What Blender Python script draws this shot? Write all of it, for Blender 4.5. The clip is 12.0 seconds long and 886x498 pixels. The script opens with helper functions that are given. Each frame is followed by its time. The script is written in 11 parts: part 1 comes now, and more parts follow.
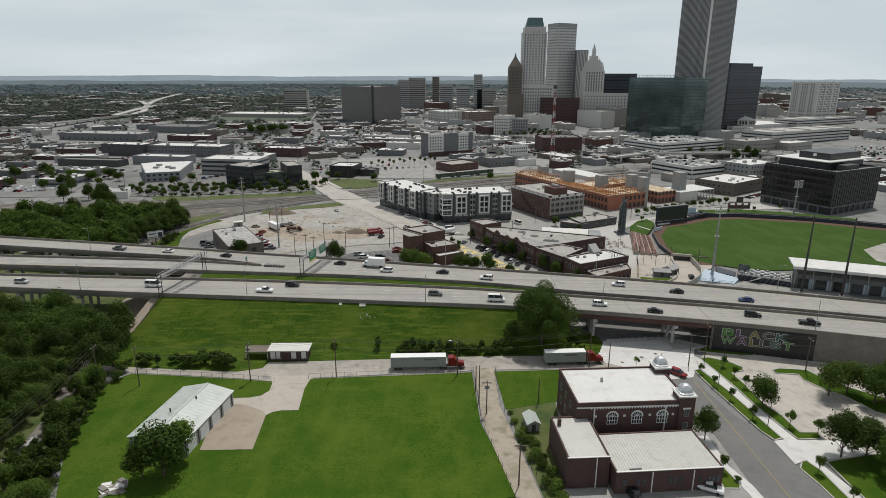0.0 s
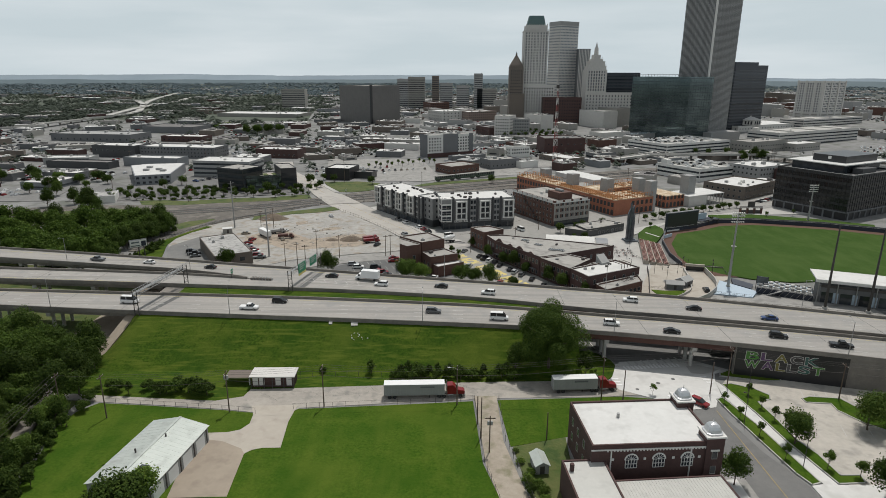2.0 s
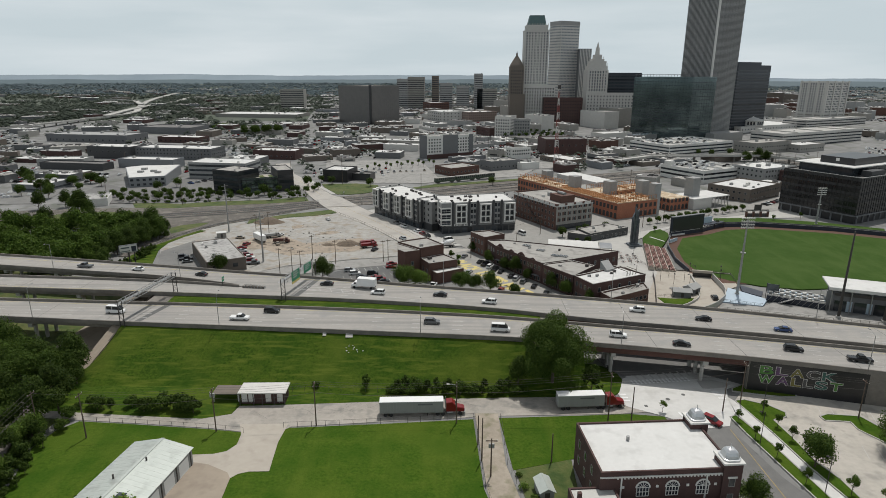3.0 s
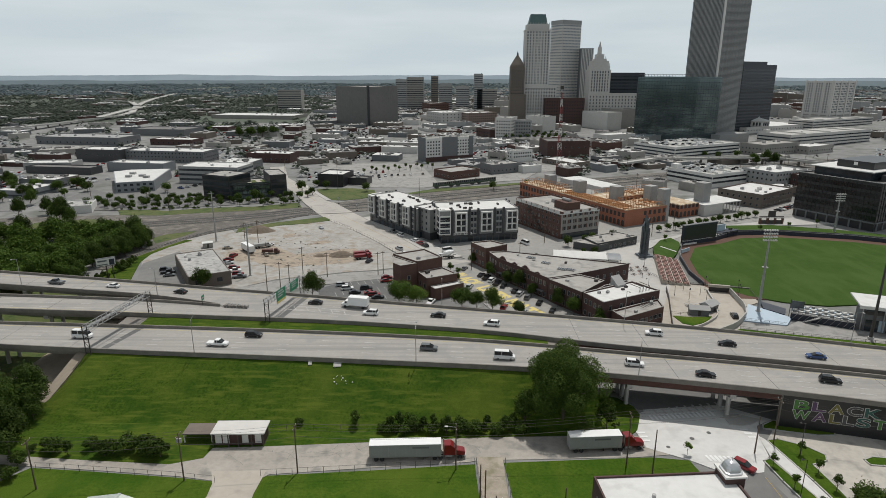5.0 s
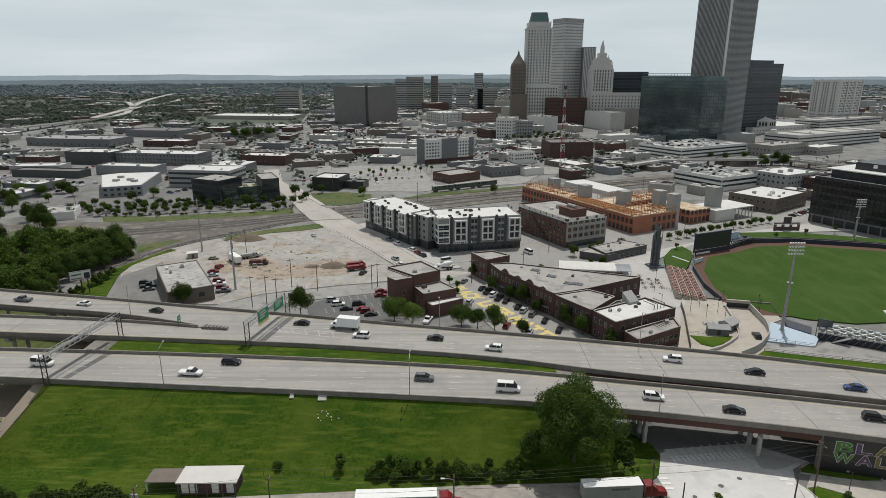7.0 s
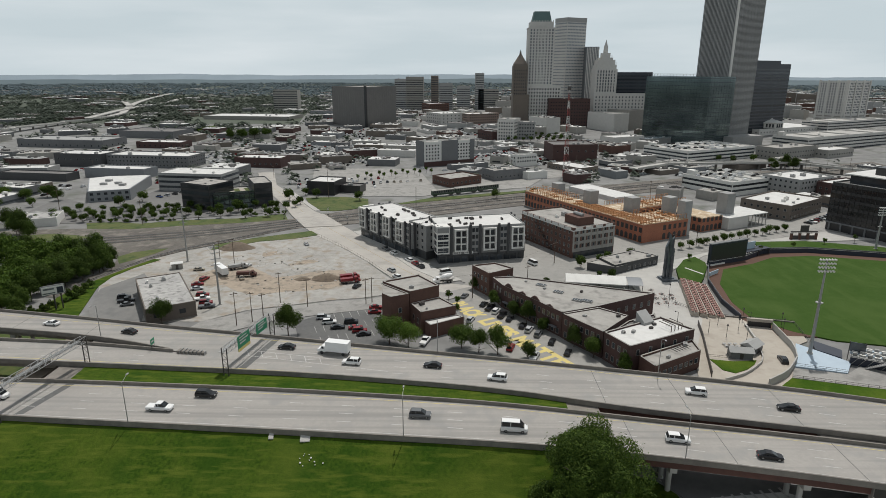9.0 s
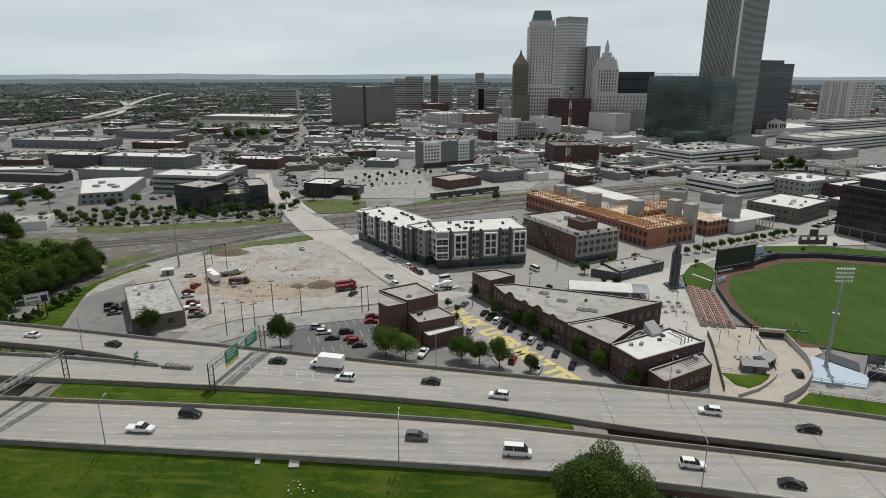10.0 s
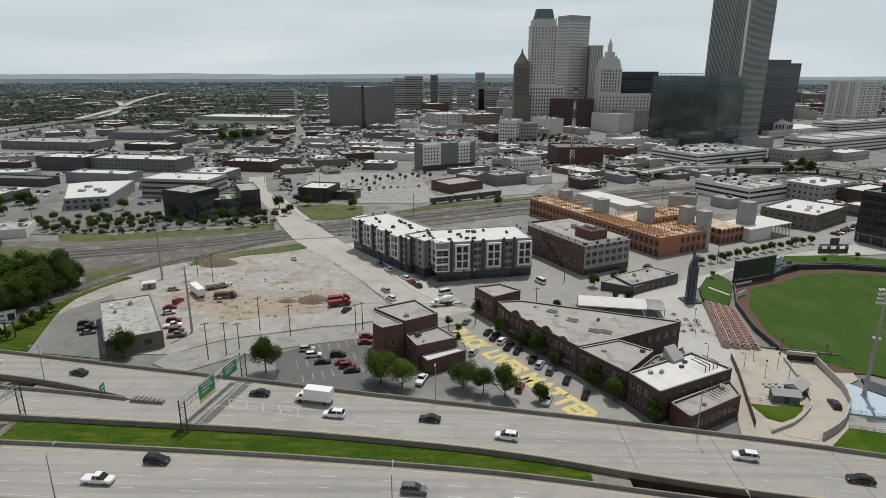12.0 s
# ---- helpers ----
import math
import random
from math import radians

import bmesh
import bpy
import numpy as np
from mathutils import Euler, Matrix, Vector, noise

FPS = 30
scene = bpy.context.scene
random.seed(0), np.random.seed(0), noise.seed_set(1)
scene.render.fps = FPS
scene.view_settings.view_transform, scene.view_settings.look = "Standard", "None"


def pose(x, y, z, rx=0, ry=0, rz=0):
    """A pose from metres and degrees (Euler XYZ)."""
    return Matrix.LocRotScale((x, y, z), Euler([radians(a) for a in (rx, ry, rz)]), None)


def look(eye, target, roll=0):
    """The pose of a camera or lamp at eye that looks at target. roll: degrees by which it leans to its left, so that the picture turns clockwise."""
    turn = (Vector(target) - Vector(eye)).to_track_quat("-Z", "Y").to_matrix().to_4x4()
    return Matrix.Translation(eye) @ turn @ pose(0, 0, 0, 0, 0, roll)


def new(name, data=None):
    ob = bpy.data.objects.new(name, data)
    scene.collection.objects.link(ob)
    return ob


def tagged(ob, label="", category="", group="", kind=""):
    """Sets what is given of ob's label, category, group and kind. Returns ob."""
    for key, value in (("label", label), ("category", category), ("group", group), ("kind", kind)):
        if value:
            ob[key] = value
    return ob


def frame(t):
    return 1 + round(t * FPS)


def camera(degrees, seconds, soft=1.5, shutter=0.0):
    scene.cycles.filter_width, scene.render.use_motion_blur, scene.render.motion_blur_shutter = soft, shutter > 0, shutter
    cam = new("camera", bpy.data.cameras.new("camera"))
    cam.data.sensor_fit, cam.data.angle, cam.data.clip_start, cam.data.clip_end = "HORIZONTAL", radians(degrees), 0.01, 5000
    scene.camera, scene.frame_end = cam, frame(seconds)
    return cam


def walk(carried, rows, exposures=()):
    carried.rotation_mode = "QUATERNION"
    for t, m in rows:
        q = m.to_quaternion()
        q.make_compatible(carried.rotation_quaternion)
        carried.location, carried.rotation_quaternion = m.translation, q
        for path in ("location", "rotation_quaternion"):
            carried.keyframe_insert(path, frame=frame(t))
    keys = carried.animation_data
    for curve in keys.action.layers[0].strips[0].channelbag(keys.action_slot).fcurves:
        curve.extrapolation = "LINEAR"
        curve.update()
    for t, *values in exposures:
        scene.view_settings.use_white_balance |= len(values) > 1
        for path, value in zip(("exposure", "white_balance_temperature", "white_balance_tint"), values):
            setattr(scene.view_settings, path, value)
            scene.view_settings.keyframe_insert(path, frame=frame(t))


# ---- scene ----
cam = camera(72.6, 12.0, soft=0.75)
PATH = [
    (0, (-0.857, 0.631, 80.245), (-0.884, 2.552, 79.688), 0.2),
    (0.5, (-0.897, 4.477, 80.27), (-0.923, 6.398, 79.712), 0.2),
    (1, (-0.867, 8.38, 80.321), (-0.893, 10.3, 79.763), 0.2),
    (1.5, (-0.779, 12.284, 80.395), (-0.806, 14.204, 79.836), 0.3),
    (2, (-0.655, 16.305, 80.477), (-0.682, 18.225, 79.917), 0.2),
    (2.5, (-0.547, 20.363, 80.537), (-0.574, 22.283, 79.977), 0.2),
    (3, (-0.469, 24.508, 80.583), (-0.496, 26.428, 80.023), 0.2),
    (5, (-0.145, 41.607, 80.908), (-0.172, 43.527, 80.348), 0.1),
    (5.5, (-0.054, 45.855, 80.958), (-0.083, 47.775, 80.397), 0.0),
    (6, (0.153, 50.115, 80.998), (0.124, 52.035, 80.438), 0.0),
    (6.5, (0.384, 54.297, 81.024), (0.356, 56.216, 80.463), 0.1),
    (7, (0.525, 58.368, 81.023), (0.496, 60.288, 80.461), 0.0),
    (9, (0.726, 74.549, 81.19), (0.696, 76.468, 80.628), 0.1),
    (9.5, (0.777, 78.677, 81.215), (0.748, 80.596, 80.653), 0.1),
    (10, (0.907, 82.908, 81.261), (0.877, 84.827, 80.698), 0.1),
    (10.5, (1.053, 87.137, 81.301), (1.021, 89.056, 80.738), 0.1),
    (11, (1.049, 91.278, 81.337), (1.018, 93.197, 80.774), 0.1),
    (11.5, (0.767, 95.243, 81.367), (0.736, 97.161, 80.803), 0.0),
    (12, (0.494, 99.219, 81.392), (0.465, 101.137, 80.828), 0.1),
]
walk(cam, [(t, look(eye, target, roll)) for t, eye, target, roll in PATH])

# world and sun: hazy summer noon, sun high beyond the town
SUN_AZ, SUN_EL = radians(20.2), radians(68)
world = bpy.data.worlds.new("world")
scene.world = world
world.use_nodes = True
wn, wl = world.node_tree.nodes, world.node_tree.links
wn.clear()
w_out = wn.new("ShaderNodeOutputWorld")
w_bg = wn.new("ShaderNodeBackground")
w_sky = wn.new("ShaderNodeTexSky")
w_sky.sky_type = "NISHITA"
w_sky.sun_disc = False
w_sky.sun_elevation, w_sky.sun_rotation = SUN_EL, SUN_AZ
w_sky.air_density, w_sky.dust_density, w_sky.ozone_density = 1.0, 2.0, 1.0
w_hs = wn.new("ShaderNodeHueSaturation")
w_hs.inputs["Saturation"].default_value = 0.35
w_sc = wn.new("ShaderNodeVectorMath")
w_sc.operation = "SCALE"
w_sc.inputs["Scale"].default_value = 0.07
# summer haze: the sky pales towards the horizon, with thin streaks of cloud
w_co = wn.new("ShaderNodeTexCoord")
w_se = wn.new("ShaderNodeSeparateXYZ")
w_up = wn.new("ShaderNodeMapRange")
w_up.inputs["From Min"].default_value, w_up.inputs["From Max"].default_value = 0.10, 0.85
w_up.inputs["To Min"].default_value, w_up.inputs["To Max"].default_value = 1.0, 0.15
w_mp = wn.new("ShaderNodeMapping")
w_mp.inputs["Scale"].default_value = (1.2, 1.2, 9.0)
w_no = wn.new("ShaderNodeTexNoise")
w_no.inputs["Scale"].default_value = 2.2
w_no.inputs["Detail"].default_value = 6.0
w_ra = wn.new("ShaderNodeMapRange")
w_ra.inputs["From Min"].default_value, w_ra.inputs["From Max"].default_value = 0.40, 0.72
w_ha = wn.new("ShaderNodeMix")
w_ha.data_type = "RGBA"
w_ha.inputs["A"].default_value, w_ha.inputs["B"].default_value = (0.555, 0.635, 0.672, 1), (0.675, 0.735, 0.765, 1)
w_mx = wn.new("ShaderNodeMix")
w_mx.data_type = "RGBA"
wl.new(w_sky.outputs["Color"], w_hs.inputs["Color"])
wl.new(w_hs.outputs["Color"], w_sc.inputs[0])
wl.new(w_co.outputs["Generated"], w_se.inputs["Vector"])
wl.new(w_se.outputs["Z"], w_up.inputs["Value"])
wl.new(w_co.outputs["Generated"], w_mp.inputs["Vector"])
wl.new(w_mp.outputs["Vector"], w_no.inputs["Vector"])
wl.new(w_no.outputs["Fac"], w_ra.inputs["Value"])
wl.new(w_ra.outputs["Result"], w_ha.inputs["Factor"])
wl.new(w_up.outputs["Result"], w_mx.inputs["Factor"])
wl.new(w_sc.outputs["Vector"], w_mx.inputs["A"])
wl.new(w_ha.outputs["Result"], w_mx.inputs["B"])
wl.new(w_mx.outputs["Result"], w_bg.inputs["Color"])
w_bg.inputs["Strength"].default_value = 1.0
wl.new(w_bg.outputs["Background"], w_out.inputs["Surface"])
sun_data = bpy.data.lights.new("sun", "SUN")
sun_data.energy, sun_data.angle, sun_data.color = 2.9, radians(0.6), (1.0, 0.965, 0.91)
sun = new("sun", sun_data)
sun.matrix_world = look((math.sin(SUN_AZ) * math.cos(SUN_EL) * 900, math.cos(SUN_AZ) * math.cos(SUN_EL) * 900, math.sin(SUN_EL) * 900), (0, 0, 0))
scene.view_settings.exposure = 0.0


# ---- materials ----
def mat(name, c1, c2=None, scale=1.0, rough=0.8, bump=0.0, metal=0.0, big=0.06, spread=0.0, bump_scale=None, spec=0.5, c3=None, streak=None):
    """Two colours mixed by a coarse and a fine noise (metres), with relief; spread: how far single pieces differ in value."""
    m = bpy.data.materials.new(name)
    m.use_nodes = True
    n, l = m.node_tree.nodes, m.node_tree.links
    p = n["Principled BSDF"]
    p.inputs["Roughness"].default_value = rough
    p.inputs["Metallic"].default_value = metal
    p.inputs["Specular IOR Level"].default_value = spec
    c2 = c2 or tuple(v * 0.82 for v in c1)
    co = n.new("ShaderNodeTexCoord")
    fine = n.new("ShaderNodeTexNoise")
    fine.inputs["Roughness"].default_value = 0.62
    fine.inputs["Scale"].default_value, fine.inputs["Detail"].default_value = scale, 8.0
    coarse = n.new("ShaderNodeTexNoise")
    coarse.inputs["Scale"].default_value, coarse.inputs["Detail"].default_value = scale * big, 4.0
    for t in (fine, coarse):
        l.new(co.outputs["Object"], t.inputs["Vector"])
    add = n.new("ShaderNodeMath")
    add.operation = "ADD"
    l.new(fine.outputs["Fac"], add.inputs[0])
    l.new(coarse.outputs["Fac"], add.inputs[1])
    mr = n.new("ShaderNodeMapRange")
    mr.inputs["From Min"].default_value, mr.inputs["From Max"].default_value = 0.72, 1.28
    l.new(add.outputs[0], mr.inputs["Value"])
    mix = n.new("ShaderNodeMix")
    mix.data_type = "RGBA"
    mix.inputs["A"].default_value, mix.inputs["B"].default_value = (*c1, 1), (*c2, 1)
    l.new(mr.outputs["Result"], mix.inputs["Factor"])
    col = mix.outputs["Result"]
    if c3:
        w = n.new("ShaderNodeTexNoise")
        w.inputs["Scale"].default_value, w.inputs["Detail"].default_value = scale * big * 2.7, 3.0
        l.new(co.outputs["Object"], w.inputs["Vector"])
        r3 = n.new("ShaderNodeMapRange")
        r3.inputs["From Min"].default_value, r3.inputs["From Max"].default_value = 0.52, 0.68
        l.new(w.outputs["Fac"], r3.inputs["Value"])
        m3 = n.new("ShaderNodeMix")
        m3.data_type = "RGBA"
        m3.inputs["B"].default_value = (*c3, 1)
        l.new(r3.outputs["Result"], m3.inputs["Factor"])
        l.new(col, m3.inputs["A"])
        col = m3.outputs["Result"]
    if streak:
        mp = n.new("ShaderNodeMapping")
        mp.inputs["Scale"].default_value = (0.012, 0.55, 1)
        mp.inputs["Rotation"].default_value = (0, 0, radians(6))
        l.new(co.outputs["Object"], mp.inputs["Vector"])
        w = n.new("ShaderNodeTexNoise")
        w.inputs["Scale"].default_value, w.inputs["Detail"].default_value = 1.0, 5.0
        l.new(mp.outputs["Vector"], w.inputs["Vector"])
        r4 = n.new("ShaderNodeMapRange")
        r4.inputs["From Min"].default_value, r4.inputs["From Max"].default_value = 0.46, 0.68
        r4.inputs["To Max"].default_value = 0.8
        l.new(w.outputs["Fac"], r4.inputs["Value"])
        m4 = n.new("ShaderNodeMix")
        m4.data_type = "RGBA"
        m4.inputs["B"].default_value = (*streak, 1)
        l.new(r4.outputs["Result"], m4.inputs["Factor"])
        l.new(col, m4.inputs["A"])
        col = m4.outputs["Result"]
    if spread:
        oi = n.new("ShaderNodeObjectInfo")
        rr = n.new("ShaderNodeMapRange")
        rr.inputs["To Min"].default_value, rr.inputs["To Max"].default_value = 1 - spread, 1 + spread
        l.new(oi.outputs["Random"], rr.inputs["Value"])
        sc = n.new("ShaderNodeVectorMath")
        sc.operation = "SCALE"
        l.new(col, sc.inputs[0])
        l.new(rr.outputs["Result"], sc.inputs["Scale"])
        col = sc.outputs["Vector"]
    l.new(col, p.inputs["Base Color"])
    if bump:
        bn = n.new("ShaderNodeTexNoise")
        bn.inputs["Scale"].default_value, bn.inputs["Detail"].default_value = bump_scale or scale * 2, 4.0
        l.new(co.outputs["Object"], bn.inputs["Vector"])
        b = n.new("ShaderNodeBump")
        b.inputs["Strength"].default_value, b.inputs["Distance"].default_value = min(1.0, bump), 0.15
        l.new(bn.outputs["Fac"], b.inputs["Height"])
        l.new(b.outputs["Normal"], p.inputs["Normal"])
    return m


def leaf_mat(name, c1, c2):
    """Foliage: value differs leaf by leaf and tree by tree, some light passes through."""
    m = bpy.data.materials.new(name)
    m.use_nodes = True
    n, l = m.node_tree.nodes, m.node_tree.links
    p = n["Principled BSDF"]
    p.inputs["Roughness"].default_value = 0.7
    p.inputs["Specular IOR Level"].default_value = 0.12
    geo, oi = n.new("ShaderNodeNewGeometry"), n.new("ShaderNodeObjectInfo")
    mix = n.new("ShaderNodeMix")
    mix.data_type = "RGBA"
    mix.inputs["A"].default_value, mix.inputs["B"].default_value = (*c1, 1), (*c2, 1)
    l.new(geo.outputs["Random Per Island"], mix.inputs["Factor"])
    rr = n.new("ShaderNodeMapRange")
    rr.inputs["To Min"].default_value, rr.inputs["To Max"].default_value = 0.7, 1.3
    l.new(oi.outputs["Random"], rr.inputs["Value"])
    sc = n.new("ShaderNodeVectorMath")
    sc.operation = "SCALE"
    l.new(mix.outputs["Result"], sc.inputs[0])
    l.new(rr.outputs["Result"], sc.inputs["Scale"])
    l.new(sc.outputs["Vector"], p.inputs["Base Color"])
    tr = n.new("ShaderNodeBsdfTranslucent")
    l.new(sc.outputs["Vector"], tr.inputs["Color"])
    ms = n.new("ShaderNodeMixShader")
    ms.inputs["Fac"].default_value = 0.3
    l.new(p.outputs["BSDF"], ms.inputs[1])
    l.new(tr.outputs["BSDF"], ms.inputs[2])
    l.new(ms.outputs["Shader"], n["Material Output"].inputs["Surface"])
    return m


def grass_mat(name, c1, c2, dry, lush, turn, ruts=0.5, lines=(0.22, 0.05)):
    """Grass: clumps a hand across, patches of metres, dry and lush areas, and faint mowing lines along one bearing (degrees)."""
    m = bpy.data.materials.new(name)
    m.use_nodes = True
    n, l = m.node_tree.nodes, m.node_tree.links
    p = n["Principled BSDF"]
    p.inputs["Roughness"].default_value = 0.95
    p.inputs["Specular IOR Level"].default_value = 0.08
    co = n.new("ShaderNodeTexCoord")
    mp = n.new("ShaderNodeMapping")
    mp.inputs["Rotation"].default_value = (0, 0, radians(turn))
    mp.inputs["Scale"].default_value = (*lines, 1)
    l.new(co.outputs["Object"], mp.inputs["Vector"])

    def noise_of(scale, detail, lo, hi, vec=None):
        t = n.new("ShaderNodeTexNoise")
        t.inputs["Scale"].default_value, t.inputs["Detail"].default_value = scale, detail
        l.new(vec or co.outputs["Object"], t.inputs["Vector"])
        r = n.new("ShaderNodeMapRange")
        r.inputs["From Min"].default_value, r.inputs["From Max"].default_value = lo, hi
        l.new(t.outputs["Fac"], r.inputs["Value"])
        return r.outputs["Result"]

    def mixed(fac, a, b, gain=1.0):
        x = n.new("ShaderNodeMix")
        x.data_type = "RGBA"
        g = n.new("ShaderNodeMath")
        g.operation = "MULTIPLY"
        g.inputs[1].default_value = gain
        l.new(fac, g.inputs[0])
        l.new(g.outputs[0], x.inputs["Factor"])
        for k, v in (("A", a), ("B", b)):
            if isinstance(v, tuple):
                x.inputs[k].default_value = (*v, 1)
            else:
                l.new(v, x.inputs[k])
        return x.outputs["Result"]

    base = mixed(noise_of(1.5, 7, 0.26, 0.74), c1, c2)
    base = mixed(noise_of(0.4, 6, 0.44, 0.72), base, dry, 0.4)
    base = mixed(noise_of(0.11, 5, 0.44, 0.66), base, lush, 0.75)
    base = mixed(noise_of(0.045, 6, 0.50, 0.70), base, dry, 0.7)
    base = mixed(noise_of(1.0, 4, 0.50, 0.66, mp.outputs["Vector"]), base, dry, ruts)
    l.new(base, p.inputs["Base Color"])
    bn = n.new("ShaderNodeTexNoise")
    bn.inputs["Scale"].default_value, bn.inputs["Detail"].default_value = 3.5, 6.0
    l.new(co.outputs["Object"], bn.inputs["Vector"])
    b = n.new("ShaderNodeBump")
    b.inputs["Strength"].default_value, b.inputs["Distance"].default_value = 0.6, 0.12
    l.new(bn.outputs["Fac"], b.inputs["Height"])
    l.new(b.outputs["Normal"], p.inputs["Normal"])
    return m


M_GROUND = mat("town_ground", (0.235, 0.233, 0.226), (0.150, 0.149, 0.145), 0.10, 0.95, 0.2, big=0.25, c3=(0.118, 0.124, 0.105))
M_GRASS = grass_mat("mown_grass", (0.025, 0.060, 0.0045), (0.060, 0.108, 0.010), (0.085, 0.120, 0.015), (0.029, 0.072, 0.005), -4, 0.3)
M_SLOPE = grass_mat("rough_grass", (0.017, 0.042, 0.004), (0.056, 0.096, 0.009), (0.088, 0.116, 0.016), (0.021, 0.054, 0.005), 3, 0.75, (0.16, 0.8))
M_TURF = grass_mat("ballpark_turf", (0.036, 0.072, 0.013), (0.043, 0.082, 0.016), (0.06, 0.098, 0.024), (0.034, 0.07, 0.012), 30, 0.6)
M_WEEDS = mat("weedy_ground", (0.044, 0.078, 0.012), (0.105, 0.108, 0.034), 0.5, 0.95, 1.0, big=0.15, c3=(0.032, 0.062, 0.010))
M_GRAVEL = mat("rail_gravel", (0.145, 0.132, 0.115), (0.085, 0.077, 0.068), 0.5, 0.95, 0.8, big=0.12, bump_scale=8, c3=(0.20, 0.18, 0.155))
M_PARKCON = mat("bleached_car_park_concrete", (0.47, 0.435, 0.385), (0.37, 0.345, 0.305), 0.8, 0.9, 0.4, big=0.12, bump_scale=10, c3=(0.30, 0.285, 0.255))
M_TANDIRT = mat("churned_tan_dirt", (0.36, 0.30, 0.235), (0.265, 0.22, 0.172), 0.5, 0.95, 1.0, big=0.25, bump_scale=2, c3=(0.17, 0.145, 0.115))
M_DIRT = mat("bare_lot", (0.385, 0.372, 0.345), (0.255, 0.245, 0.225), 0.45, 0.95, 0.8, big=0.16, bump_scale=3, c3=(0.265, 0.225, 0.18))
M_LOT = mat("worn_grey_asphalt", (0.145, 0.145, 0.14), (0.20, 0.195, 0.185), 0.3, 0.9, 0.3, big=0.2, bump_scale=12, c3=(0.14, 0.14, 0.135))
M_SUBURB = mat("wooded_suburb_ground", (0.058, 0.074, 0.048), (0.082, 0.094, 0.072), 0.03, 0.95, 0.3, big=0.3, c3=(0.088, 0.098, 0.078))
M_NEWCONC = mat("new_white_concrete", (0.575, 0.568, 0.545), (0.51, 0.503, 0.483), 0.8, 0.8, 0.15, big=0.12, bump_scale=10, c3=(0.47, 0.462, 0.44))
M_MOUND = mat("brown_spoil", (0.17, 0.132, 0.098), (0.12, 0.095, 0.072), 0.9, 0.95, 0.8, big=0.3)
M_DRIVE = mat("stained_tan_concrete", (0.31, 0.262, 0.205), (0.265, 0.222, 0.175), 0.4, 0.9, 0.2, big=0.25, c3=(0.24, 0.20, 0.158))
M_OLDCONC = mat("worn_street_concrete", (0.30, 0.29, 0.27), (0.23, 0.225, 0.21), 0.35, 0.9, 0.3, big=0.12, bump_scale=12)
M_ALLEY = mat("rutted_tan_gravel", (0.37, 0.325, 0.265), (0.26, 0.22, 0.172), 0.7, 0.95, 0.6, big=0.15, bump_scale=6, c3=(0.20, 0.185, 0.12))
M_ASPHALT = mat("asphalt", (0.125, 0.124, 0.121), (0.17, 0.167, 0.16), 0.5, 0.9, 0.3, big=0.1, bump_scale=20)
M_ACCESS = mat("gravelly_pale_concrete", (0.37, 0.34, 0.30), (0.27, 0.248, 0.218), 0.8, 0.9, 0.4, big=0.12, bump_scale=10, c3=(0.215, 0.205, 0.185))
M_ELGIN = mat("tan_street_concrete", (0.41, 0.385, 0.35), (0.35, 0.33, 0.30), 0.4, 0.88, 0.2, big=0.12, bump_scale=10, c3=(0.31, 0.295, 0.27))
M_OLDASPH = mat("bleached_asphalt", (0.235, 0.229, 0.216), (0.315, 0.305, 0.285), 0.9, 0.9, 0.4, big=0.09, bump_scale=12, c3=(0.19, 0.184, 0.173))
M_CONC = mat("pale_concrete", (0.43, 0.418, 0.39), (0.35, 0.34, 0.32), 0.3, 0.85, 0.2, big=0.15, bump_scale=10)
M_DECK = mat("deck_concrete", (0.330, 0.312, 0.288), (0.279, 0.264, 0.244), 1.4, 0.85, 0.3, big=0.05, bump_scale=10, c3=(0.262, 0.255, 0.241), streak=(0.215, 0.208, 0.195))
M_BARRIER = mat("weathered_concrete", (0.225, 0.205, 0.18), (0.145, 0.132, 0.118), 0.6, 0.9, 0.3, big=0.3)
M_TANCONC = mat("tan_concrete", (0.40, 0.362, 0.308), (0.35, 0.315, 0.268), 0.5, 0.85, 0.2, big=0.2, c3=(0.32, 0.285, 0.24))
# Dark asphalt, joints and cracks; also the gantry shadows painted on the decks.
M_STAIN_SHADOW = mat("dark_asphalt_and_shadow", (0.09, 0.09, 0.09), (0.13, 0.13, 0.125), 0.8, 0.9, 0.2)
M_PAINTW = mat("road_paint_white", (0.50, 0.49, 0.475), (0.38, 0.37, 0.355), 2.0, 0.7)
M_PAINTY = mat("road_paint_yellow", (0.62, 0.50, 0.15), (0.45, 0.38, 0.18), 1.2, 0.7)
M_PAINTO = mat("faded_yellow_line", (0.40, 0.29, 0.10), (0.28, 0.22, 0.11), 1.2, 0.8)
M_SEAMROOF = mat("beige_grey_seam_roof", (0.46, 0.455, 0.425), (0.41, 0.405, 0.38), 0.9, 0.6, 0.05, metal=0.1, big=0.15, c3=(0.385, 0.38, 0.355))
M_BRICK = mat("red_brown_brick", (0.115, 0.060, 0.045), (0.085, 0.045, 0.036), 1.5, 0.9, 0.4, big=0.2, spread=0.08)
M_PINKBR = mat("pinkish_beige_brick", (0.30, 0.225, 0.19), (0.245, 0.185, 0.16), 0.8, 0.9, 0.1, big=0.2)
M_TERRA = mat("terracotta_roof", (0.24, 0.135, 0.10), (0.18, 0.105, 0.08), 0.8, 0.9, 0.2, big=0.2)
M_GLASSK = mat("black_window_glass", (0.010, 0.011, 0.012), (0.018, 0.019, 0.021), 0.4, 0.15, 0.0, big=0.5, spread=0.15)
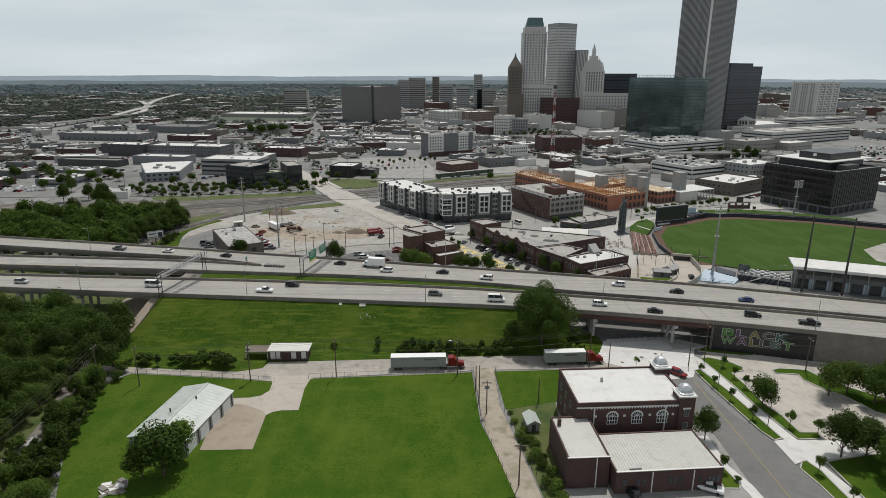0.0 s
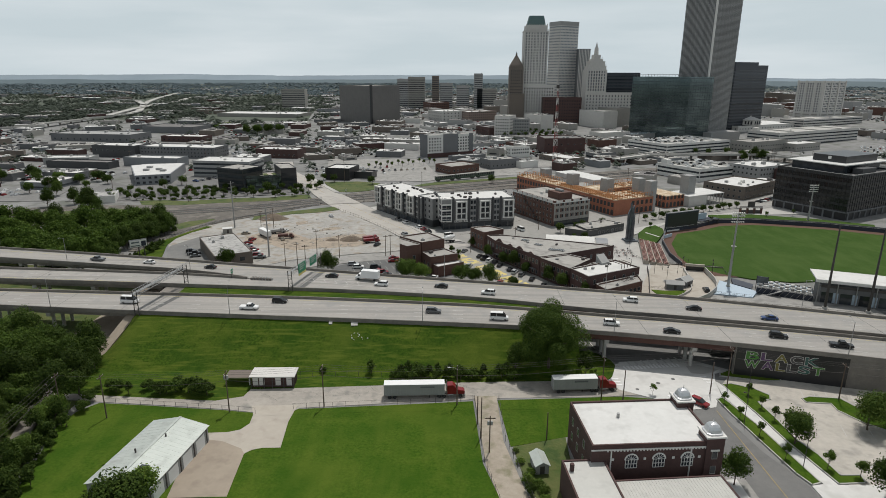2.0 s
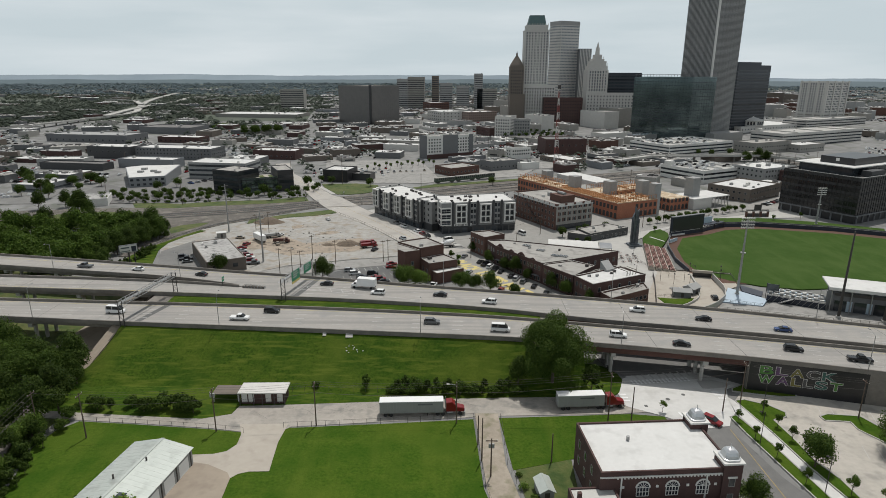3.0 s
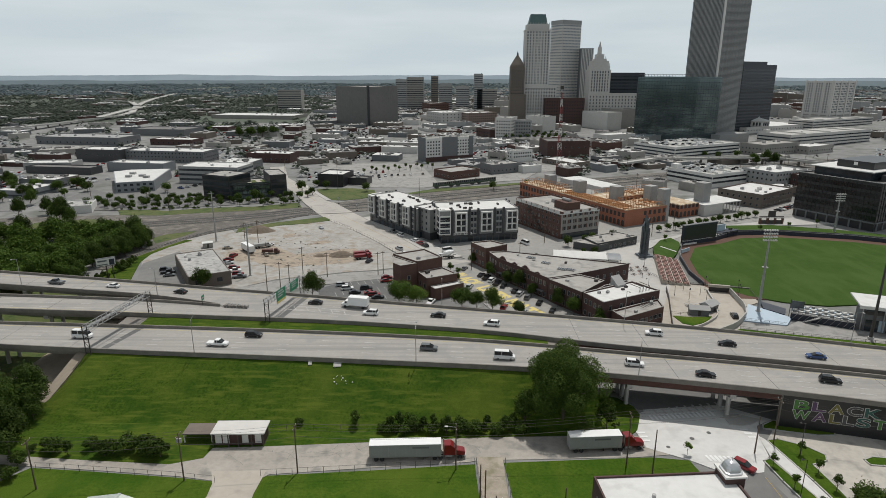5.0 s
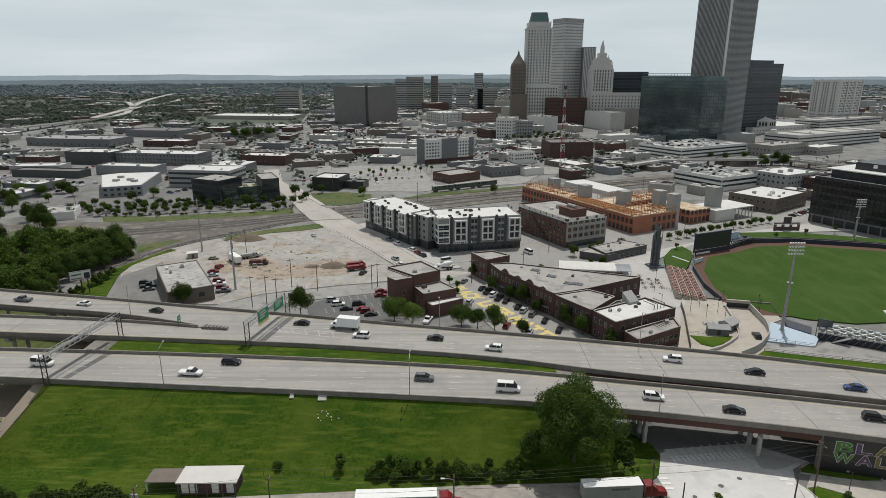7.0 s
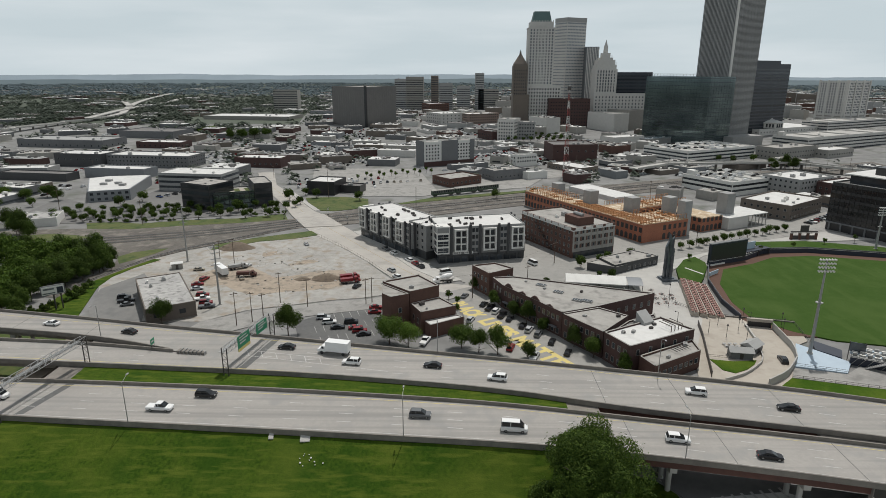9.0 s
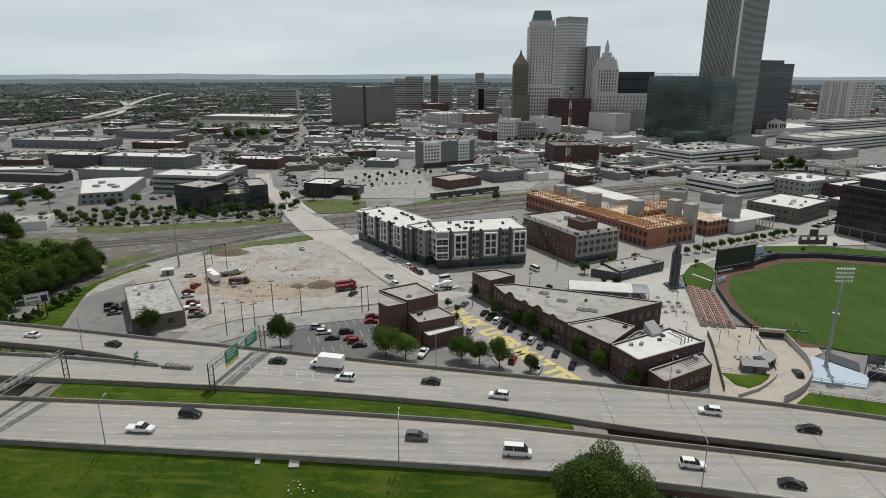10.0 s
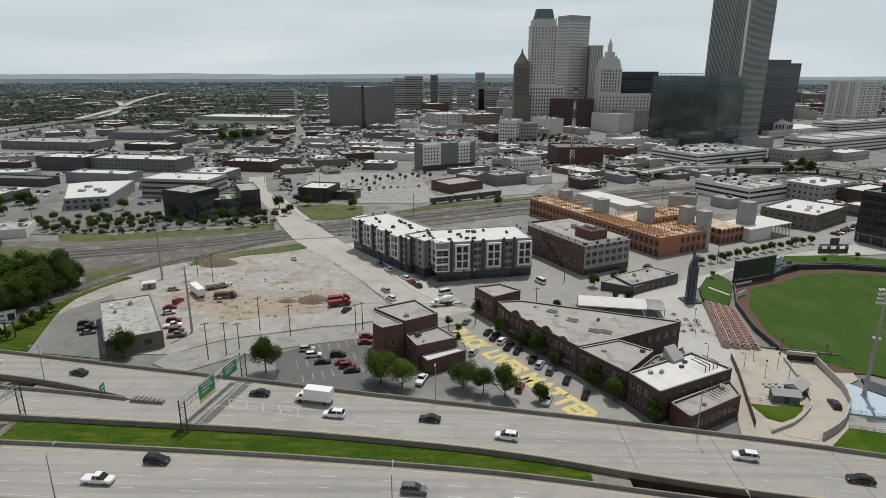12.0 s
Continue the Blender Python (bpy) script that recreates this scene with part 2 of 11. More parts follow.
M_BRICKD = mat("dark_brick", (0.085, 0.045, 0.040), (0.060, 0.034, 0.031), 1.5, 0.9, 0.4, big=0.2)
M_ORANGE = mat("orange_block", (0.38, 0.15, 0.088), (0.26, 0.105, 0.065), 1.2, 0.9, 0.4, big=0.15)
M_PLY = mat("plywood_deck", (0.50, 0.405, 0.28), (0.33, 0.225, 0.135), 0.25, 0.85, 0.1, big=0.5, c3=(0.60, 0.54, 0.43))
M_LUMBER = mat("fresh_lumber", (0.38, 0.165, 0.065), (0.46, 0.25, 0.115), 0.8, 0.8, 0.2, big=0.2, spread=0.12)
M_WROOF = mat("white_membrane_roof", (0.59, 0.585, 0.565), (0.53, 0.525, 0.505), 0.9, 0.7, 0.1, big=0.12, c3=(0.49, 0.485, 0.465))
M_SROOF = mat("stained_white_roof", (0.43, 0.42, 0.40), (0.27, 0.265, 0.255), 0.7, 0.8, 0.2, big=0.2, c3=(0.17, 0.165, 0.16))
M_GROOF = mat("gravel_roof", (0.36, 0.345, 0.318), (0.265, 0.255, 0.236), 0.5, 0.9, 0.3, big=0.16, c3=(0.20, 0.19, 0.178))
M_DROOF = mat("dark_roof", (0.12, 0.115, 0.11), (0.18, 0.17, 0.165), 0.4, 0.9, 0.3, big=0.2)
M_METALR = mat("pale_metal_roof", (0.47, 0.50, 0.465), (0.40, 0.43, 0.40), 0.7, 0.5, 0.05, metal=0.2, big=0.2, c3=(0.36, 0.38, 0.355))
M_SILVER = mat("silver_dome", (0.60, 0.61, 0.62), (0.52, 0.53, 0.54), 1.0, 0.4, 0.1, metal=0.7)
M_STUCCO = mat("white_stucco", (0.66, 0.65, 0.62), (0.58, 0.57, 0.54), 0.6, 0.85, 0.15)
M_GREYPANEL = mat("charcoal_panel", (0.15, 0.153, 0.157), (0.118, 0.12, 0.124), 0.6, 0.7, 0.1, spread=0.1)
M_MIDGREY = mat("grey_cladding", (0.32, 0.32, 0.31), (0.26, 0.26, 0.255), 0.5, 0.8, 0.1, spread=0.08)
M_BEIGE = mat("beige_masonry", (0.31, 0.296, 0.27), (0.25, 0.24, 0.22), 0.5, 0.85, 0.1, spread=0.15)
M_LIME = mat("limestone", (0.56, 0.545, 0.515), (0.48, 0.465, 0.44), 0.3, 0.85, 0.1)
M_BOXCLAD = mat("grey_brown_metal", (0.155, 0.148, 0.14), (0.125, 0.12, 0.114), 0.2, 0.55, 0.1, spread=0.05)
M_GLASSM = mat("grey_window_glass", (0.075, 0.086, 0.098), (0.11, 0.12, 0.135), 0.3, 0.15, 0.0, spread=0.2)
M_GLASSP = mat("pale_blue_window_glass", (0.19, 0.21, 0.235), (0.24, 0.26, 0.285), 0.3, 0.15, 0.0, spread=0.15)
M_DARKT = mat("dark_blue_grey_panel", (0.034, 0.040, 0.052), (0.026, 0.031, 0.040), 0.3, 0.4, 0.0)
M_CHAR = mat("near_black_cladding", (0.055, 0.056, 0.058), (0.04, 0.041, 0.043), 0.6, 0.6, 0.0, spread=0.1)
M_TANBRK = mat("brown_masonry", (0.165, 0.138, 0.115), (0.125, 0.105, 0.09), 0.5, 0.9, 0.2)
M_BLACK = mat("black_cladding", (0.028, 0.028, 0.030), (0.020, 0.020, 0.022), 0.5, 0.35, 0.0, spread=0.1)
M_GLASSD = mat("dark_window_glass", (0.025, 0.030, 0.035), (0.045, 0.052, 0.06), 0.4, 0.12, 0.0, big=0.5, spread=0.5)
# Coarse two-tone noise in the green base colour imitates patchy reflections.
M_GLASSG = mat("green_tinted_glass", (0.085, 0.115, 0.12), (0.20, 0.255, 0.255), 0.05, 0.1, 0.0, metal=0.8, big=0.5, spread=0.25)
M_FARPANEL = mat("grey_tower_panel", (0.215, 0.225, 0.235), (0.175, 0.185, 0.195), 0.3, 0.5, 0.05, spread=0.1)
M_STEEL = mat("galvanised_steel", (0.36, 0.36, 0.355), (0.28, 0.28, 0.275), 1.0, 0.5, 0.0, metal=0.6)
M_DSTEEL = mat("dark_steel", (0.055, 0.05, 0.048), (0.08, 0.07, 0.065), 1.0, 0.6, 0.0, metal=0.3)
M_RUST = mat("rust_red_girder", (0.105, 0.045, 0.035), (0.075, 0.035, 0.028), 0.8, 0.8, 0.1)
M_WOOD = mat("weathered_pole_wood", (0.13, 0.095, 0.07), (0.09, 0.066, 0.05), 1.5, 0.9, 0.3)
M_BARK = mat("bark", (0.10, 0.078, 0.058), (0.065, 0.05, 0.04), 2.0, 0.95, 0.5)
M_RUBBER = mat("rubber", (0.025, 0.025, 0.025), None, 2.0, 0.85)
M_SIGN = mat("sign_green", (0.02, 0.22, 0.11), (0.02, 0.19, 0.095), 1.0, 0.5)
M_NAVY = mat("navy_panel", (0.015, 0.02, 0.035), (0.02, 0.026, 0.042), 0.5, 0.5)
M_PALEBLUE = mat("pale_blue_concrete", (0.40, 0.48, 0.55), (0.36, 0.44, 0.51), 0.5, 0.8)
M_CLAY = mat("warning_track", (0.105, 0.055, 0.038), (0.088, 0.046, 0.032), 0.5, 0.95, 0.2)
M_SEATRED = mat("red_brown_seat", (0.33, 0.18, 0.15), (0.25, 0.125, 0.105), 1.0, 0.6, spread=0.15)
M_SLATEBLUE = mat("blue_grey_steel", (0.055, 0.066, 0.078), (0.21, 0.23, 0.25), 0.45, 0.3, 0.0, metal=0.5)
M_REDPAINT = mat("red_truck_paint", (0.19, 0.009, 0.012), (0.15, 0.009, 0.011), 1.0, 0.3)
M_TRAILER = mat("white_trailer_panel", (0.75, 0.75, 0.74), (0.68, 0.68, 0.67), 0.5, 0.4)
M_COPPER = mat("green_copper", (0.10, 0.165, 0.16), (0.08, 0.13, 0.13), 0.5, 0.7)
M_LEAF_A = leaf_mat("leaf_mid_green", (0.034, 0.068, 0.009), (0.078, 0.122, 0.019))
M_LEAF_B = leaf_mat("leaf_dark_green", (0.026, 0.052, 0.009), (0.074, 0.112, 0.019))
M_LEAF_C = leaf_mat("leaf_light_green", (0.060, 0.115, 0.018), (0.12, 0.17, 0.03))
# Leaf colour paled and greyed to stand in for distance haze.
M_WOODS = leaf_mat("haze_greyed_far_leaf", (0.048, 0.063, 0.048), (0.078, 0.094, 0.070))


# ---- building blocks ----
def bm_box(bm, x0, y0, z0, x1, y1, z1, m=None):
    """A box between two corners added to bm, turned by m."""
    v = [bm.verts.new(m @ Vector(p) if m else p) for p in
         ((x0, y0, z0), (x1, y0, z0), (x1, y1, z0), (x0, y1, z0), (x0, y0, z1), (x1, y0, z1), (x1, y1, z1), (x0, y1, z1))]
    for f in ((3, 2, 1, 0), (4, 5, 6, 7), (0, 1, 5, 4), (1, 2, 6, 5), (2, 3, 7, 6), (3, 0, 4, 7)):
        bm.faces.new([v[i] for i in f])


def box(x0, y0, z0, x1, y1, z1, m=None):
    bm = bmesh.new()
    bm_box(bm, x0, y0, z0, x1, y1, z1, m)
    return bm


def bm_prism(bm, pts, z0, z1):
    """An upright prism over a plan outline."""
    area = sum(a[0] * b[1] - b[0] * a[1] for a, b in zip(pts, pts[1:] + pts[:1]))
    if area < 0:
        pts = pts[::-1]
    lo = [bm.verts.new((x, y, z0)) for x, y in pts]
    hi = [bm.verts.new((x, y, z1)) for x, y in pts]
    n = len(pts)
    top = bm.faces.new(hi)
    bm.faces.new(lo[::-1])
    for i in range(n):
        j = (i + 1) % n
        bm.faces.new((lo[i], lo[j], hi[j], hi[i]))
    bm.normal_update()
    bmesh.ops.triangulate(bm, faces=[top])


def prism(pts, z0, z1):
    bm = bmesh.new()
    bm_prism(bm, list(pts), z0, z1)
    return bm


def bm_tube(bm, a, b, r0, r1=None, seg=8, caps=True):
    """A tapered round bar from a to b."""
    a, b = Vector(a), Vector(b)
    r1 = r0 if r1 is None else r1
    q = (b - a).to_track_quat("Z", "Y").to_matrix()
    rings = []
    for p, r in ((a, r0), (b, r1)):
        rings.append([bm.verts.new(p + q @ Vector((r * math.cos(2 * math.pi * i / seg), r * math.sin(2 * math.pi * i / seg), 0))) for i in range(seg)])
    for i in range(seg):
        j = (i + 1) % seg
        bm.faces.new((rings[0][i], rings[0][j], rings[1][j], rings[1][i]))
    if caps:
        bm.faces.new(rings[1])
        bm.faces.new(rings[0][::-1])


def tube(a, b, r0, r1=None, seg=8):
    bm = bmesh.new()
    bm_tube(bm, a, b, r0, r1, seg)
    return bm


def mesh_of(bm, name, material):
    me = bpy.data.meshes.new(name)
    bm.to_mesh(me)
    bm.free()
    me.materials.append(material)
    return me


def part(name, bm, material, parent, label=""):
    """One mesh under a thing or a part; bm may be a bmesh or a finished mesh."""
    me = bm if isinstance(bm, bpy.types.Mesh) else mesh_of(bm, name, material)
    ob = new(name, me)
    ob.parent = parent
    if label:
        tagged(ob, label)
    return ob


def put(name, me, parent, m, label=""):
    """A part from a shared mesh at the local pose m."""
    ob = new(name, me)
    ob.parent = parent
    ob.matrix_local = m
    if label:
        tagged(ob, label)
    return ob


def thing(name, m, label, category, group="", kind=""):
    ob = new(name)
    ob.empty_display_size = 0.5
    ob.matrix_world = m
    return tagged(ob, label, category, group, kind)


def solid(name, bm, material, label, category="", kind="structure", group=""):
    """A top-level mesh."""
    return tagged(new(name, mesh_of(bm, name, material)), label, category, group, kind)


def ground_z(x, y):
    """The town rises gently towards the tall buildings."""
    u = min(1.0, max(0.0, (y - 640) / 460))
    return 11.0 * u * u * (3 - 2 * u)


def poly_building(name, label, pts, h, wall, roof, par=0.5, wins=(), nunits=0, seed=1, category="building", group=""):
    """A flat-roofed block over a plan outline (counter-clockwise); wins: edge, rows, first sill, storey, pitch, mesh."""
    cx, cy = sum(p[0] for p in pts) / len(pts), sum(p[1] for p in pts) / len(pts)
    q = [(x - cx, y - cy) for x, y in pts]
    if sum(a[0] * b[1] - b[0] * a[1] for a, b in zip(q, q[1:] + q[:1])) < 0:
        q = q[::-1]
    th = thing(name, pose(cx, cy, 0), label, category, group)
    part("wall", prism(q, 0, h - par - 0.02), wall, th)
    part("roof", prism([(x * 0.985, y * 0.985) for x, y in q], h - par - 0.01, h - par + 0.04), roof, th)
    for i, (a, b) in enumerate(zip(q, q[1:] + q[:1])):
        ln, ang = math.hypot(b[0] - a[0], b[1] - a[1]), math.atan2(b[1] - a[1], b[0] - a[0])
        m = Matrix.Translation((a[0], a[1], 0)) @ Matrix.Rotation(ang, 4, "Z")
        part("parapet", box(0, 0.0, h - par - 0.02, ln, 0.32, h, m), wall, th)
        part("coping", box(-0.04, -0.05, h, ln + 0.04, 0.36, h + 0.07, m), M_BEIGE, th)
        for e, rows, z0, fl, pitch, me in wins:
            if e == i:
                n = max(1, int((ln - 1.2) / pitch))
                for r in range(rows):
                    for k in range(n):
                        put("window", me, th, m @ Matrix.Translation((0.6 + (k + 0.5) / n * (ln - 1.2), 0, z0 + r * fl)))
    rnd_u = random.Random(seed)
    for _ in range(nunits):
        a = rnd_u.choice(q)
        f = rnd_u.uniform(0.15, 0.7)
        s = rnd_u.uniform(0.9, 1.8)
        bm = bmesh.new()
        bm_box(bm, -s / 2, -s / 3, 0, s / 2, s / 3, s * 0.55)
        bm_tube(bm, (0, 0, s * 0.55), (0, 0, s * 0.65), s * 0.2, seg=8)
        part("rooftop_unit", bm, rnd_u.choice((M_STEEL, M_MIDGREY, M_DSTEEL)), th).matrix_local = pose(a[0] * f, a[1] * f, h - par + 0.04, 0, 0, rnd_u.uniform(0, 90))
    return th


def smooth(me):
    me.polygons.foreach_set("use_smooth", [True] * len(me.polygons))
    return me


def mesh_np(name, verts, faces, material):
    me = bpy.data.meshes.new(name)
    me.from_pydata(verts, [], faces)
    me.materials.append(material)
    return me


# ---- ground, lots and roads ----
SLABS = []


def slab(name, pts, z, material, label, category="ground", low=-0.4):
    """A thick ground sheet; each lies a few millimetres off the others."""
    SLABS.append(name)
    z += 0.0045 * len(SLABS)
    return solid(name, prism(pts, low, z), material, label, category)


gbm = bmesh.new()
g_ys = [-3000] + [640 + 46 * k for k in range(11)] + [9000]
g_rows = [[gbm.verts.new((x, y, ground_z(x, y))) for x in (-9000, 9000)] for y in g_ys]
for g_a, g_b in zip(g_rows, g_rows[1:]):
    gbm.faces.new((g_a[0], g_a[1], g_b[1], g_b[0]))
solid("ground", gbm, M_GROUND, "flat town ground of pavement, dirt and weeds", "ground")

sbm = bmesh.new()
prev = None
for y in [962, 1008, 1054, 1100] + [1500, 1900, 1901, 4900]:
    row = [sbm.verts.new((x, y, ground_z(x, y) + 0.08)) for x in (-5200, -0.17 * y - 60 if y <= 1900 else 5200)]
    if prev:
        sbm.faces.new((prev[0], prev[1], row[1], row[0]))
    prev = row
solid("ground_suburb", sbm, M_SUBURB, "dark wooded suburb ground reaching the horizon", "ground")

slab("ground_field", [(8, -60), (16, 90), (6.5, 128), (5.2, 153.4), (-17, 150.9), (-38.6, 148.8), (-40.4, 147.0), (-47.6, 146.6), (-57, 147.9), (-75, 149.5), (-89.4, 150.6), (-92.6, 146.5), (-93.6, 140), (-89.4, 126), (-87.4, 118), (-80.4, 104), (-73, 90), (-64, 72), (-50, 40), (-30, -60)],
     0.06, M_GRASS, "mown green field of grass with faint mowing marks", "grass")
slab("ground_creek", [(-320, 40), (-52, 40), (-66, 72), (-82, 104), (-89, 118), (-95, 140), (-95, 152), (-104, 178), (-106, 200), (-106, 262), (-150, 256), (-320, 290)], 0.02, M_WEEDS, "weedy creek ground under the bridges", "ground")
slab("ground_verge", [(-104, 155), (-89.5, 154.2), (-76, 153.2), (-60.5, 152.3), (-54.2, 154.6), (-53.4, 158.3), (-41.6, 159.1), (-18, 161.1), (3, 163.1), (36, 165), (40, 172), (-104, 178)], 0.05, M_SLOPE, "grass verge below the embankment", "grass")
slab("ground_side_lot", [(11.5, 154), (44, 156.5), (52, 155.5), (53, 150), (40, 140), (26, 138), (13, 134)], 0.06, M_GRASS, "mown grass lot behind the church hall", "grass")
slab("ground_yard", [(13.5, 134), (26, 138), (25, 119), (22, 100), (18, 100), (15.5, 117)], 0.05, M_WEEDS, "weedy back yard beside the gravel alley", "ground")

slab("road_access", [(-112, 156), (-89.5, 154.1), (-76, 153.1), (-60.5, 152.2), (-54, 154.5), (-53.3, 158.2), (-41.6, 159), (-18, 161), (3, 163), (15, 163.7), (45, 164.5), (52, 158), (41, 156.4), (6, 154.7), (4, 154.1), (-17.9, 151.7), (-38, 149.2), (-40.2, 147.1), (-47.6, 146.7), (-56.3, 148.2), (-74.6, 149.9), (-88, 150.9), (-112, 153)],
     0.09, M_ACCESS, "cracked grey asphalt access road", "road")
slab("road_driveway", [(-50.5, 150), (-39, 150.5), (-39.4, 143), (-38.4, 132.6), (-42.6, 132.4), (-44.6, 131.6), (-45.8, 130.2), (-59.2, 136.0), (-59.4, 137.8), (-52.4, 138.3), (-49.8, 139.4), (-48.4, 142), (-48.8, 146)],
     0.10, M_TANCONC, "tan concrete driveway with curved edges", "driveway")
slab("road_driveway_yard", [(-45.8, 130.2), (-44.6, 116.2), (-56.2, 115.6), (-59.2, 136.0), (-52, 134.6), (-47, 132)], 0.105, M_DRIVE, "brown stained concrete yard before the shed doors", "driveway")
slab("road_alley", [(5.6, 156), (11.4, 156), (11.6, 136), (15, 117), (17.6, 100), (22, 70), (16, 70), (12.4, 101), (7.2, 127)], 0.08, M_ALLEY, "rutted tan gravel alley", "alley")
slab("ground_corner_lawn", [(31, 165.2), (36, 164.9), (41.6, 164.6), (44, 166.8), (45.3, 170), (46.6, 173.6), (46, 177.2), (43, 181.4), (39, 183), (30, 176)], 0.22, M_SLOPE, "small kerbed lawn at the bridge corner", "grass")
slab("road_crossing", [(43, 172), (48.5, 175.4), (44, 182), (40, 200), (56, 200), (66, 180), (78, 172), (73.2, 169.4), (71.6, 165.2), (70.0, 157.2), (68.2, 155.4), (66.2, 151.6), (59, 150.2), (52, 155.5), (44, 160)],
     0.11, M_NEWCONC, "pale new concrete street crossing", "road")
slab("road_underpass", [(47.2, 175.8), (68.4, 178.6), (70.6, 181), (66, 216), (40, 214), (43.6, 183)], 0.13, M_ASPHALT, "dark asphalt street under the overpass", "road")
slab("pavement_corner", [(66.8, 169.4), (69.5, 169.0), (72.4, 169.8), (75.5, 171.8), (70.5, 174.2), (66.8, 173.6)], 0.2, M_CONC, "raised pale pavement corner under the overpass", "pavement")
slab("road_street", [(59, 150), (65.8, 151.4), (66.9, 144.3), (68.8, 133), (72.6, 121.4), (73.2, 111.7), (75.1, 106.2), (78, 60), (64, 60), (60.8, 105.9), (58.8, 112.3), (58.8, 124)], 0.09, M_ASPHALT, "two-lane asphalt street with a yellow centre line", "road")
slab("ground_carpark", [(72.8, 163.5), (78.5, 170.5), (108, 164.5), (128, 159), (128, 60), (84, 60), (83.4, 102), (80.2, 127), (79, 140), (78, 152)], 0.08, M_PARKCON, "faded pale car park beside the mural wall", "car park")
def kerb(pts, label, z=0.1):
    """A pale kerb of one run round a lawn, a hand above it."""
    bm = bmesh.new()
    for a, b in zip(pts, pts[1:] + pts[:1]):
        ln = math.hypot(b[0] - a[0], b[1] - a[1])
        bm_box(bm, -0.12, -0.14, 0, ln + 0.12, 0.14, z + 0.2, pose(a[0], a[1], 0.05, 0, 0, math.degrees(math.atan2(b[1] - a[1], b[0] - a[0]))))
    solid("kerb", bm, M_CONC, label, "kerb")


slab("pavement_park", [(71.4, 165), (72.6, 162.9), (74.7, 148.7), (76, 136.3), (78.6, 122), (84, 122.1), (92, 121.6), (91, 117), (84, 115.3), (78.6, 114.6), (80.2, 106), (83, 80), (84, 60), (81, 60), (79, 90), (77.8, 106), (76.4, 114.6), (73.2, 113), (73.0, 121.6), (75.7, 122.2), (74.1, 133.8), (72.7, 144.3), (70.2, 156.9)],
     0.16, M_NEWCONC, "pale concrete pavement and driveway along the street", "pavement")
for nm, lab, pts in (("ground_park_strip", "narrow strip of grass with young trees", [(68, 155.4), (69.8, 156.4), (72.5, 144.3), (73.9, 133.8), (75.4, 122.6), (73.3, 121.9), (72, 125.6), (70.4, 136.2), (68.6, 148.6)]),
                     ("ground_park_lawn", "kerbed lawn beside the car park", [(72.5, 163.2), (75.2, 163.7), (80.1, 161), (82.6, 157.7), (81.7, 155.7), (77.9, 154.3), (78.5, 147.3), (78.8, 137.7), (80.4, 132.2), (80.9, 125.1), (85.2, 125.2), (84.6, 122.7), (78.9, 122.3), (76.3, 136.3), (75.0, 148.7)]),
                     ("ground_island", "kerbed grass island below the mural wall", [(74.7, 169.5), (77.9, 171.4), (84.6, 170.4), (90.9, 168.4), (89.3, 165.4), (85.4, 165.3), (79.4, 166.6), (74.1, 168)]),
                     ("ground_island", "kerbed grass island with large trees", [(90.1, 156.2), (92.5, 157.2), (99.9, 156.4), (101.7, 151.7), (105.9, 146.4), (112, 141), (112, 130), (104.7, 134.4), (101.7, 142.2), (98.8, 144.9), (95.8, 150.7), (96.1, 153.8), (90.2, 154.3)]),
                     ("ground_island", "grass strip between street and pavement", [(73.5, 111.6), (75.2, 114.0), (76.3, 114.2), (77.5, 110.8), (77.6, 106.2), (78.8, 90), (76, 90), (74.6, 106.1)]),
                     ("ground_island", "shaded lawn below large trees", [(80.4, 114), (84, 115), (91, 116.6), (128, 122), (128, 60), (84.4, 60), (83.2, 80), (80.6, 106)]),
                     ("ground_church_strip", "small lawn beside the brick annexe", [(54.4, 112.4), (57, 113.2), (58.3, 105.9), (57.6, 104.8), (54.6, 104.8)])):
    slab(nm, pts, 0.17, M_GRASS, lab, "grass")
    kerb(pts, "pale concrete kerb round a lawn")
slab("pavement_church", [(55.6, 123), (58.6, 123.4), (58.6, 112.3), (60.7, 105.9), (62, 95), (60, 95), (58.3, 105.9), (57, 113.2), (56.4, 118)], 0.16, M_NEWCONC, "pale pavement beside the church hall", "pavement")
slab("ground_church_apron", [(53.4, 126), (60.4, 126), (60.6, 102), (60, 60), (21, 60), (22, 104), (53.5, 106)], 0.07, M_OLDASPH, "grey asphalt parking apron beside the hall", "car park")

# far side of the highway
slab("ground_bare_lot", [(-113.3, 346.6), (-107.2, 352.1), (-95, 362.3), (-80.3, 367.4), (-68.5, 375), (-50.4, 350), (-37.2, 330.6), (-22, 303), (-15, 293), (-33, 285.5), (-44, 283), (-72, 272.5), (-84, 262), (-122, 262), (-126, 272), (-137, 294), (-141.5, 300), (-138.6, 318), (-133.6, 333), (-126.3, 344), (-117, 352)],
     0.06, M_DIRT, "bare lot of pale dirt and broken concrete", "lot")
LOT_Z = 0.06 + 0.0045 * len(SLABS)
slab("ground_yard_pavement", [(-122, 262), (-128, 272), (-136, 293), (-128, 312), (-119, 300), (-103, 259)], 0.10, M_LOT, "grey asphalt yard beside the warehouse", "car park")
slab("road_lot_front", [(-86, 256), (-84, 262), (-70, 272), (-42, 282), (-31, 284), (-20, 290.5), (4, 298), (9, 290), (-14, 277), (-26, 275), (-45, 269), (-62, 262), (-76, 250)], 0.12, M_OLDASPH, "pale worn asphalt side street", "road")
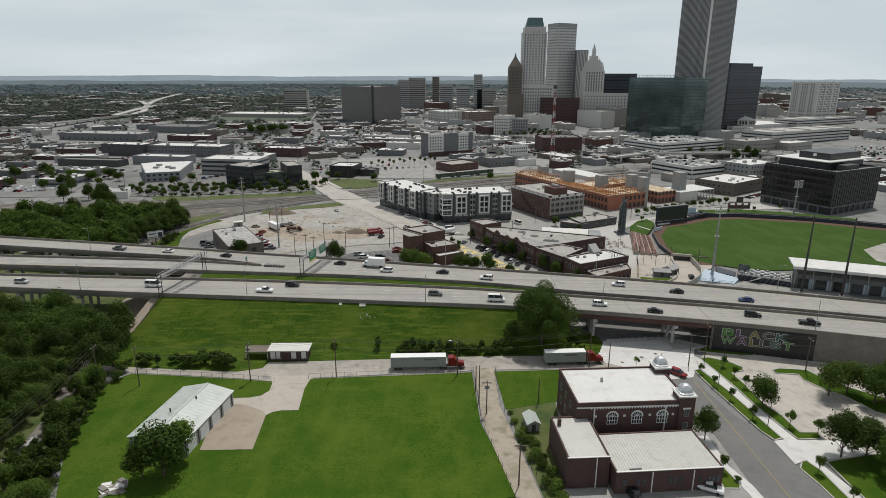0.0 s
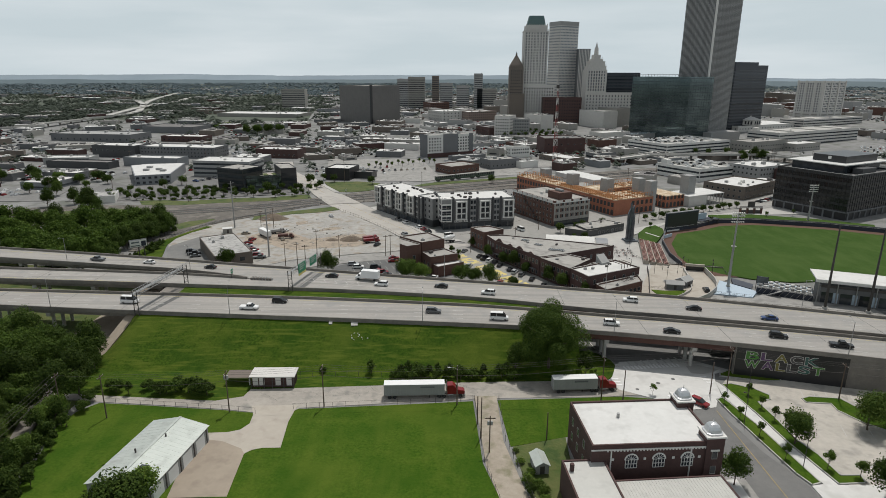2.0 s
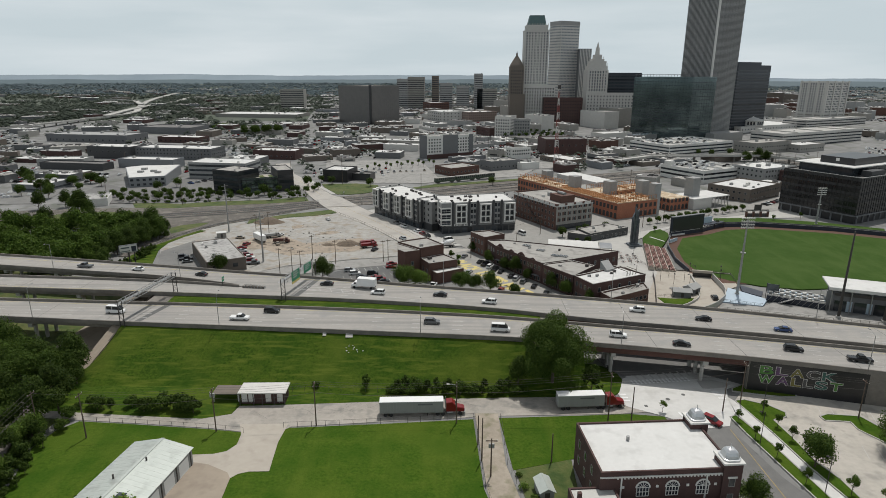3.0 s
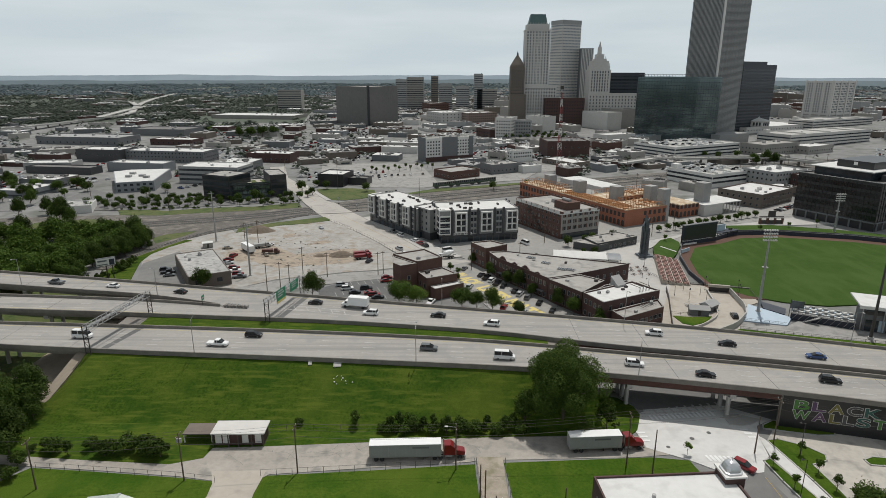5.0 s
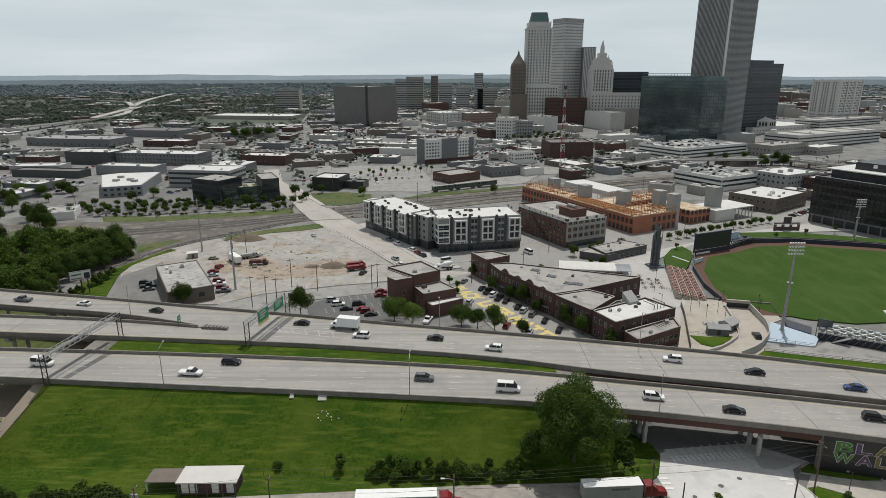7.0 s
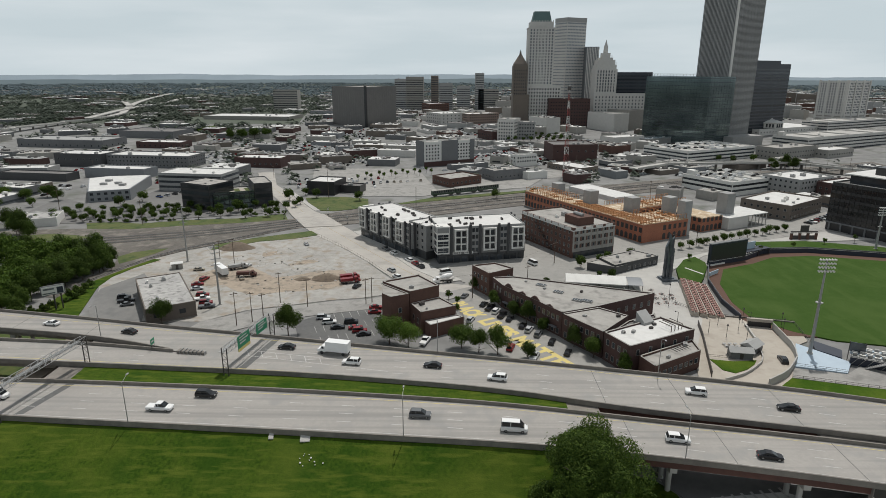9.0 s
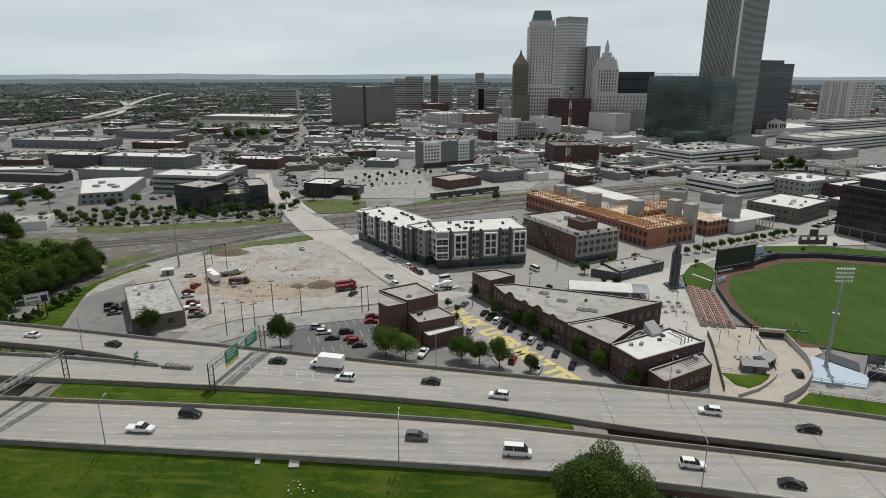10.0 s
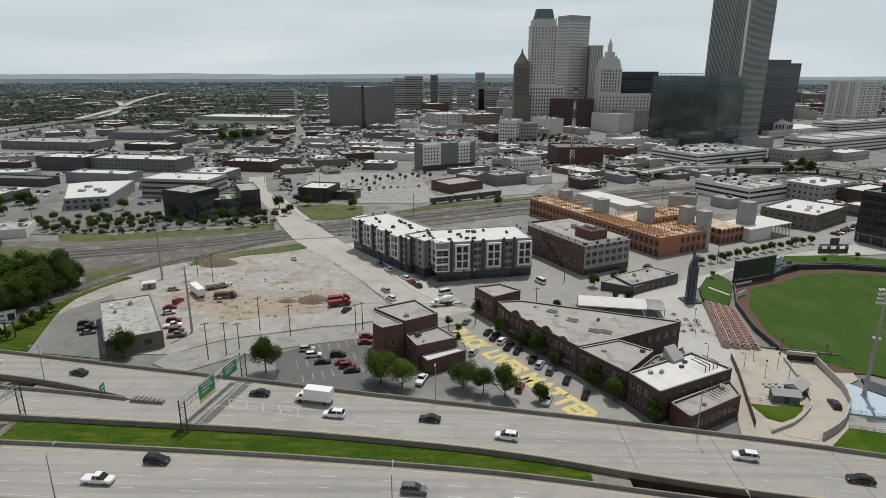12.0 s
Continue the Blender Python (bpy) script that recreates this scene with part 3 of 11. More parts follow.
slab("ground_small_carpark", [(-45, 268.5), (-27, 274.5), (-24.5, 266), (-20, 250), (-10, 236), (-45, 240), (-52, 262)], 0.11, M_STAIN_SHADOW, "small dark asphalt car park", "car park")
bay = bmesh.new()
for x0, y0, ax, ay, n in ((-41.5, 265.5, 2.6, 0.95, 6), (-43.0, 255.0, 2.6, 0.95, 8), (-39.6, 247.2, 2.6, 0.95, 8)):
    for k in range(n):
        bm_box(bay, -0.06, 0, 0, 0.06, 4.8, 0.012, pose(x0 + ax * k, y0 + ay * k - 1.2, 0.11 + 0.0045 * len(SLABS) + 0.003, 0, 0, 20))
solid("bay_lines", bay, M_PAINTW, "white parking bay lines on dark asphalt", "road marking")
slab("road_elgin", [(-14, 293), (-30.8, 319.9), (-36.9, 330.4), (-50, 349.9), (-70, 375.6), (-81, 393.6), (-93.2, 417.9), (-105.3, 446.1), (-122.1, 479.2), (-142.1, 518.6), (-162, 575), (-150, 580), (-130.7, 518.9), (-113.5, 488.7), (-95.3, 454.2), (-83.1, 431.8), (-71.5, 415.8), (-62.1, 399.9), (-51.8, 383.3), (-38.5, 359), (-25.8, 338.2), (-16, 320.2), (-2, 303), (9, 299), (-2, 292)],
     0.12, M_ELGIN, "wide tan concrete street", "road")
ELGIN_Z = 0.12 + 0.0045 * len(SLABS) + 0.012
slab("road_level_crossing", [(-79, 390.4), (-81, 393.6), (-93.2, 417.9), (-95.5, 423), (-76, 423), (-71.5, 415.8), (-62.1, 399.9), (-59, 394.6)], 0.42, M_ELGIN, "pale concrete level crossing over the railway tracks", "road")
slab("pavement_flats", [(-51.6, 383), (-38.3, 358.8), (-25.6, 338), (-15.8, 320), (-2, 303.2), (5, 306), (-7, 322), (-19, 342), (-32, 363), (-45, 386)], 0.24, M_CONC, "pale pavement along the flats", "pavement")
slab("pavement_elgin_far", [(-82.8, 431.6), (-95, 454), (-113.2, 488.5), (-110, 489.5), (-92, 455), (-79.6, 432.4)], 0.24, M_CONC, "pale pavement with young trees", "pavement")
slab("road_greenwood", [(2, 296), (12, 312), (80, 420), (98, 500), (108, 498), (92, 416), (24, 308), (16, 292), (46, 230), (54, 205), (40, 203), (28, 222), (18, 232), (6, 262), (3, 280)],
     0.10, M_OLDCONC, "worn concrete street lined with parked cars", "road")
slab("road_archer", [(9, 290), (20, 292), (60, 318), (110, 345), (190, 392), (330, 460), (336, 448), (196, 378), (116, 333), (66, 306), (26, 284)], 0.10, M_OLDASPH, "pale concrete street along the ballpark", "road")
slab("pavement_town_block", [(-8, 318), (12, 297), (30, 292), (70, 316), (112, 342), (200, 388), (262, 420), (250, 446), (180, 414), (120, 396), (70, 370), (34, 372), (24, 350), (4, 330)], 0.05, M_OLDCONC, "pale concrete streets and pavements between the blocks", "pavement")
slab("ground_rail_bed", [(-330, 362), (-215, 384), (-195, 386), (-171.8, 385.2), (-146.7, 393.6), (-119.3, 400.2), (-93.2, 409.2), (-60, 436), (-20, 458), (40, 487), (150, 541), (400, 656), (395, 612), (150, 502), (40, 448), (-48, 402), (-62, 397), (-82, 390), (-86.4, 387), (-97.8, 376), (-107.9, 364.6), (-117.2, 354.2), (-126.7, 346), (-134.1, 335.2), (-139, 321.6), (-142.4, 308), (-143.8, 298), (-145, 288), (-152.5, 288), (-150.4, 300), (-147.2, 313), (-147, 322), (-150, 332), (-162, 335), (-200, 336), (-330, 296)],
     0.10, M_GRAVEL, "brown gravel railway bed", "railway")
for pts in ([(-203, 397.8), (-189.5, 400.5), (-172.6, 397.3), (-157.5, 403.7), (-143.9, 407.7), (-123.3, 410.7), (-98.8, 423.1), (-93.4, 409), (-119.3, 399.8), (-146.7, 393.3), (-171.8, 384.9), (-195.4, 385.4)],
            [(-232, 366), (-215.3, 372.3), (-205.6, 374.6), (-192.6, 371.8), (-182.7, 367.8), (-187, 365), (-201, 360.6), (-232, 352)],
            [(-151.8, 334.7), (-148.4, 341.9), (-138.9, 348), (-134.7, 348.9), (-137.2, 339.8), (-142, 330.3), (-145.4, 324.4)],
            [(-115, 355.5), (-102, 366.9), (-90.5, 374.1), (-74, 383.6), (-68.6, 375.4), (-80.3, 367.6), (-95, 362.5), (-107.2, 352.3), (-113.3, 346.7)],
            [(-97.6, 470.9), (-72.8, 475), (-55.3, 468.4), (-52, 446), (-61, 437), (-70.4, 432), (-79.4, 432.8), (-92, 455.2)],
            [(-33.9, 454.5), (-13.9, 472.9), (23.3, 488.3), (60, 505), (60, 498), (22.4, 479.5), (-9.9, 463.5), (-31.4, 452.5)]):
    slab("ground_weeds", pts, 0.14, M_WEEDS, "strip of green and yellow weeds beside the tracks", "grass")
slab("ground_green_bank", [(-137.8, 294), (-127, 262), (-146, 256), (-146.4, 285), (-144.8, 296), (-142.4, 306), (-138.4, 319), (-133.4, 332), (-130, 331), (-136, 319), (-139, 307)], 0.15, M_SLOPE, "bright green bank beside the yard", "grass")
slab("ground_spur_ballast", [(-146.6, 284), (-145, 295), (-142.4, 305.4), (-138.2, 319), (-132, 337), (-124.6, 347.6), (-128.6, 351.4), (-136.4, 340), (-142.8, 321), (-147.2, 306.6), (-149.8, 295.4), (-151.4, 284)], 0.1, M_GRAVEL, "grey ballast under the spur track", "railway")
slab("ground_hotel_lot", [(-66, 484), (-60, 478), (-20, 478), (-8, 488), (-18, 540), (-30, 600), (-120, 600), (-105, 520), (-96, 494)], 0.10, M_OLDASPH, "large faded asphalt car park", "car park")
slab("ground_office_lot", [(-250, 395), (-188, 400), (-112, 424), (-122, 450), (-165, 470), (-190, 520), (-212, 520), (-208, 462), (-236, 450), (-262, 470)], 0.10, M_ASPHALT, "office car park with planted islands", "car park")
for pts in ([(-420, 380), (-262, 396), (-270, 430), (-430, 420)], [(60, 596), (150, 600), (160, 640), (60, 640)]):
    slab("ground_lot", pts, 0.10, M_LOT, "faded grey asphalt car park", "car park")

# painted marks
def dashes(name, line, z, length, gap, width, material, label):
    bm = bmesh.new()
    pts = [Vector((*p, z)) for p in line]
    for a, b in zip(pts, pts[1:]):
        d = (b - a).normalized()
        s = Vector((-d.y, d.x, 0)) * width / 2
        u, total = 0.0, (b - a).length
        while u < total:
            p, q = a + d * u, a + d * min(total, u + length)
            bm.faces.new([bm.verts.new(v) for v in (p - s, q - s, q + s, p + s)])
            u += length + gap
    return solid(name, bm, material, label, "road marking")


dashes("street_line", [(-7, 301), (-24, 325), (-45, 357), (-70, 396), (-88, 426), (-110, 470), (-137, 520)], ELGIN_Z, 500, 0, 0.2, M_PAINTO, "faded yellow centre line on the tan street")
for x, y, rz in ((-71.5, 388.5, -60), (-90, 425, -62), (-112, 464, -62)):
    solid("stop_line", box(-0.3, -3.4, 0, 0.3, 3.4, 0.012, pose(x, y, ELGIN_Z, 0, 0, rz + 60 - 32)), M_PAINTW, "worn white stop line across the street", "road marking")
dashes("street_line", [(65.6, 150), (66, 125), (66.4, 102), (68, 60)], 0.20, 300, 0, 0.16, M_PAINTO, "faded yellow centre line on the asphalt street")
for k in range(9):
    bmk = box(0, 0, 0.19, 0.55, 3.0, 0.2, pose(51 + k * 2.1, 173.2 + k * 0.45, 0, 0, 0, 12))
    solid("crosswalk_stripe", bmk, M_PAINTW, "white crosswalk stripe under the overpass", "road marking", group="crosswalk stripes")
for k in range(7):
    for row in (0, 1):
        dashes("parking_line", [(91 + k * 2.8, 157 - row * 18 - k * 0.9), (92.5 + k * 2.8, 162 - row * 18 - k * 0.9)], 0.19, 10, 0, 0.14, M_PAINTW, "white parking bay line")


def words(name, text, m, size, material, label, z=0.0, depth=0.01, offset=0.0, spacing=1.0):
    """Flat lettering with the built-in font, turned into a mesh."""
    cu = bpy.data.curves.new(name, "FONT")
    cu.body, cu.size, cu.extrude, cu.offset, cu.space_character = text, size, depth, offset, spacing
    tmp = new("tmp_text", cu)
    bpy.context.view_layer.update()
    me = bpy.data.meshes.new_from_object(tmp.evaluated_get(bpy.context.evaluated_depsgraph_get()))
    bpy.data.objects.remove(tmp)
    me.materials.clear()
    me.materials.append(material)
    ob = new(name, me)
    ob.matrix_world = m
    return tagged(ob, label, "lettering", kind="thing")


# ---- highway ----
def curve(pts):
    """A smooth line y(x) through plan points."""
    xs, ys = [p[0] for p in pts], [p[1] for p in pts]
    g = np.arange(xs[0], xs[-1] + 0.01, 2.0)
    y = np.interp(g, xs, ys)
    k = np.ones(15) / 15
    pad = np.concatenate([y[0] - (y[1] - y[0]) * np.arange(7, 0, -1), y, y[-1] + (y[-1] - y[-2]) * np.arange(1, 8)])
    return g, np.convolve(pad, k, "valid")


C_NN = curve([(-300, 205), (-156, 193.5), (-95, 188.3), (-37, 184.4), (17, 180.3), (43, 176.5), (80, 169), (119, 158.5), (180, 138), (260, 105)])
C_NF = curve([(-300, 213), (-166, 207.4), (-123, 205.3), (-75, 203), (-35, 200.5), (0, 197), (14, 195.3), (37, 190.6), (72.5, 184), (105, 177), (130, 170.5), (180, 155), (260, 124)])
C_MN = curve([(-300, 227), (-183, 219), (-113, 214.7), (-86, 212.8), (-37, 209.2), (-12, 206), (11.5, 202.4), (27.5, 198.3), (38, 194.6), (73.8, 187.6), (106.3, 180), (131.6, 173.4), (180, 158.5), (260, 127)])
C_MF = curve([(-300, 240), (-183, 231), (-122, 227), (-96, 224.8), (-72.5, 220.6)])
C_RN = curve([(-300, 268), (-204, 247), (-127, 234), (-98.8, 229.7), (-74, 221.5)])
C_FF = curve([(-300, 283), (-204, 259.4), (-147, 249.5), (-105.8, 241.7), (-79.6, 236), (-59, 232.3), (-42, 228.8), (-14, 223), (12.5, 218), (35.5, 213.5), (55.4, 209.3), (79.5, 204), (114, 194), (140.5, 186), (180, 173), (260, 142)])
DECK = 9.0


def yat(c, x):
    return float(np.interp(x, c[0], c[1]))


def ribbon(c0, c1, x0, x1, z0, z1, step=4.0, d0=0.0, d1=0.0):
    """A thick sheet between two lines y(x)."""
    bm = bmesh.new()
    n = max(1, int((x1 - x0) / step))
    rows = []
    for i in range(n + 1):
        x = x0 + (x1 - x0) * i / n
        a, b = yat(c0, x) + d0, yat(c1, x) + d1
        rows.append([bm.verts.new(p) for p in ((x, a, z0), (x, b, z0), (x, b, z1), (x, a, z1))])
    for p, q in zip(rows, rows[1:]):
        for i in range(4):
            j = (i + 1) % 4
            bm.faces.new((p[i], p[j], q[j], q[i]))
    bm.faces.new(rows[0][::-1])
    bm.faces.new(rows[-1])
    bmesh.ops.recalc_face_normals(bm, faces=bm.faces)
    return bm


solid("road_highway_near", ribbon(C_NN, C_NF, -300, 260, DECK - 0.5, DECK), M_DECK, "pale concrete highway carriageway", "highway")
solid("road_highway_main", ribbon(C_MN, C_FF, -73, 260, DECK - 0.5, DECK), M_DECK, "pale concrete highway carriageway with lane lines", "highway")
solid("road_highway_branch", ribbon(C_MN, C_MF, -300, -73.01, DECK - 0.5, DECK - 0.004), M_DECK, "pale concrete carriageway on a bridge", "highway")
solid("road_highway_ramp", ribbon(C_RN, C_FF, -300, -73.02, DECK - 0.5, DECK - 0.008), M_DECK, "pale concrete highway ramp", "highway")
for c, x0, x1, side in ((C_NN, -300, 260, 1), (C_NF, -300, 260, -1), (C_MN, -300, 260, 1), (C_MF, -300, -74, -1), (C_RN, -300, -75, 1), (C_FF, -300, 260, -1)):
    ob = solid("barrier", ribbon(c, c, x0, x1, DECK - 0.42, DECK + 0.85, d0=0.0, d1=-0.36 * side), M_BARRIER, "weathered concrete highway barrier", "barrier", group="highway barriers")

# median lawn, embankment and its sides
solid("ground_median", ribbon(C_NF, C_MN, -93, 27, DECK - 2.0, DECK - 0.35, d0=0.43, d1=-0.43), M_SLOPE, "green grass median between the carriageways", "grass")
ebm = bmesh.new()
cols = []
for i in range(71):
    x = -104 + i * 2.0
    top = yat(C_NN, x)
    toe = 167.0 + 1.2 * math.sin(x * 0.06) if x > -96 else 167 + (-96 - x) * 0.6
    col = []
    for j in range(9):
        u = j / 8
        y = top - 0.43 + (toe - top) * u
        z = (DECK - 0.5) * (1 - u) ** 1.15 + 0.02 + 0.12 * noise.noise((x * 0.15, y * 0.2, 0))
        if x < -98:
            z *= max(0.0, (x + 106) / 8.0)
        col.append(ebm.verts.new((x, y, z)))
    cols.append(col)
for p, q in zip(cols, cols[1:]):
    for j in range(8):
        ebm.faces.new((p[j], p[j + 1], q[j + 1], q[j]))
bmesh.ops.recalc_face_normals(ebm, faces=ebm.faces)
emb = solid("ground_embankment", ebm, M_SLOPE, "steep green grass embankment below the highway", "grass")
if emb.data.polygons[10].normal.z < 0:
    emb.data.flip_normals()
smooth(emb.data)
solid("wall_fill", ribbon(C_NN, C_FF, -100, 34, 0, DECK - 0.52, d0=0.6, d1=-0.6), M_BARRIER, "earth fill under the highway", "embankment")
# far side of the fill and the right-hand approach
solid("wall_mural_side", ribbon(C_NN, C_NN, 78, 260, 0, DECK - 0.2, d0=-0.05, d1=0.9), M_BARRIER, "grey concrete retaining wall under the highway", "wall")
solid("wall_approach", ribbon(C_NF, C_FF, 78, 260, 0, DECK - 0.52, d0=0.6, d1=-0.5), M_BARRIER, "concrete approach under the highway", "wall")
solid("wall_back", ribbon(C_FF, C_FF, -73, 40, 0, DECK - 0.2, d0=-0.8, d1=0.05), M_BARRIER, "concrete wall behind the highway", "wall")
# slope paving under the bridge at the creek
sbm = bmesh.new()
quad = [sbm.verts.new(p) for p in ((-101.5, 189.6, 8.0), (-103.5, 176.5, 0.05), (-121, 186, 0.05), (-121, 250, 0.05), (-101.5, 240, 8.0))]
sbm.faces.new(quad)
bmesh.ops.recalc_face_normals(sbm, faces=sbm.faces)
solid("ground_slope_paving", sbm, M_DRIVE, "stained concrete slope paving under the bridge", "slope paving")

sbm = bmesh.new()
lo4 = [sbm.verts.new(p) for p in ((-98.3, 190.6, 7.6), (-101.3, 189.8, 7.6), (-105.2, 176.6, 0.0), (-102.2, 175.4, 0.0))]
hi4 = [sbm.verts.new((v.co.x, v.co.y, v.co.z + 0.8)) for v in lo4]
for i in range(4):
    sbm.faces.new((lo4[i], lo4[(i + 1) % 4], hi4[(i + 1) % 4], hi4[i]))
sbm.faces.new(hi4)
bmesh.ops.recalc_face_normals(sbm, faces=sbm.faces)
solid("ground_slope_strip", sbm, M_DRIVE, "stained tan concrete strip down the side of the embankment", "slope paving")

# piers and girders of both bridges
def bent(x, y0, y1, n, z1):
    th = thing("bridge_pier", pose(x, y0, 0, 0, 0, 0), "concrete bridge pier with round columns and a cap", "bridge pier", "bridge piers")
    part("cap", box(-0.7, 0, z1 - 1.2, 0.7, y1 - y0, z1), M_CONC, th)
    for k in range(n):
        y = (k + 0.5) / n * (y1 - y0)
        part("column", tube((0, y, 0), (0, y, z1 - 1.1), 0.55, seg=14), M_CONC, th)
    return th


for x in (44.5, 68):
    bent(x, yat(C_NN, x) + 0.6, yat(C_NF, x) - 0.5, 3, DECK - 2.2)
    bent(x + 1, yat(C_MN, x) + 0.8, yat(C_FF, x) - 0.5, 3, DECK - 2.2)
for x in (-128, -150, -172, -196, -222):
    bent(x, yat(C_NN, x) + 0.6, yat(C_NF, x) - 0.5, 3, DECK - 1.7)
    bent(x, yat(C_MN, x) + 0.8, yat(C_MF, x) - 0.5, 2, DECK - 1.7)
    bent(x, yat(C_RN, x) + 0.8, yat(C_FF, x) - 0.5, 2, DECK - 1.7)
for c, s in ((C_NN, 1), (C_NF, -1), (C_MN, 1), (C_FF, -1)):
    for k in range(3):
        o = s * (0.9 + k * 3.6)
        solid("girder", ribbon(c, c, 33.5, 79, DECK - 2.2, DECK - 0.5, d0=o - 0.5 * s, d1=o - 0.15 * s), M_RUST, "rust-red steel bridge girder", "girder", group="bridge girders")
for c, s in ((C_NN, 1), (C_MN, 1), (C_RN, 1)):
    for k in range(3):
        o = s * (0.9 + k * 3.6)
        solid("girder", ribbon(c, c, -300, -100, DECK - 1.7, DECK - 0.5, d0=o - 0.3, d1=o + 0.05), M_BARRIER, "concrete bridge girder", "girder", group="bridge girders")

# lane lines and joints on the decks
def lane(c0, c1, f, x0, x1, dash, material, label, width=0.16):
    bm = bmesh.new()
    x = x0
    while x < x1:
        e = min(x1, x + (3.2 if dash else 6.0))
        p = [(x, yat(c0, x) * (1 - f) + yat(c1, x) * f), (e, yat(c0, e) * (1 - f) + yat(c1, e) * f)]
        bm.faces.new([bm.verts.new(v) for v in ((p[0][0], p[0][1] - width / 2, DECK + 0.012), (p[1][0], p[1][1] - width / 2, DECK + 0.012), (p[1][0], p[1][1] + width / 2, DECK + 0.012), (p[0][0], p[0][1] + width / 2, DECK + 0.012))])
        x += 12.0 if dash else 6.0
    return solid("lane_line", bm, material, label, "road marking", group="lane lines")


for f in (0.32, 0.52, 0.72):
    lane(C_NN, C_NF, f, -300, 260, True, M_PAINTW, "white dashed lane line on the highway")
lane(C_NN, C_NF, 0.10, -300, 260, False, M_PAINTW, "solid white edge line on the highway", 0.13)
lane(C_NN, C_NF, 0.93, -300, 260, False, M_PAINTY, "solid yellow edge line on the highway", 0.13)
for f in (0.25, 0.45, 0.65):
    lane(C_MN, C_FF, f, -50, 260, True, M_PAINTW, "white dashed lane line on the highway")
lane(C_MN, C_FF, 0.08, -300, 260, False, M_PAINTY, "solid yellow edge line on the highway", 0.13)
lane(C_MN, C_FF, 0.93, -300, 260, False, M_PAINTY, "worn edge line on the highway", 0.13)
for f in (0.35, 0.65):
    lane(C_MN, C_MF, f, -300, -75, True, M_PAINTW, "white dashed lane line on the branch")
gb = bmesh.new()
for (xa, ya), (xb, yb) in (((-54.7, 222.7), (-29.9, 217.6)), ((-54.1, 219.5), (-15.3, 211.2)), ((-54.7, 222.7), (-52.9, 219.3)), ((-50.6, 221.9), (-49.0, 218.4)), ((-46.4, 221.0), (-44.9, 217.5)), ((-42.3, 220.1), (-40.9, 216.7)), ((-38.2, 219.3), (-36.9, 215.8)), ((-34.0, 218.5), (-32.8, 215.0))):
    d_ = Vector((xb - xa, yb - ya, 0)).normalized()
    o_ = Vector((-d_.y, d_.x, 0)) * 0.075
    for_ = [Vector((xa, ya, DECK + 0.013)) - o_, Vector((xb, yb, DECK + 0.013)) - o_, Vector((xb, yb, DECK + 0.013)) + o_, Vector((xa, ya, DECK + 0.013)) + o_]
    gb.faces.new([gb.verts.new(v) for v in for_])
solid("gore_lines", gb, M_PAINTW, "white chevron lines where the carriageways join", "road marking")
for c0, c1, xs in ((C_NN, C_NF, (38, 56, 78, 104, 130, -104, -126, -150)), (C_MN, C_FF, (36, 54, 76, 100, 124)), (C_MN, C_MF, (-104, -128, -150)), (C_RN, C_FF, (-104, -128, -150))):
    for x in xs:
        solid("deck_joint", box(-0.06, 0, 0, 0.06, yat(c1, x) - yat(c0, x) - 1, 0.012, pose(x, yat(c0, x) + 0.5, DECK + 0.004, 0, 0, 0)), M_STAIN_SHADOW, "dark expansion joint across the deck", "joint", group="deck joints")
for x0, y0, x1, y1, n in ((56.4, 156.2, 63.0, 155.8, 8), (49.0, 172.2, 64.6, 174.4, 15)):
    for k in range(n):
        u = k / (n - 1)
        solid("crosswalk_stripe", box(-0.3, -1.1, 0, 0.3, 1.1, 0.012, pose(x0 + (x1 - x0) * u, y0 + (y1 - y0) * u, 0.21, 0, 0, 12)), M_TRAILER, "white crosswalk stripe on the pale concrete", "road marking", group="crosswalk stripes")
for x, y in ((44.6, 165.8), (44.7, 164.2), (44.8, 162.6), (69.2, 167.4), (69.5, 165.9), (69.8, 164.4)):
    solid("crosswalk_stripe", box(-0.9, -0.3, 0, 0.9, 0.3, 0.012, pose(x, y, 0.21)), M_TRAILER, "white crosswalk stripe on the pale concrete", "road marking", group="crosswalk stripes")
for x, y, r in ((55.6, 163.6, 0.55), (49.0, 160.2, 0.45), (60.4, 166.0, 0.5)):
    solid("manhole_cover", tube((x, y, 0.15), (x, y, 0.225), r, r, 14), M_STAIN_SHADOW, "round iron manhole cover in the street", "manhole", kind="thing", group="manholes")


# ---- buildings ----
def pane_mesh(name, w, h, d=0.06, material=None):
    """A window pane lying on a wall: x across, z up from its sill, y outwards (towards -y)."""
    return mesh_of(box(-w / 2, -d, 0, w / 2, 0.02, h), name, material or M_GLASSD)


FACES = {"s": (0, -1, 0), "e": (1, 0, 90), "n": (0, 1, 180), "w": (-1, 0, -90)}


def on_face(w, d, face, u, z, out=0.0):
    """Local pose on a face of a w x d block centred on the origin; u runs from the face's centre to the right as seen from outside."""
    a = FACES[face][2]
    off = (d if face in "sn" else w) / 2 + out
    return Matrix.Rotation(radians(a), 4, "Z") @ Matrix.Translation((u, -off, z))


def face_width(w, d, face):
    return w if face in "sn" else d


def window_grid(th, w, d, h, faces, rows, pitch, z0, floor, me, name="window", margin=1.0, skip=None):
    """Rows of single windows from one shared mesh on the given faces."""
    for f in faces:
        fw = face_width(w, d, f) - 2 * margin
        n = max(1, int(fw / pitch))
        for r in range(rows):
            for i in range(n):
                if skip and skip(f, r, i, n):
                    continue
                put(name, me, th, on_face(w, d, f, (i + 0.5) / n * fw - fw / 2, z0 + r * floor, 0.0))


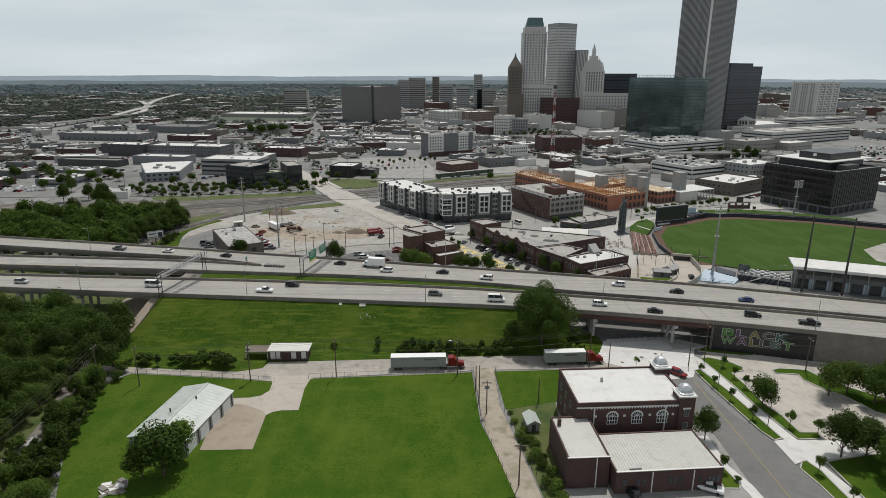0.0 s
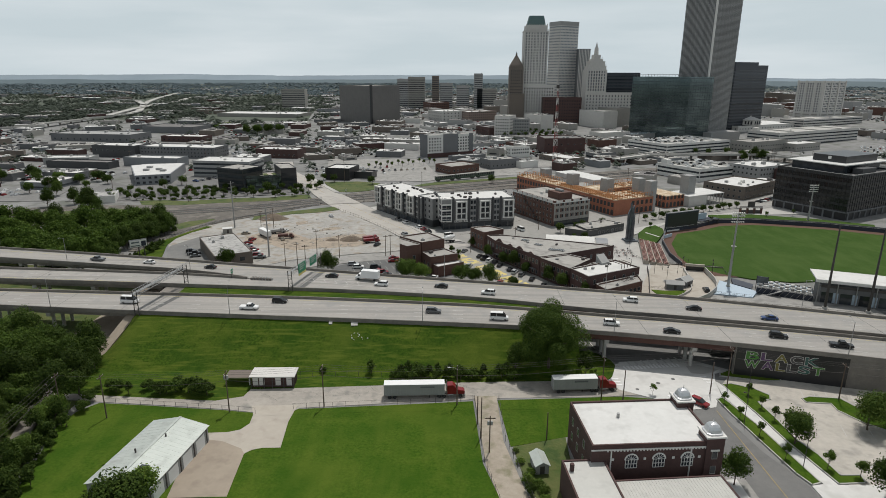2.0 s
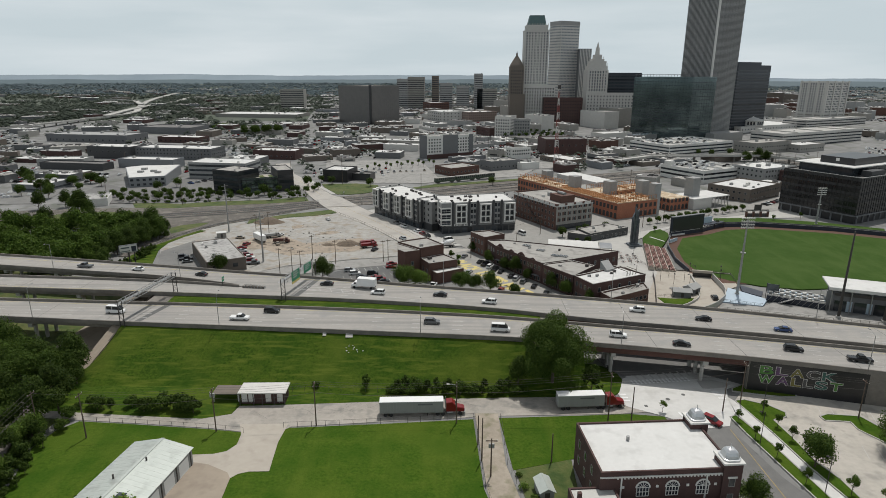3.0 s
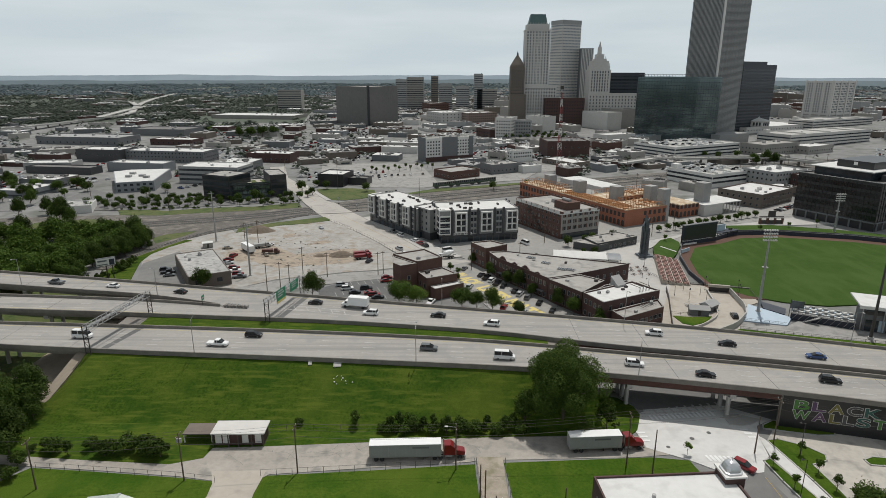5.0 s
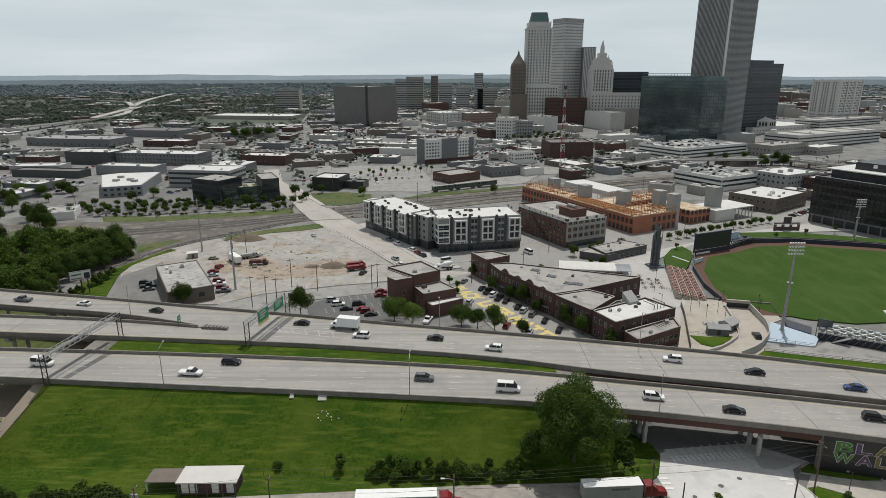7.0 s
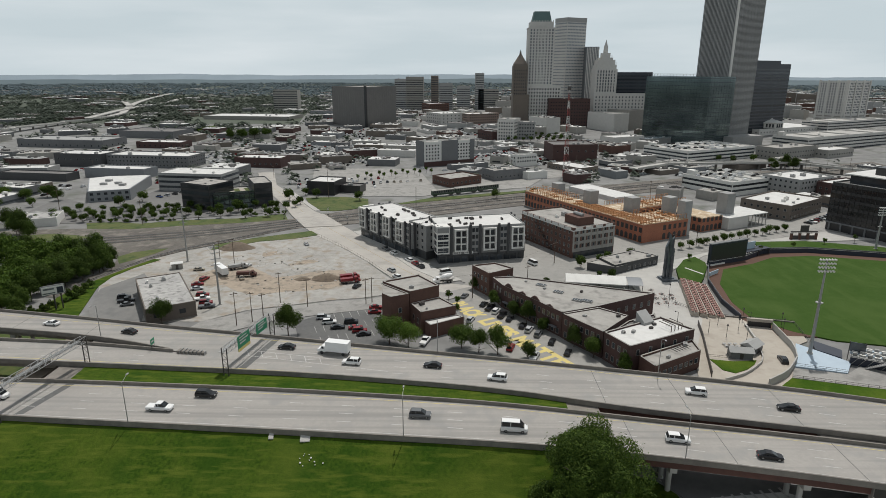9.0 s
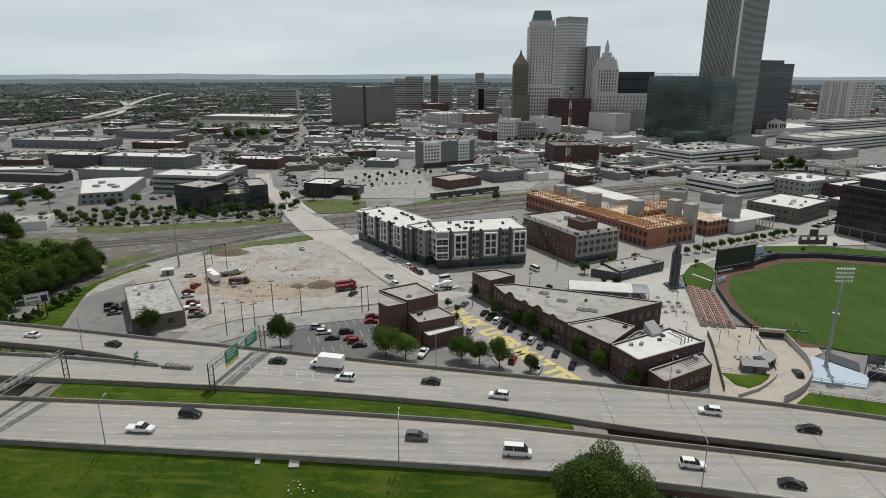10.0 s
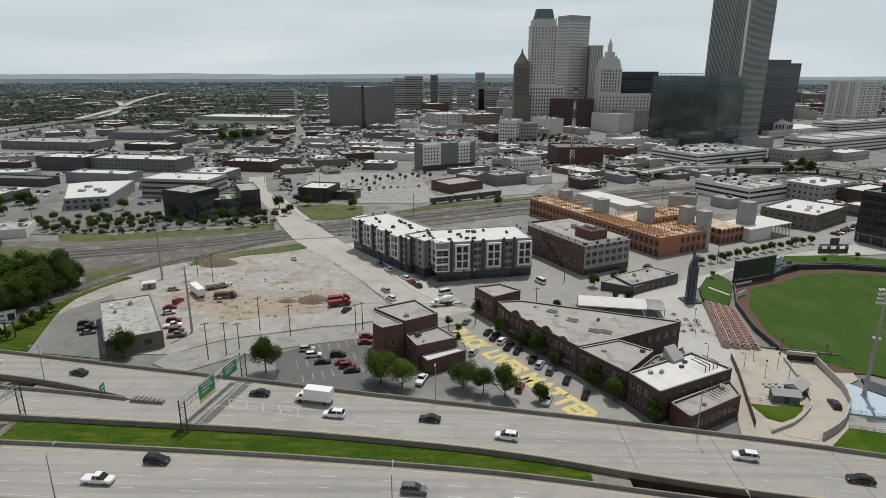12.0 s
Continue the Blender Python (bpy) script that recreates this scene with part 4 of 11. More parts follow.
def window_rows(th, w, d, faces, rows, pitch, z0, floor, ww, wh, m=None, margin=1.0, material=None):
    """Far towers: each storey's small windows as one row on a face."""
    for f in faces:
        fw = face_width(w, d, f) - 2 * margin
        n = max(1, int(fw / pitch))
        bm = bmesh.new()
        for r in range(rows):
            for i in range(n):
                u = (i + 0.5) / n * fw - fw / 2
                bm_box(bm, u - ww / 2, -0.06, z0 + r * floor, u + ww / 2, 0.02, z0 + r * floor + wh)
        me = mesh_of(bm, "far_windows", material or M_GLASSD)
        tagged(put("far_windows", me, th, (m or Matrix.Identity(4)) @ on_face(w, d, f, 0, 0)), kind="stuff")


def bands(th, w, d, faces, rows, z0, floor, hgt, material, name="window_band", out=0.05, margin=0.4):
    """One strip of glazing a storey on each face."""
    for f in faces:
        me = mesh_of(box(-face_width(w, d, f) / 2 + margin, -out, 0, face_width(w, d, f) / 2 - margin, 0.1, hgt), name, material)
        for r in range(rows):
            put(name, me, th, on_face(w, d, f, 0, z0 + r * floor))


def shell(th, w, d, h, wall, roof, par=0.5, name="wall", z0=0.0):
    """Walls up to a parapet, and a roof sheet sunk behind it."""
    bm = bmesh.new()
    t = min(0.35, w * 0.1, d * 0.1)
    o = [(-w / 2, -d / 2), (w / 2, -d / 2), (w / 2, d / 2), (-w / 2, d / 2)]
    i = [(-w / 2 + t, -d / 2 + t), (w / 2 - t, -d / 2 + t), (w / 2 - t, d / 2 - t), (-w / 2 + t, d / 2 - t)]
    ol, oh, il, ih = ([bm.verts.new((x, y, z)) for x, y in q] for q, z in ((o, z0), (o, h), (i, z0), (i, h)))
    for k in range(4):
        j = (k + 1) % 4
        bm.faces.new((ol[k], ol[j], oh[j], oh[k]))
        bm.faces.new((il[j], il[k], ih[k], ih[j]))
        bm.faces.new((oh[k], oh[j], ih[j], ih[k]))
        bm.faces.new((ol[j], ol[k], il[k], il[j]))
    part(name, bm, wall, th)
    return part("roof", box(-w / 2 + t, -d / 2 + t, h - par - 0.3, w / 2 - t, d / 2 - t, h - par), roof, th)


def units(th, w, d, z, n, seed, size=1.6):
    """Rooftop air handlers: a casing on a curb with a fan cowl."""
    rnd = random.Random(seed)
    for _ in range(n):
        bm = bmesh.new()
        s = size * rnd.uniform(0.7, 1.5)
        bm_box(bm, -s / 2, -s * 0.35, 0, s / 2, s * 0.35, 0.2)
        bm_box(bm, -s * 0.46, -s * 0.32, 0.2, s * 0.46, s * 0.32, s * 0.62)
        bm_tube(bm, (s * 0.15, 0, s * 0.62), (s * 0.15, 0, s * 0.72), s * 0.22, seg=8)
        o = part("rooftop_unit", bm, rnd.choice((M_STEEL, M_MIDGREY, M_STUCCO)), th)
        o.matrix_local = pose(rnd.uniform(-0.38, 0.38) * w, rnd.uniform(-0.38, 0.38) * d, z, 0, 0, rnd.choice((0, 90)))


def at_corner(cx, cy, rz, w, d, cu=1, cv=-1):
    """Pose of a block whose corner (cu, cv) stands on (cx, cy)."""
    return pose(cx, cy, 0, 0, 0, rz) @ Matrix.Translation((-cu * w / 2, -cv * d / 2, 0))


def sash_mesh(w, h, fr=0.12):
    """A pane set back in a pale frame, all of one piece."""
    bm = bmesh.new()
    bm_box(bm, -w / 2, -0.1, 0, w / 2, 0.02, h)
    bm.normal_update()
    for f in bm.faces:
        f.material_index = 1
    front = [f for f in bm.faces if f.normal.y < -0.5]
    bmesh.ops.inset_region(bm, faces=front, thickness=fr, depth=-0.05)
    front[0].material_index = 0
    me = mesh_of(bm, "window", M_GLASSD)
    me.materials.append(M_BEIGE)
    return me


W12 = sash_mesh(1.2, 1.8)
W15 = sash_mesh(1.5, 1.5)
W20 = pane_mesh("window", 2.0, 1.6)


# -- near side: shed, gate kiosk, church hall
def shed():
    """Steel shed with a ribbed gable roof."""
    w, d, h, r = 13.0, 22.0, 3.9, 1.5
    th = thing("metal_shed", pose(-63.2, 124.8, 0, 0, 0, -7.5), "pale grey metal shed with a ribbed gable roof", "shed")
    bm = bmesh.new()
    prof = [(-w / 2, 0), (w / 2, 0), (w / 2, h), (0, h + r), (-w / 2, h)]
    a = [bm.verts.new((x, -d / 2, z)) for x, z in prof]
    b = [bm.verts.new((x, d / 2, z)) for x, z in prof]
    bm.faces.new(a)
    bm.faces.new(b[::-1])
    for i in range(5):
        j = (i + 1) % 5
        bm.faces.new((a[i], b[i], b[j], a[j]))
    bmesh.ops.recalc_face_normals(bm, faces=bm.faces)
    part("wall", bm, M_MIDGREY, th)
    for s in (-1, 1):
        ang = math.degrees(math.atan2(r, w / 2))
        ln = math.hypot(w / 2, r) + 0.35
        m = Matrix.Translation((0, 0, h + r + 0.06)) @ Matrix.Rotation(radians(s * ang), 4, "Y")
        part("roof_sheet", box(0 if s > 0 else -ln, -d / 2 - 0.3, 0, ln if s > 0 else 0, d / 2 + 0.3, 0.06, m), M_METALR, th)
        rib = mesh_of(box(0 if s > 0 else -ln, -0.03, 0.06, ln if s > 0 else 0, 0.03, 0.078), "roof_rib", M_METALR)
        for k in range(18):
            put("roof_rib", rib, th, m @ Matrix.Translation((0, -d / 2 + 0.6 + k * 1.22, 0)))
    part("ridge_cap", box(-0.3, -d / 2 - 0.3, h + r + 0.02, 0.3, d / 2 + 0.3, h + r + 0.2), M_METALR, th)
    door = mesh_of(box(-0.04, -1.7, 0, 0.06, 1.7, 3.1), "roller_door", M_TRAILER)
    jamb = mesh_of(box(-0.02, -0.14, 0, 0.12, 0.14, 3.5), "door_post", M_DSTEEL)
    for k in range(4):
        put("roller_door", door, th, pose(w / 2, -8 + k * 5.2, 0))
    for k in range(5):
        put("door_post", jamb, th, pose(w / 2, -10.6 + k * 5.2, 0))
    for k in range(2):
        part("vent", tube((1 - 3 * k, 4 - 6 * k, h + r - 0.6), (1 - 3 * k, 4 - 6 * k, h + r + 0.6), 0.18), M_DSTEEL, th)
    part("skylight", box(1.8, -7.6, h + r - 0.32, 3.4, -5.6, h + r - 0.12, Matrix.Rotation(radians(0), 4, "Y")), M_GLASSD, th)


shed()


def kiosk():
    """Small flat-roofed gate building with pale shutters."""
    w, d, h = 11.0, 4.2, 3.5
    th = thing("gate_building", pose(-47.8, 161.6, 0, 0, 0, 2), "low brick gate building with a pale flat roof", "gate building")
    shell(th, w, d, h - 0.2, M_BRICKD, M_DROOF, 0.2)
    part("roof_slab", box(-w / 2 - 0.5, -d / 2 - 0.9, h - 0.2, w / 2 + 0.5, d / 2 + 0.3, h + 0.05), M_LIME, th, "pale beige flat roof slab")
    pan = mesh_of(box(-0.7, -0.08, 0, 0.7, 0.02, 2.4), "shutter", M_STUCCO)
    for u in (-4.6, -2.9, 1.4, 4.3):
        put("shutter", pan, th, on_face(w, d, "s", u, 0.5))
    for u in (-5.6, -2.2, 0, 3.0, 5.6):
        part("post", box(u - 0.1, -d / 2 - 0.85, 0, u + 0.1, -d / 2 - 0.65, h - 0.2), M_DSTEEL, th)
    part("rail", box(-w / 2, -d / 2 - 0.8, 0.95, w / 2, -d / 2 - 0.72, 1.05), M_DSTEEL, th)
    t2 = thing("low_shelter", pose(-57.5, 162.4, 0, 0, 0, 2), "low brown roofed shelter beside the gate building", "shelter")
    part("roof", box(-3.4, -2.2, 2.1, 3.4, 2.2, 2.35), M_TANBRK, t2)
    for x in (-3.1, 3.1):
        for y in (-2, 2):
            part("post", box(x - 0.12, y - 0.12, 0, x + 0.12, y + 0.12, 2.1), M_STUCCO, t2)


kiosk()


def arch_window(th, m, w, h):
    """Round-headed window: white trim, fan bars, dark panes."""
    bm = bmesh.new()
    n = 12
    outl = [(-w / 2, 0), (w / 2, 0)] + [(w / 2 * math.cos(math.pi * k / n), h - w / 2 + w / 2 * math.sin(math.pi * k / n)) for k in range(n + 1)]
    f = [bm.verts.new((x, -0.03, z)) for x, z in outl]
    bm.faces.new(f)
    bmesh.ops.recalc_face_normals(bm, faces=bm.faces)
    o = part("window", bm, M_GLASSD, th, "round-headed window with white bars")
    o.matrix_local = m
    bm = bmesh.new()
    for k in range(n):
        a0, a1 = math.pi * k / n, math.pi * (k + 1) / n
        ri, ro = w / 2, w / 2 + 0.28
        q = [(ri * math.cos(a0), ri * math.sin(a0)), (ro * math.cos(a0), ro * math.sin(a0)), (ro * math.cos(a1), ro * math.sin(a1)), (ri * math.cos(a1), ri * math.sin(a1))]
        lo = [bm.verts.new((x, 0.02, z + h - w / 2)) for x, z in q]
        hi = [bm.verts.new((x, -0.12, z + h - w / 2)) for x, z in q]
        bm.faces.new(hi)
        for i in range(4):
            j = (i + 1) % 4
            bm.faces.new((lo[i], lo[j], hi[j], hi[i]))
    bmesh.ops.recalc_face_normals(bm, faces=bm.faces)
    part("arch_trim", bm, M_STUCCO, o)
    bm = bmesh.new()
    for x in (-w / 2, -w / 4, 0, w / 4, w / 2):
        bm_box(bm, x - 0.06, -0.10, 0, x + 0.06, 0.0, h - w / 2)
    for z in (0, (h - w / 2) / 2, h - w / 2):
        bm_box(bm, -w / 2, -0.09, z - 0.06, w / 2, 0.0, z + 0.06)
    for k in range(1, 6):
        a = math.pi * k / 6
        bm_tube(bm, (0, -0.06, h - w / 2), (w / 2 * math.cos(a), -0.06, h - w / 2 + w / 2 * math.sin(a)), 0.05, seg=4)
    part("glazing_bar", bm, M_STUCCO, o)


def dome(th, x, y, z, s):
    """Square silver cap that curves up to a finial."""
    bm = bmesh.new()
    prof = [(1.0, 0), (1.0, 0.12), (0.86, 0.16), (0.80, 0.36), (0.66, 0.58), (0.42, 0.74), (0.12, 0.84)]
    rings = []
    for r, zz in prof:
        ring = []
        for k in range(16):
            a = 2 * math.pi * (k + 0.5) / 16
            c, sn = math.cos(a), math.sin(a)
            q = 1 / max(abs(c), abs(sn)) ** (0.85)
            ring.append(bm.verts.new((r * s * c * q, r * s * sn * q, zz * s * 1.5)))
        rings.append(ring)
    for p, q in zip(rings, rings[1:]):
        for i in range(16):
            j = (i + 1) % 16
            bm.faces.new((p[i], p[j], q[j], q[i]))
    bm.faces.new(rings[-1])
    bm.faces.new(rings[0][::-1])
    o = part("dome_cap", bm, M_SILVER, th, "silver curved metal turret cap")
    o.matrix_local = pose(x, y, z)
    f = part("finial", tube((0, 0, s * 1.2), (0, 0, s * 1.75), 0.12, 0.04), M_SILVER, o)


def church():
    """Dark brick hall with two turrets and lower annexes."""
    w, d, h = 25.4, 16.5, 10.6
    m = pose(39.3, 128.5, 0, 0, 0, 4.5)
    th = thing("brick_hall", m, "dark brick church hall with white roof and silver turrets", "church")
    shell(th, w, d, h, M_BRICKD, M_WROOF, 0.35)
    part("cornice", box(-w / 2 - 0.15, -d / 2 - 0.18, h - 1.25, w / 2, -d / 2, h - 1.0), M_STUCCO, th, "white stepped cornice")
    teeth = mesh_of(box(-0.14, -0.16, -0.3, 0.14, 0.0, 0), "dentil", M_STUCCO)
    for k in range(34):
        put("dentil", teeth, th, on_face(w - 5, d, "s", -w / 2 + 3.2 + k * 0.66, h - 1.25))
    for u in (-4.6, 1.0, 6.8):
        arch_window(th, on_face(w, d, "s", u, 5.2), 2.3, 3.0)
    for u in (-8.4, -1.9, 3.9, 9.2):
        part("vent", box(-0.25, -0.1, 0, 0.25, 0.02, 0.5, on_face(w, d, "s", u, 7.0)), M_STUCCO, th)
    for u in (-5.8, 10.4):
        part("downpipe", box(-0.12, -0.2, 0, 0.12, 0, h - 1.3, on_face(w, d, "s", u - 3, 0)), M_STUCCO, th)
    for u in (-5, -1, 3.2):
        put("window", W12, th, on_face(w, d, "w", u, 6.6))
        put("window", W12, th, on_face(w, d, "w", u, 3.0))
    for sy in (-1, 1):
        x, y = w / 2 - 0.6, sy * (d / 2 - 1.5)
        part("turret", box(x - 1.8, y - 1.9, 0, x + 1.8, y + 1.9, h + 0.9), M_BRICKD, th, "square brick corner turret")
        part("turret_cornice", box(x - 2.05, y - 2.15, h + 0.9, x + 2.05, y + 2.15, h + 1.25), M_STUCCO, th)
        dome(th, x, y, h + 1.25, 1.7)
        wm = Matrix.Translation((x, y - 1.9, 6.8))
        put("window", W12, th, wm)
        part("lintel", box(-0.9, -0.15, 1.8, 0.9, 0, 2.15, wm), M_STUCCO, th)
        put("window", W12, th, Matrix.Translation((x, y - 1.9, 3.4)))
        for zz in (3.4, 6.8):
            put("window", W12, th, Matrix.Translation((x + 1.8, y, zz)) @ Matrix.Rotation(radians(90), 4, "Z"))
    part("vent_hood", tube((-4, 2, h - 0.4), (-4, 2, h + 0.6), 0.35), M_STEEL, th)
    return m


church()


def annexe():
    w, d, h = 8.6, 15.2, 7.0
    th = thing("brick_annexe", pose(26.4, 112.4, 0, 0, 0, 4.5), "two-storey dark brick annexe with a pale flat roof", "building")
    shell(th, w, d, h, M_BRICKD, M_SEAMROOF, 0.25)
    part("coping", box(-w / 2 - 0.08, -d / 2 - 0.08, h, w / 2 + 0.08, -d / 2 + 0.3, h + 0.1), M_STUCCO, th)
    part("downpipe", box(-0.1, -0.16, 0, 0.1, 0, h - 0.2, on_face(w, d, "s", 1.6, 0)), M_STUCCO, th)
    part("chimney", box(-3.4, 4.2, h - 0.3, -2.7, 4.9, h + 1.3), M_BRICKD, th)
    w, d, h = 22.0, 13.4, 5.2
    t2 = thing("brick_annexe", pose(42.3, 110.4, 0, 0, 0, 5.5), "low dark brick annexe with a pale standing-seam roof", "building")
    shell(t2, w, d, h, M_BRICKD, M_SEAMROOF, 0.15)
    seam = mesh_of(box(-0.025, -d / 2 + 0.4, 0, 0.025, d / 2 - 0.4, 0.05), "roof_seam", M_SEAMROOF)
    for k in range(34):
        put("roof_seam", seam, t2, pose(-w / 2 + 0.7 + k * 0.63, 0, h - 0.15))
    part("coping", box(-w / 2, -d / 2 - 0.1, h, w / 2 + 0.1, -d / 2 + 0.3, h + 0.1), M_STUCCO, t2)
    ww = pane_mesh("window", 0.7, 1.5)
    for u in (-9.2, -6.4, -5.2, 0.2, 1.2, 2.2, 6.4, 8.2, 9.2, 10.1):
        put("window", ww, t2, on_face(w, d, "s", u, 2.0))
    for u in (-3.6, 4.9):
        part("downpipe", box(-0.1, -0.16, 0, 0.1, 0, h - 0.2, on_face(w, d, "s", u, 0)), M_STUCCO, t2)
    part("vent", box(-8, -5.9, h - 0.1, -5.6, -5.5, h + 0.15), M_STEEL, t2)
    t3 = thing("small_hut", pose(18.4, 126.6, 0, 0, 0, 8), "small pale gabled hut beside the alley", "hut")
    bm = bmesh.new()
    pr = [(-1.4, 0), (1.4, 0), (1.4, 2.2), (0, 3.0), (-1.4, 2.2)]
    a = [bm.verts.new((x, -2.2, z)) for x, z in pr]
    b = [bm.verts.new((x, 2.2, z)) for x, z in pr]
    bm.faces.new(a)
    bm.faces.new(b[::-1])
    for i in range(5):
        j = (i + 1) % 5
        bm.faces.new((a[i], b[i], b[j], a[j]))
    bmesh.ops.recalc_face_normals(bm, faces=bm.faces)
    part("wall", bm, M_MIDGREY, t3)
    for s in (-1, 1):
        part("roof", box(0 if s > 0 else -1.9, -2.6, 0, 1.9 if s > 0 else 0, 2.6, 0.08, Matrix.Translation((0, 0, 3.05)) @ Matrix.Rotation(radians(s * 29.7), 4, "Y")), M_METALR, t3)
    part("door", box(-0.5, -2.26, 0, 0.5, -2.2, 1.95), M_DSTEEL, t3)


annexe()


# -- far side of the highway: warehouse, bar, brick row, flats
def warehouse():
    w, d, h = 15.8, 36.0, 5.8
    th = thing("warehouse", pose(-103.4, 278.1, 0, 0, 0, 31.5), "low warehouse with a stained white flat roof", "warehouse")
    shell(th, w, d, h, M_TANBRK, M_SROOF, 0.25)
    part("plinth", box(-w / 2 - 0.05, -d / 2 - 0.05, 0, w / 2 + 0.05, d / 2 + 0.05, 0.6), M_BARRIER, th)
    units(th, w, d, h - 0.25, 4, 3)
    door = mesh_of(box(-1.5, -0.06, 0, 1.5, 0.02, 3.2), "roller_door", M_MIDGREY)
    for u in (-9, -3, 4, 10):
        put("roller_door", door, th, on_face(w, d, "e", u, 0))
    for u in (-4.5, 3.5):
        put("window", W20, th, on_face(w, d, "s", u, 2.2))


warehouse()


def block(name, label, category, cx, cy, rz, w, d, h, wall, roof, wins=None, par=0.5, nunits=0, cu=1, cv=-1, seed=1, group="", plinth=None):
    """A flat-roofed block by one corner; wins: faces, rows, pitch, first sill, storey, window mesh."""
    th = thing(name, at_corner(cx, cy, rz, w, d, cu, cv), label, category, group)
    shell(th, w, d, h, wall, roof, par)
    if wins:
        for faces, rows, pitch, z0, fl, me in wins:
            window_grid(th, w, d, h, faces, rows, pitch, z0, fl, me)
    if nunits:
        units(th, w, d, h - par, nunits, seed)
    return th, w, d, h


def bar():
    poly_building("brick_building", "tall plain brown brick building with a grey flat roof", [(-23.2, 271.2), (-13.0, 261.2), (-3.6, 267.5), (-11.1, 278.5)], 11.9, M_BRICK, M_GROOF, 0.5, [(1, 2, 2.2, 3.4, 4.2, W12), (0, 2, 2.2, 3.4, 5.0, W12)], 1)
    poly_building("brick_building", "plain brown brick stair wing beside the tall building", [(-23.3, 270.9), (-22.4, 261.4), (-19.2, 257.8), (-13.3, 261.0)], 11.2, M_BRICK, M_GROOF, 0.3, [(2, 2, 1.8, 3.2, 2.8, W12), (3, 2, 1.8, 3.2, 2.8, W12)])
    poly_building("brick_building", "two-storey brown brick wing with a pale roof", [(-12.8, 261.2), (-9.1, 253.6), (2.1, 259.5), (-3.5, 267.3)], 7.7, M_BRICK, M_GROOF, 0.4, [(0, 1, 3.0, 3, 2.6, W12)], 2, 3)
    poly_building("brick_building", "single-storey brick wing with a white roof edge", [(-7.9, 253.8), (-6.0, 250.6), (4.7, 257.6), (2.2, 259.3)], 4.6, M_BRICK, M_WROOF, 0.2)


bar()


def brick_row():
    """Brick shop row along the painted street."""
    g = "brick shop row"
    poly_building("brick_building", "small two-storey brick corner building with a pale roof", [(8.6, 297.4), (14.6, 287.4), (24.2, 294.2), (17.6, 300.6)], 9.6, M_BRICK, M_GROOF, 0.5, [(0, 2, 1.4, 4.2, 2.3, W12), (1, 1, 5.4, 4, 3.0, W12)], group=g)
    b = poly_building("brick_building", "long two-storey brick shop building with a wide grey roof", [(15.8, 285.2), (18.9, 276.5), (35.5, 251.8), (48.0, 257.2), (70.2, 269.8), (23.5, 286.4)], 8.8, M_BRICKD, M_GROOF, 0.4, [(1, 2, 1.0, 4.3, 2.1, W12), (3, 1, 4.6, 3, 3.4, W12), (0, 2, 1.0, 4.3, 2.1, W12)], 3, 5, group=g)
    sk = mesh_of(box(-1.7, -1.0, 0, 1.7, 1.0, 0.45), "skylight", M_STEEL)
    pn = mesh_of(box(-0.32, -0.85, 0.45, 0.32, 0.85, 0.5), "skylight_pane", M_GLASSD)
    bx, by = b.matrix_world.translation.x, b.matrix_world.translation.y
    for x, y in ((32.5, 277.5), (37.5, 270.5), (42.5, 262.8), (45.6, 262)):
        o = put("skylight", sk, b, pose(x - bx, y - by, 8.44, 0, 0, -30))
        for k in range(4):
            put("skylight_pane", pn, o, pose(-1.2 + k * 0.8, 0, 0))
    # curved and stepped gables over the street
    d = Vector((16.6, -24.7, 0)).normalized()
    for u, w_, hh in ((3, 4.2, 1.3), (10.5, 3.4, 0.8), (17, 4.2, 1.2), (24, 3.0, 0.7)):
        bm = bmesh.new()
        m = Matrix.Translation((18.9 - bx + d.x * u, 276.5 - by + d.y * u, 8.86)) @ Matrix.Rotation(math.atan2(d.y, d.x), 4, "Z")
        for k in range(5):
            bm_box(bm, -w_ / 2 + k * 0.35, -0.02, k * hh / 5, w_ / 2 - k * 0.35, 0.34, (k + 1) * hh / 5, m)
        part("gable", bm, M_BRICKD, b)
    poly_building("brick_building", "two-storey brick shop building with a pale tan roof", [(35.6, 251.5), (45.1, 237.7), (55.8, 250.2), (48.2, 256.9)], 8.5, M_BRICKD, M_GROOF, 0.35, [(0, 2, 1.0, 4.2, 2.2, W12)], 3, 7, group=g)
    poly_building("brick_building", "narrow brick shop building with a grey roof", [(56.0, 250.0), (48.4, 241.5), (65.0, 249.2), (66.0, 256.0)], 6.8, M_BRICKD, M_DROOF, 0.5, (), 2, 8, group=g)
    e = poly_building("brick_building", "brick shop building with a bright white roof", [(45.3, 237.2), (50.1, 227.6), (72.4, 239.7), (65.4, 249.0)], 8.7, M_BRICKD, M_WROOF, 0.5, [(0, 2, 1.0, 4.2, 2.2, W12), (1, 1, 5.2, 4.2, 4.2, W12)], 5, 9, group=g)
    ex, ey = e.matrix_world.translation.x, e.matrix_world.translation.y
    bm = bmesh.new()
    lo = [bm.verts.new((x, y, 8.2)) for x, y in ((-2, -1.8), (2, -1.8), (2, 1.8), (-2, 1.8))]
    hi = [bm.verts.new((x, y, z)) for x, y, z in ((-2, -1.8, 9.0), (2, -1.8, 9.0), (2, 1.8, 11.6), (-2, 1.8, 11.6))]
    bm.faces.new(hi)
    for i in range(4):
        j = (i + 1) % 4
        bm.faces.new((lo[i], lo[j], hi[j], hi[i]))
    part("roof_hatch", bm, M_MIDGREY, e).matrix_local = pose(59.5 - ex, 245.5 - ey, 0, 0, 0, 30)
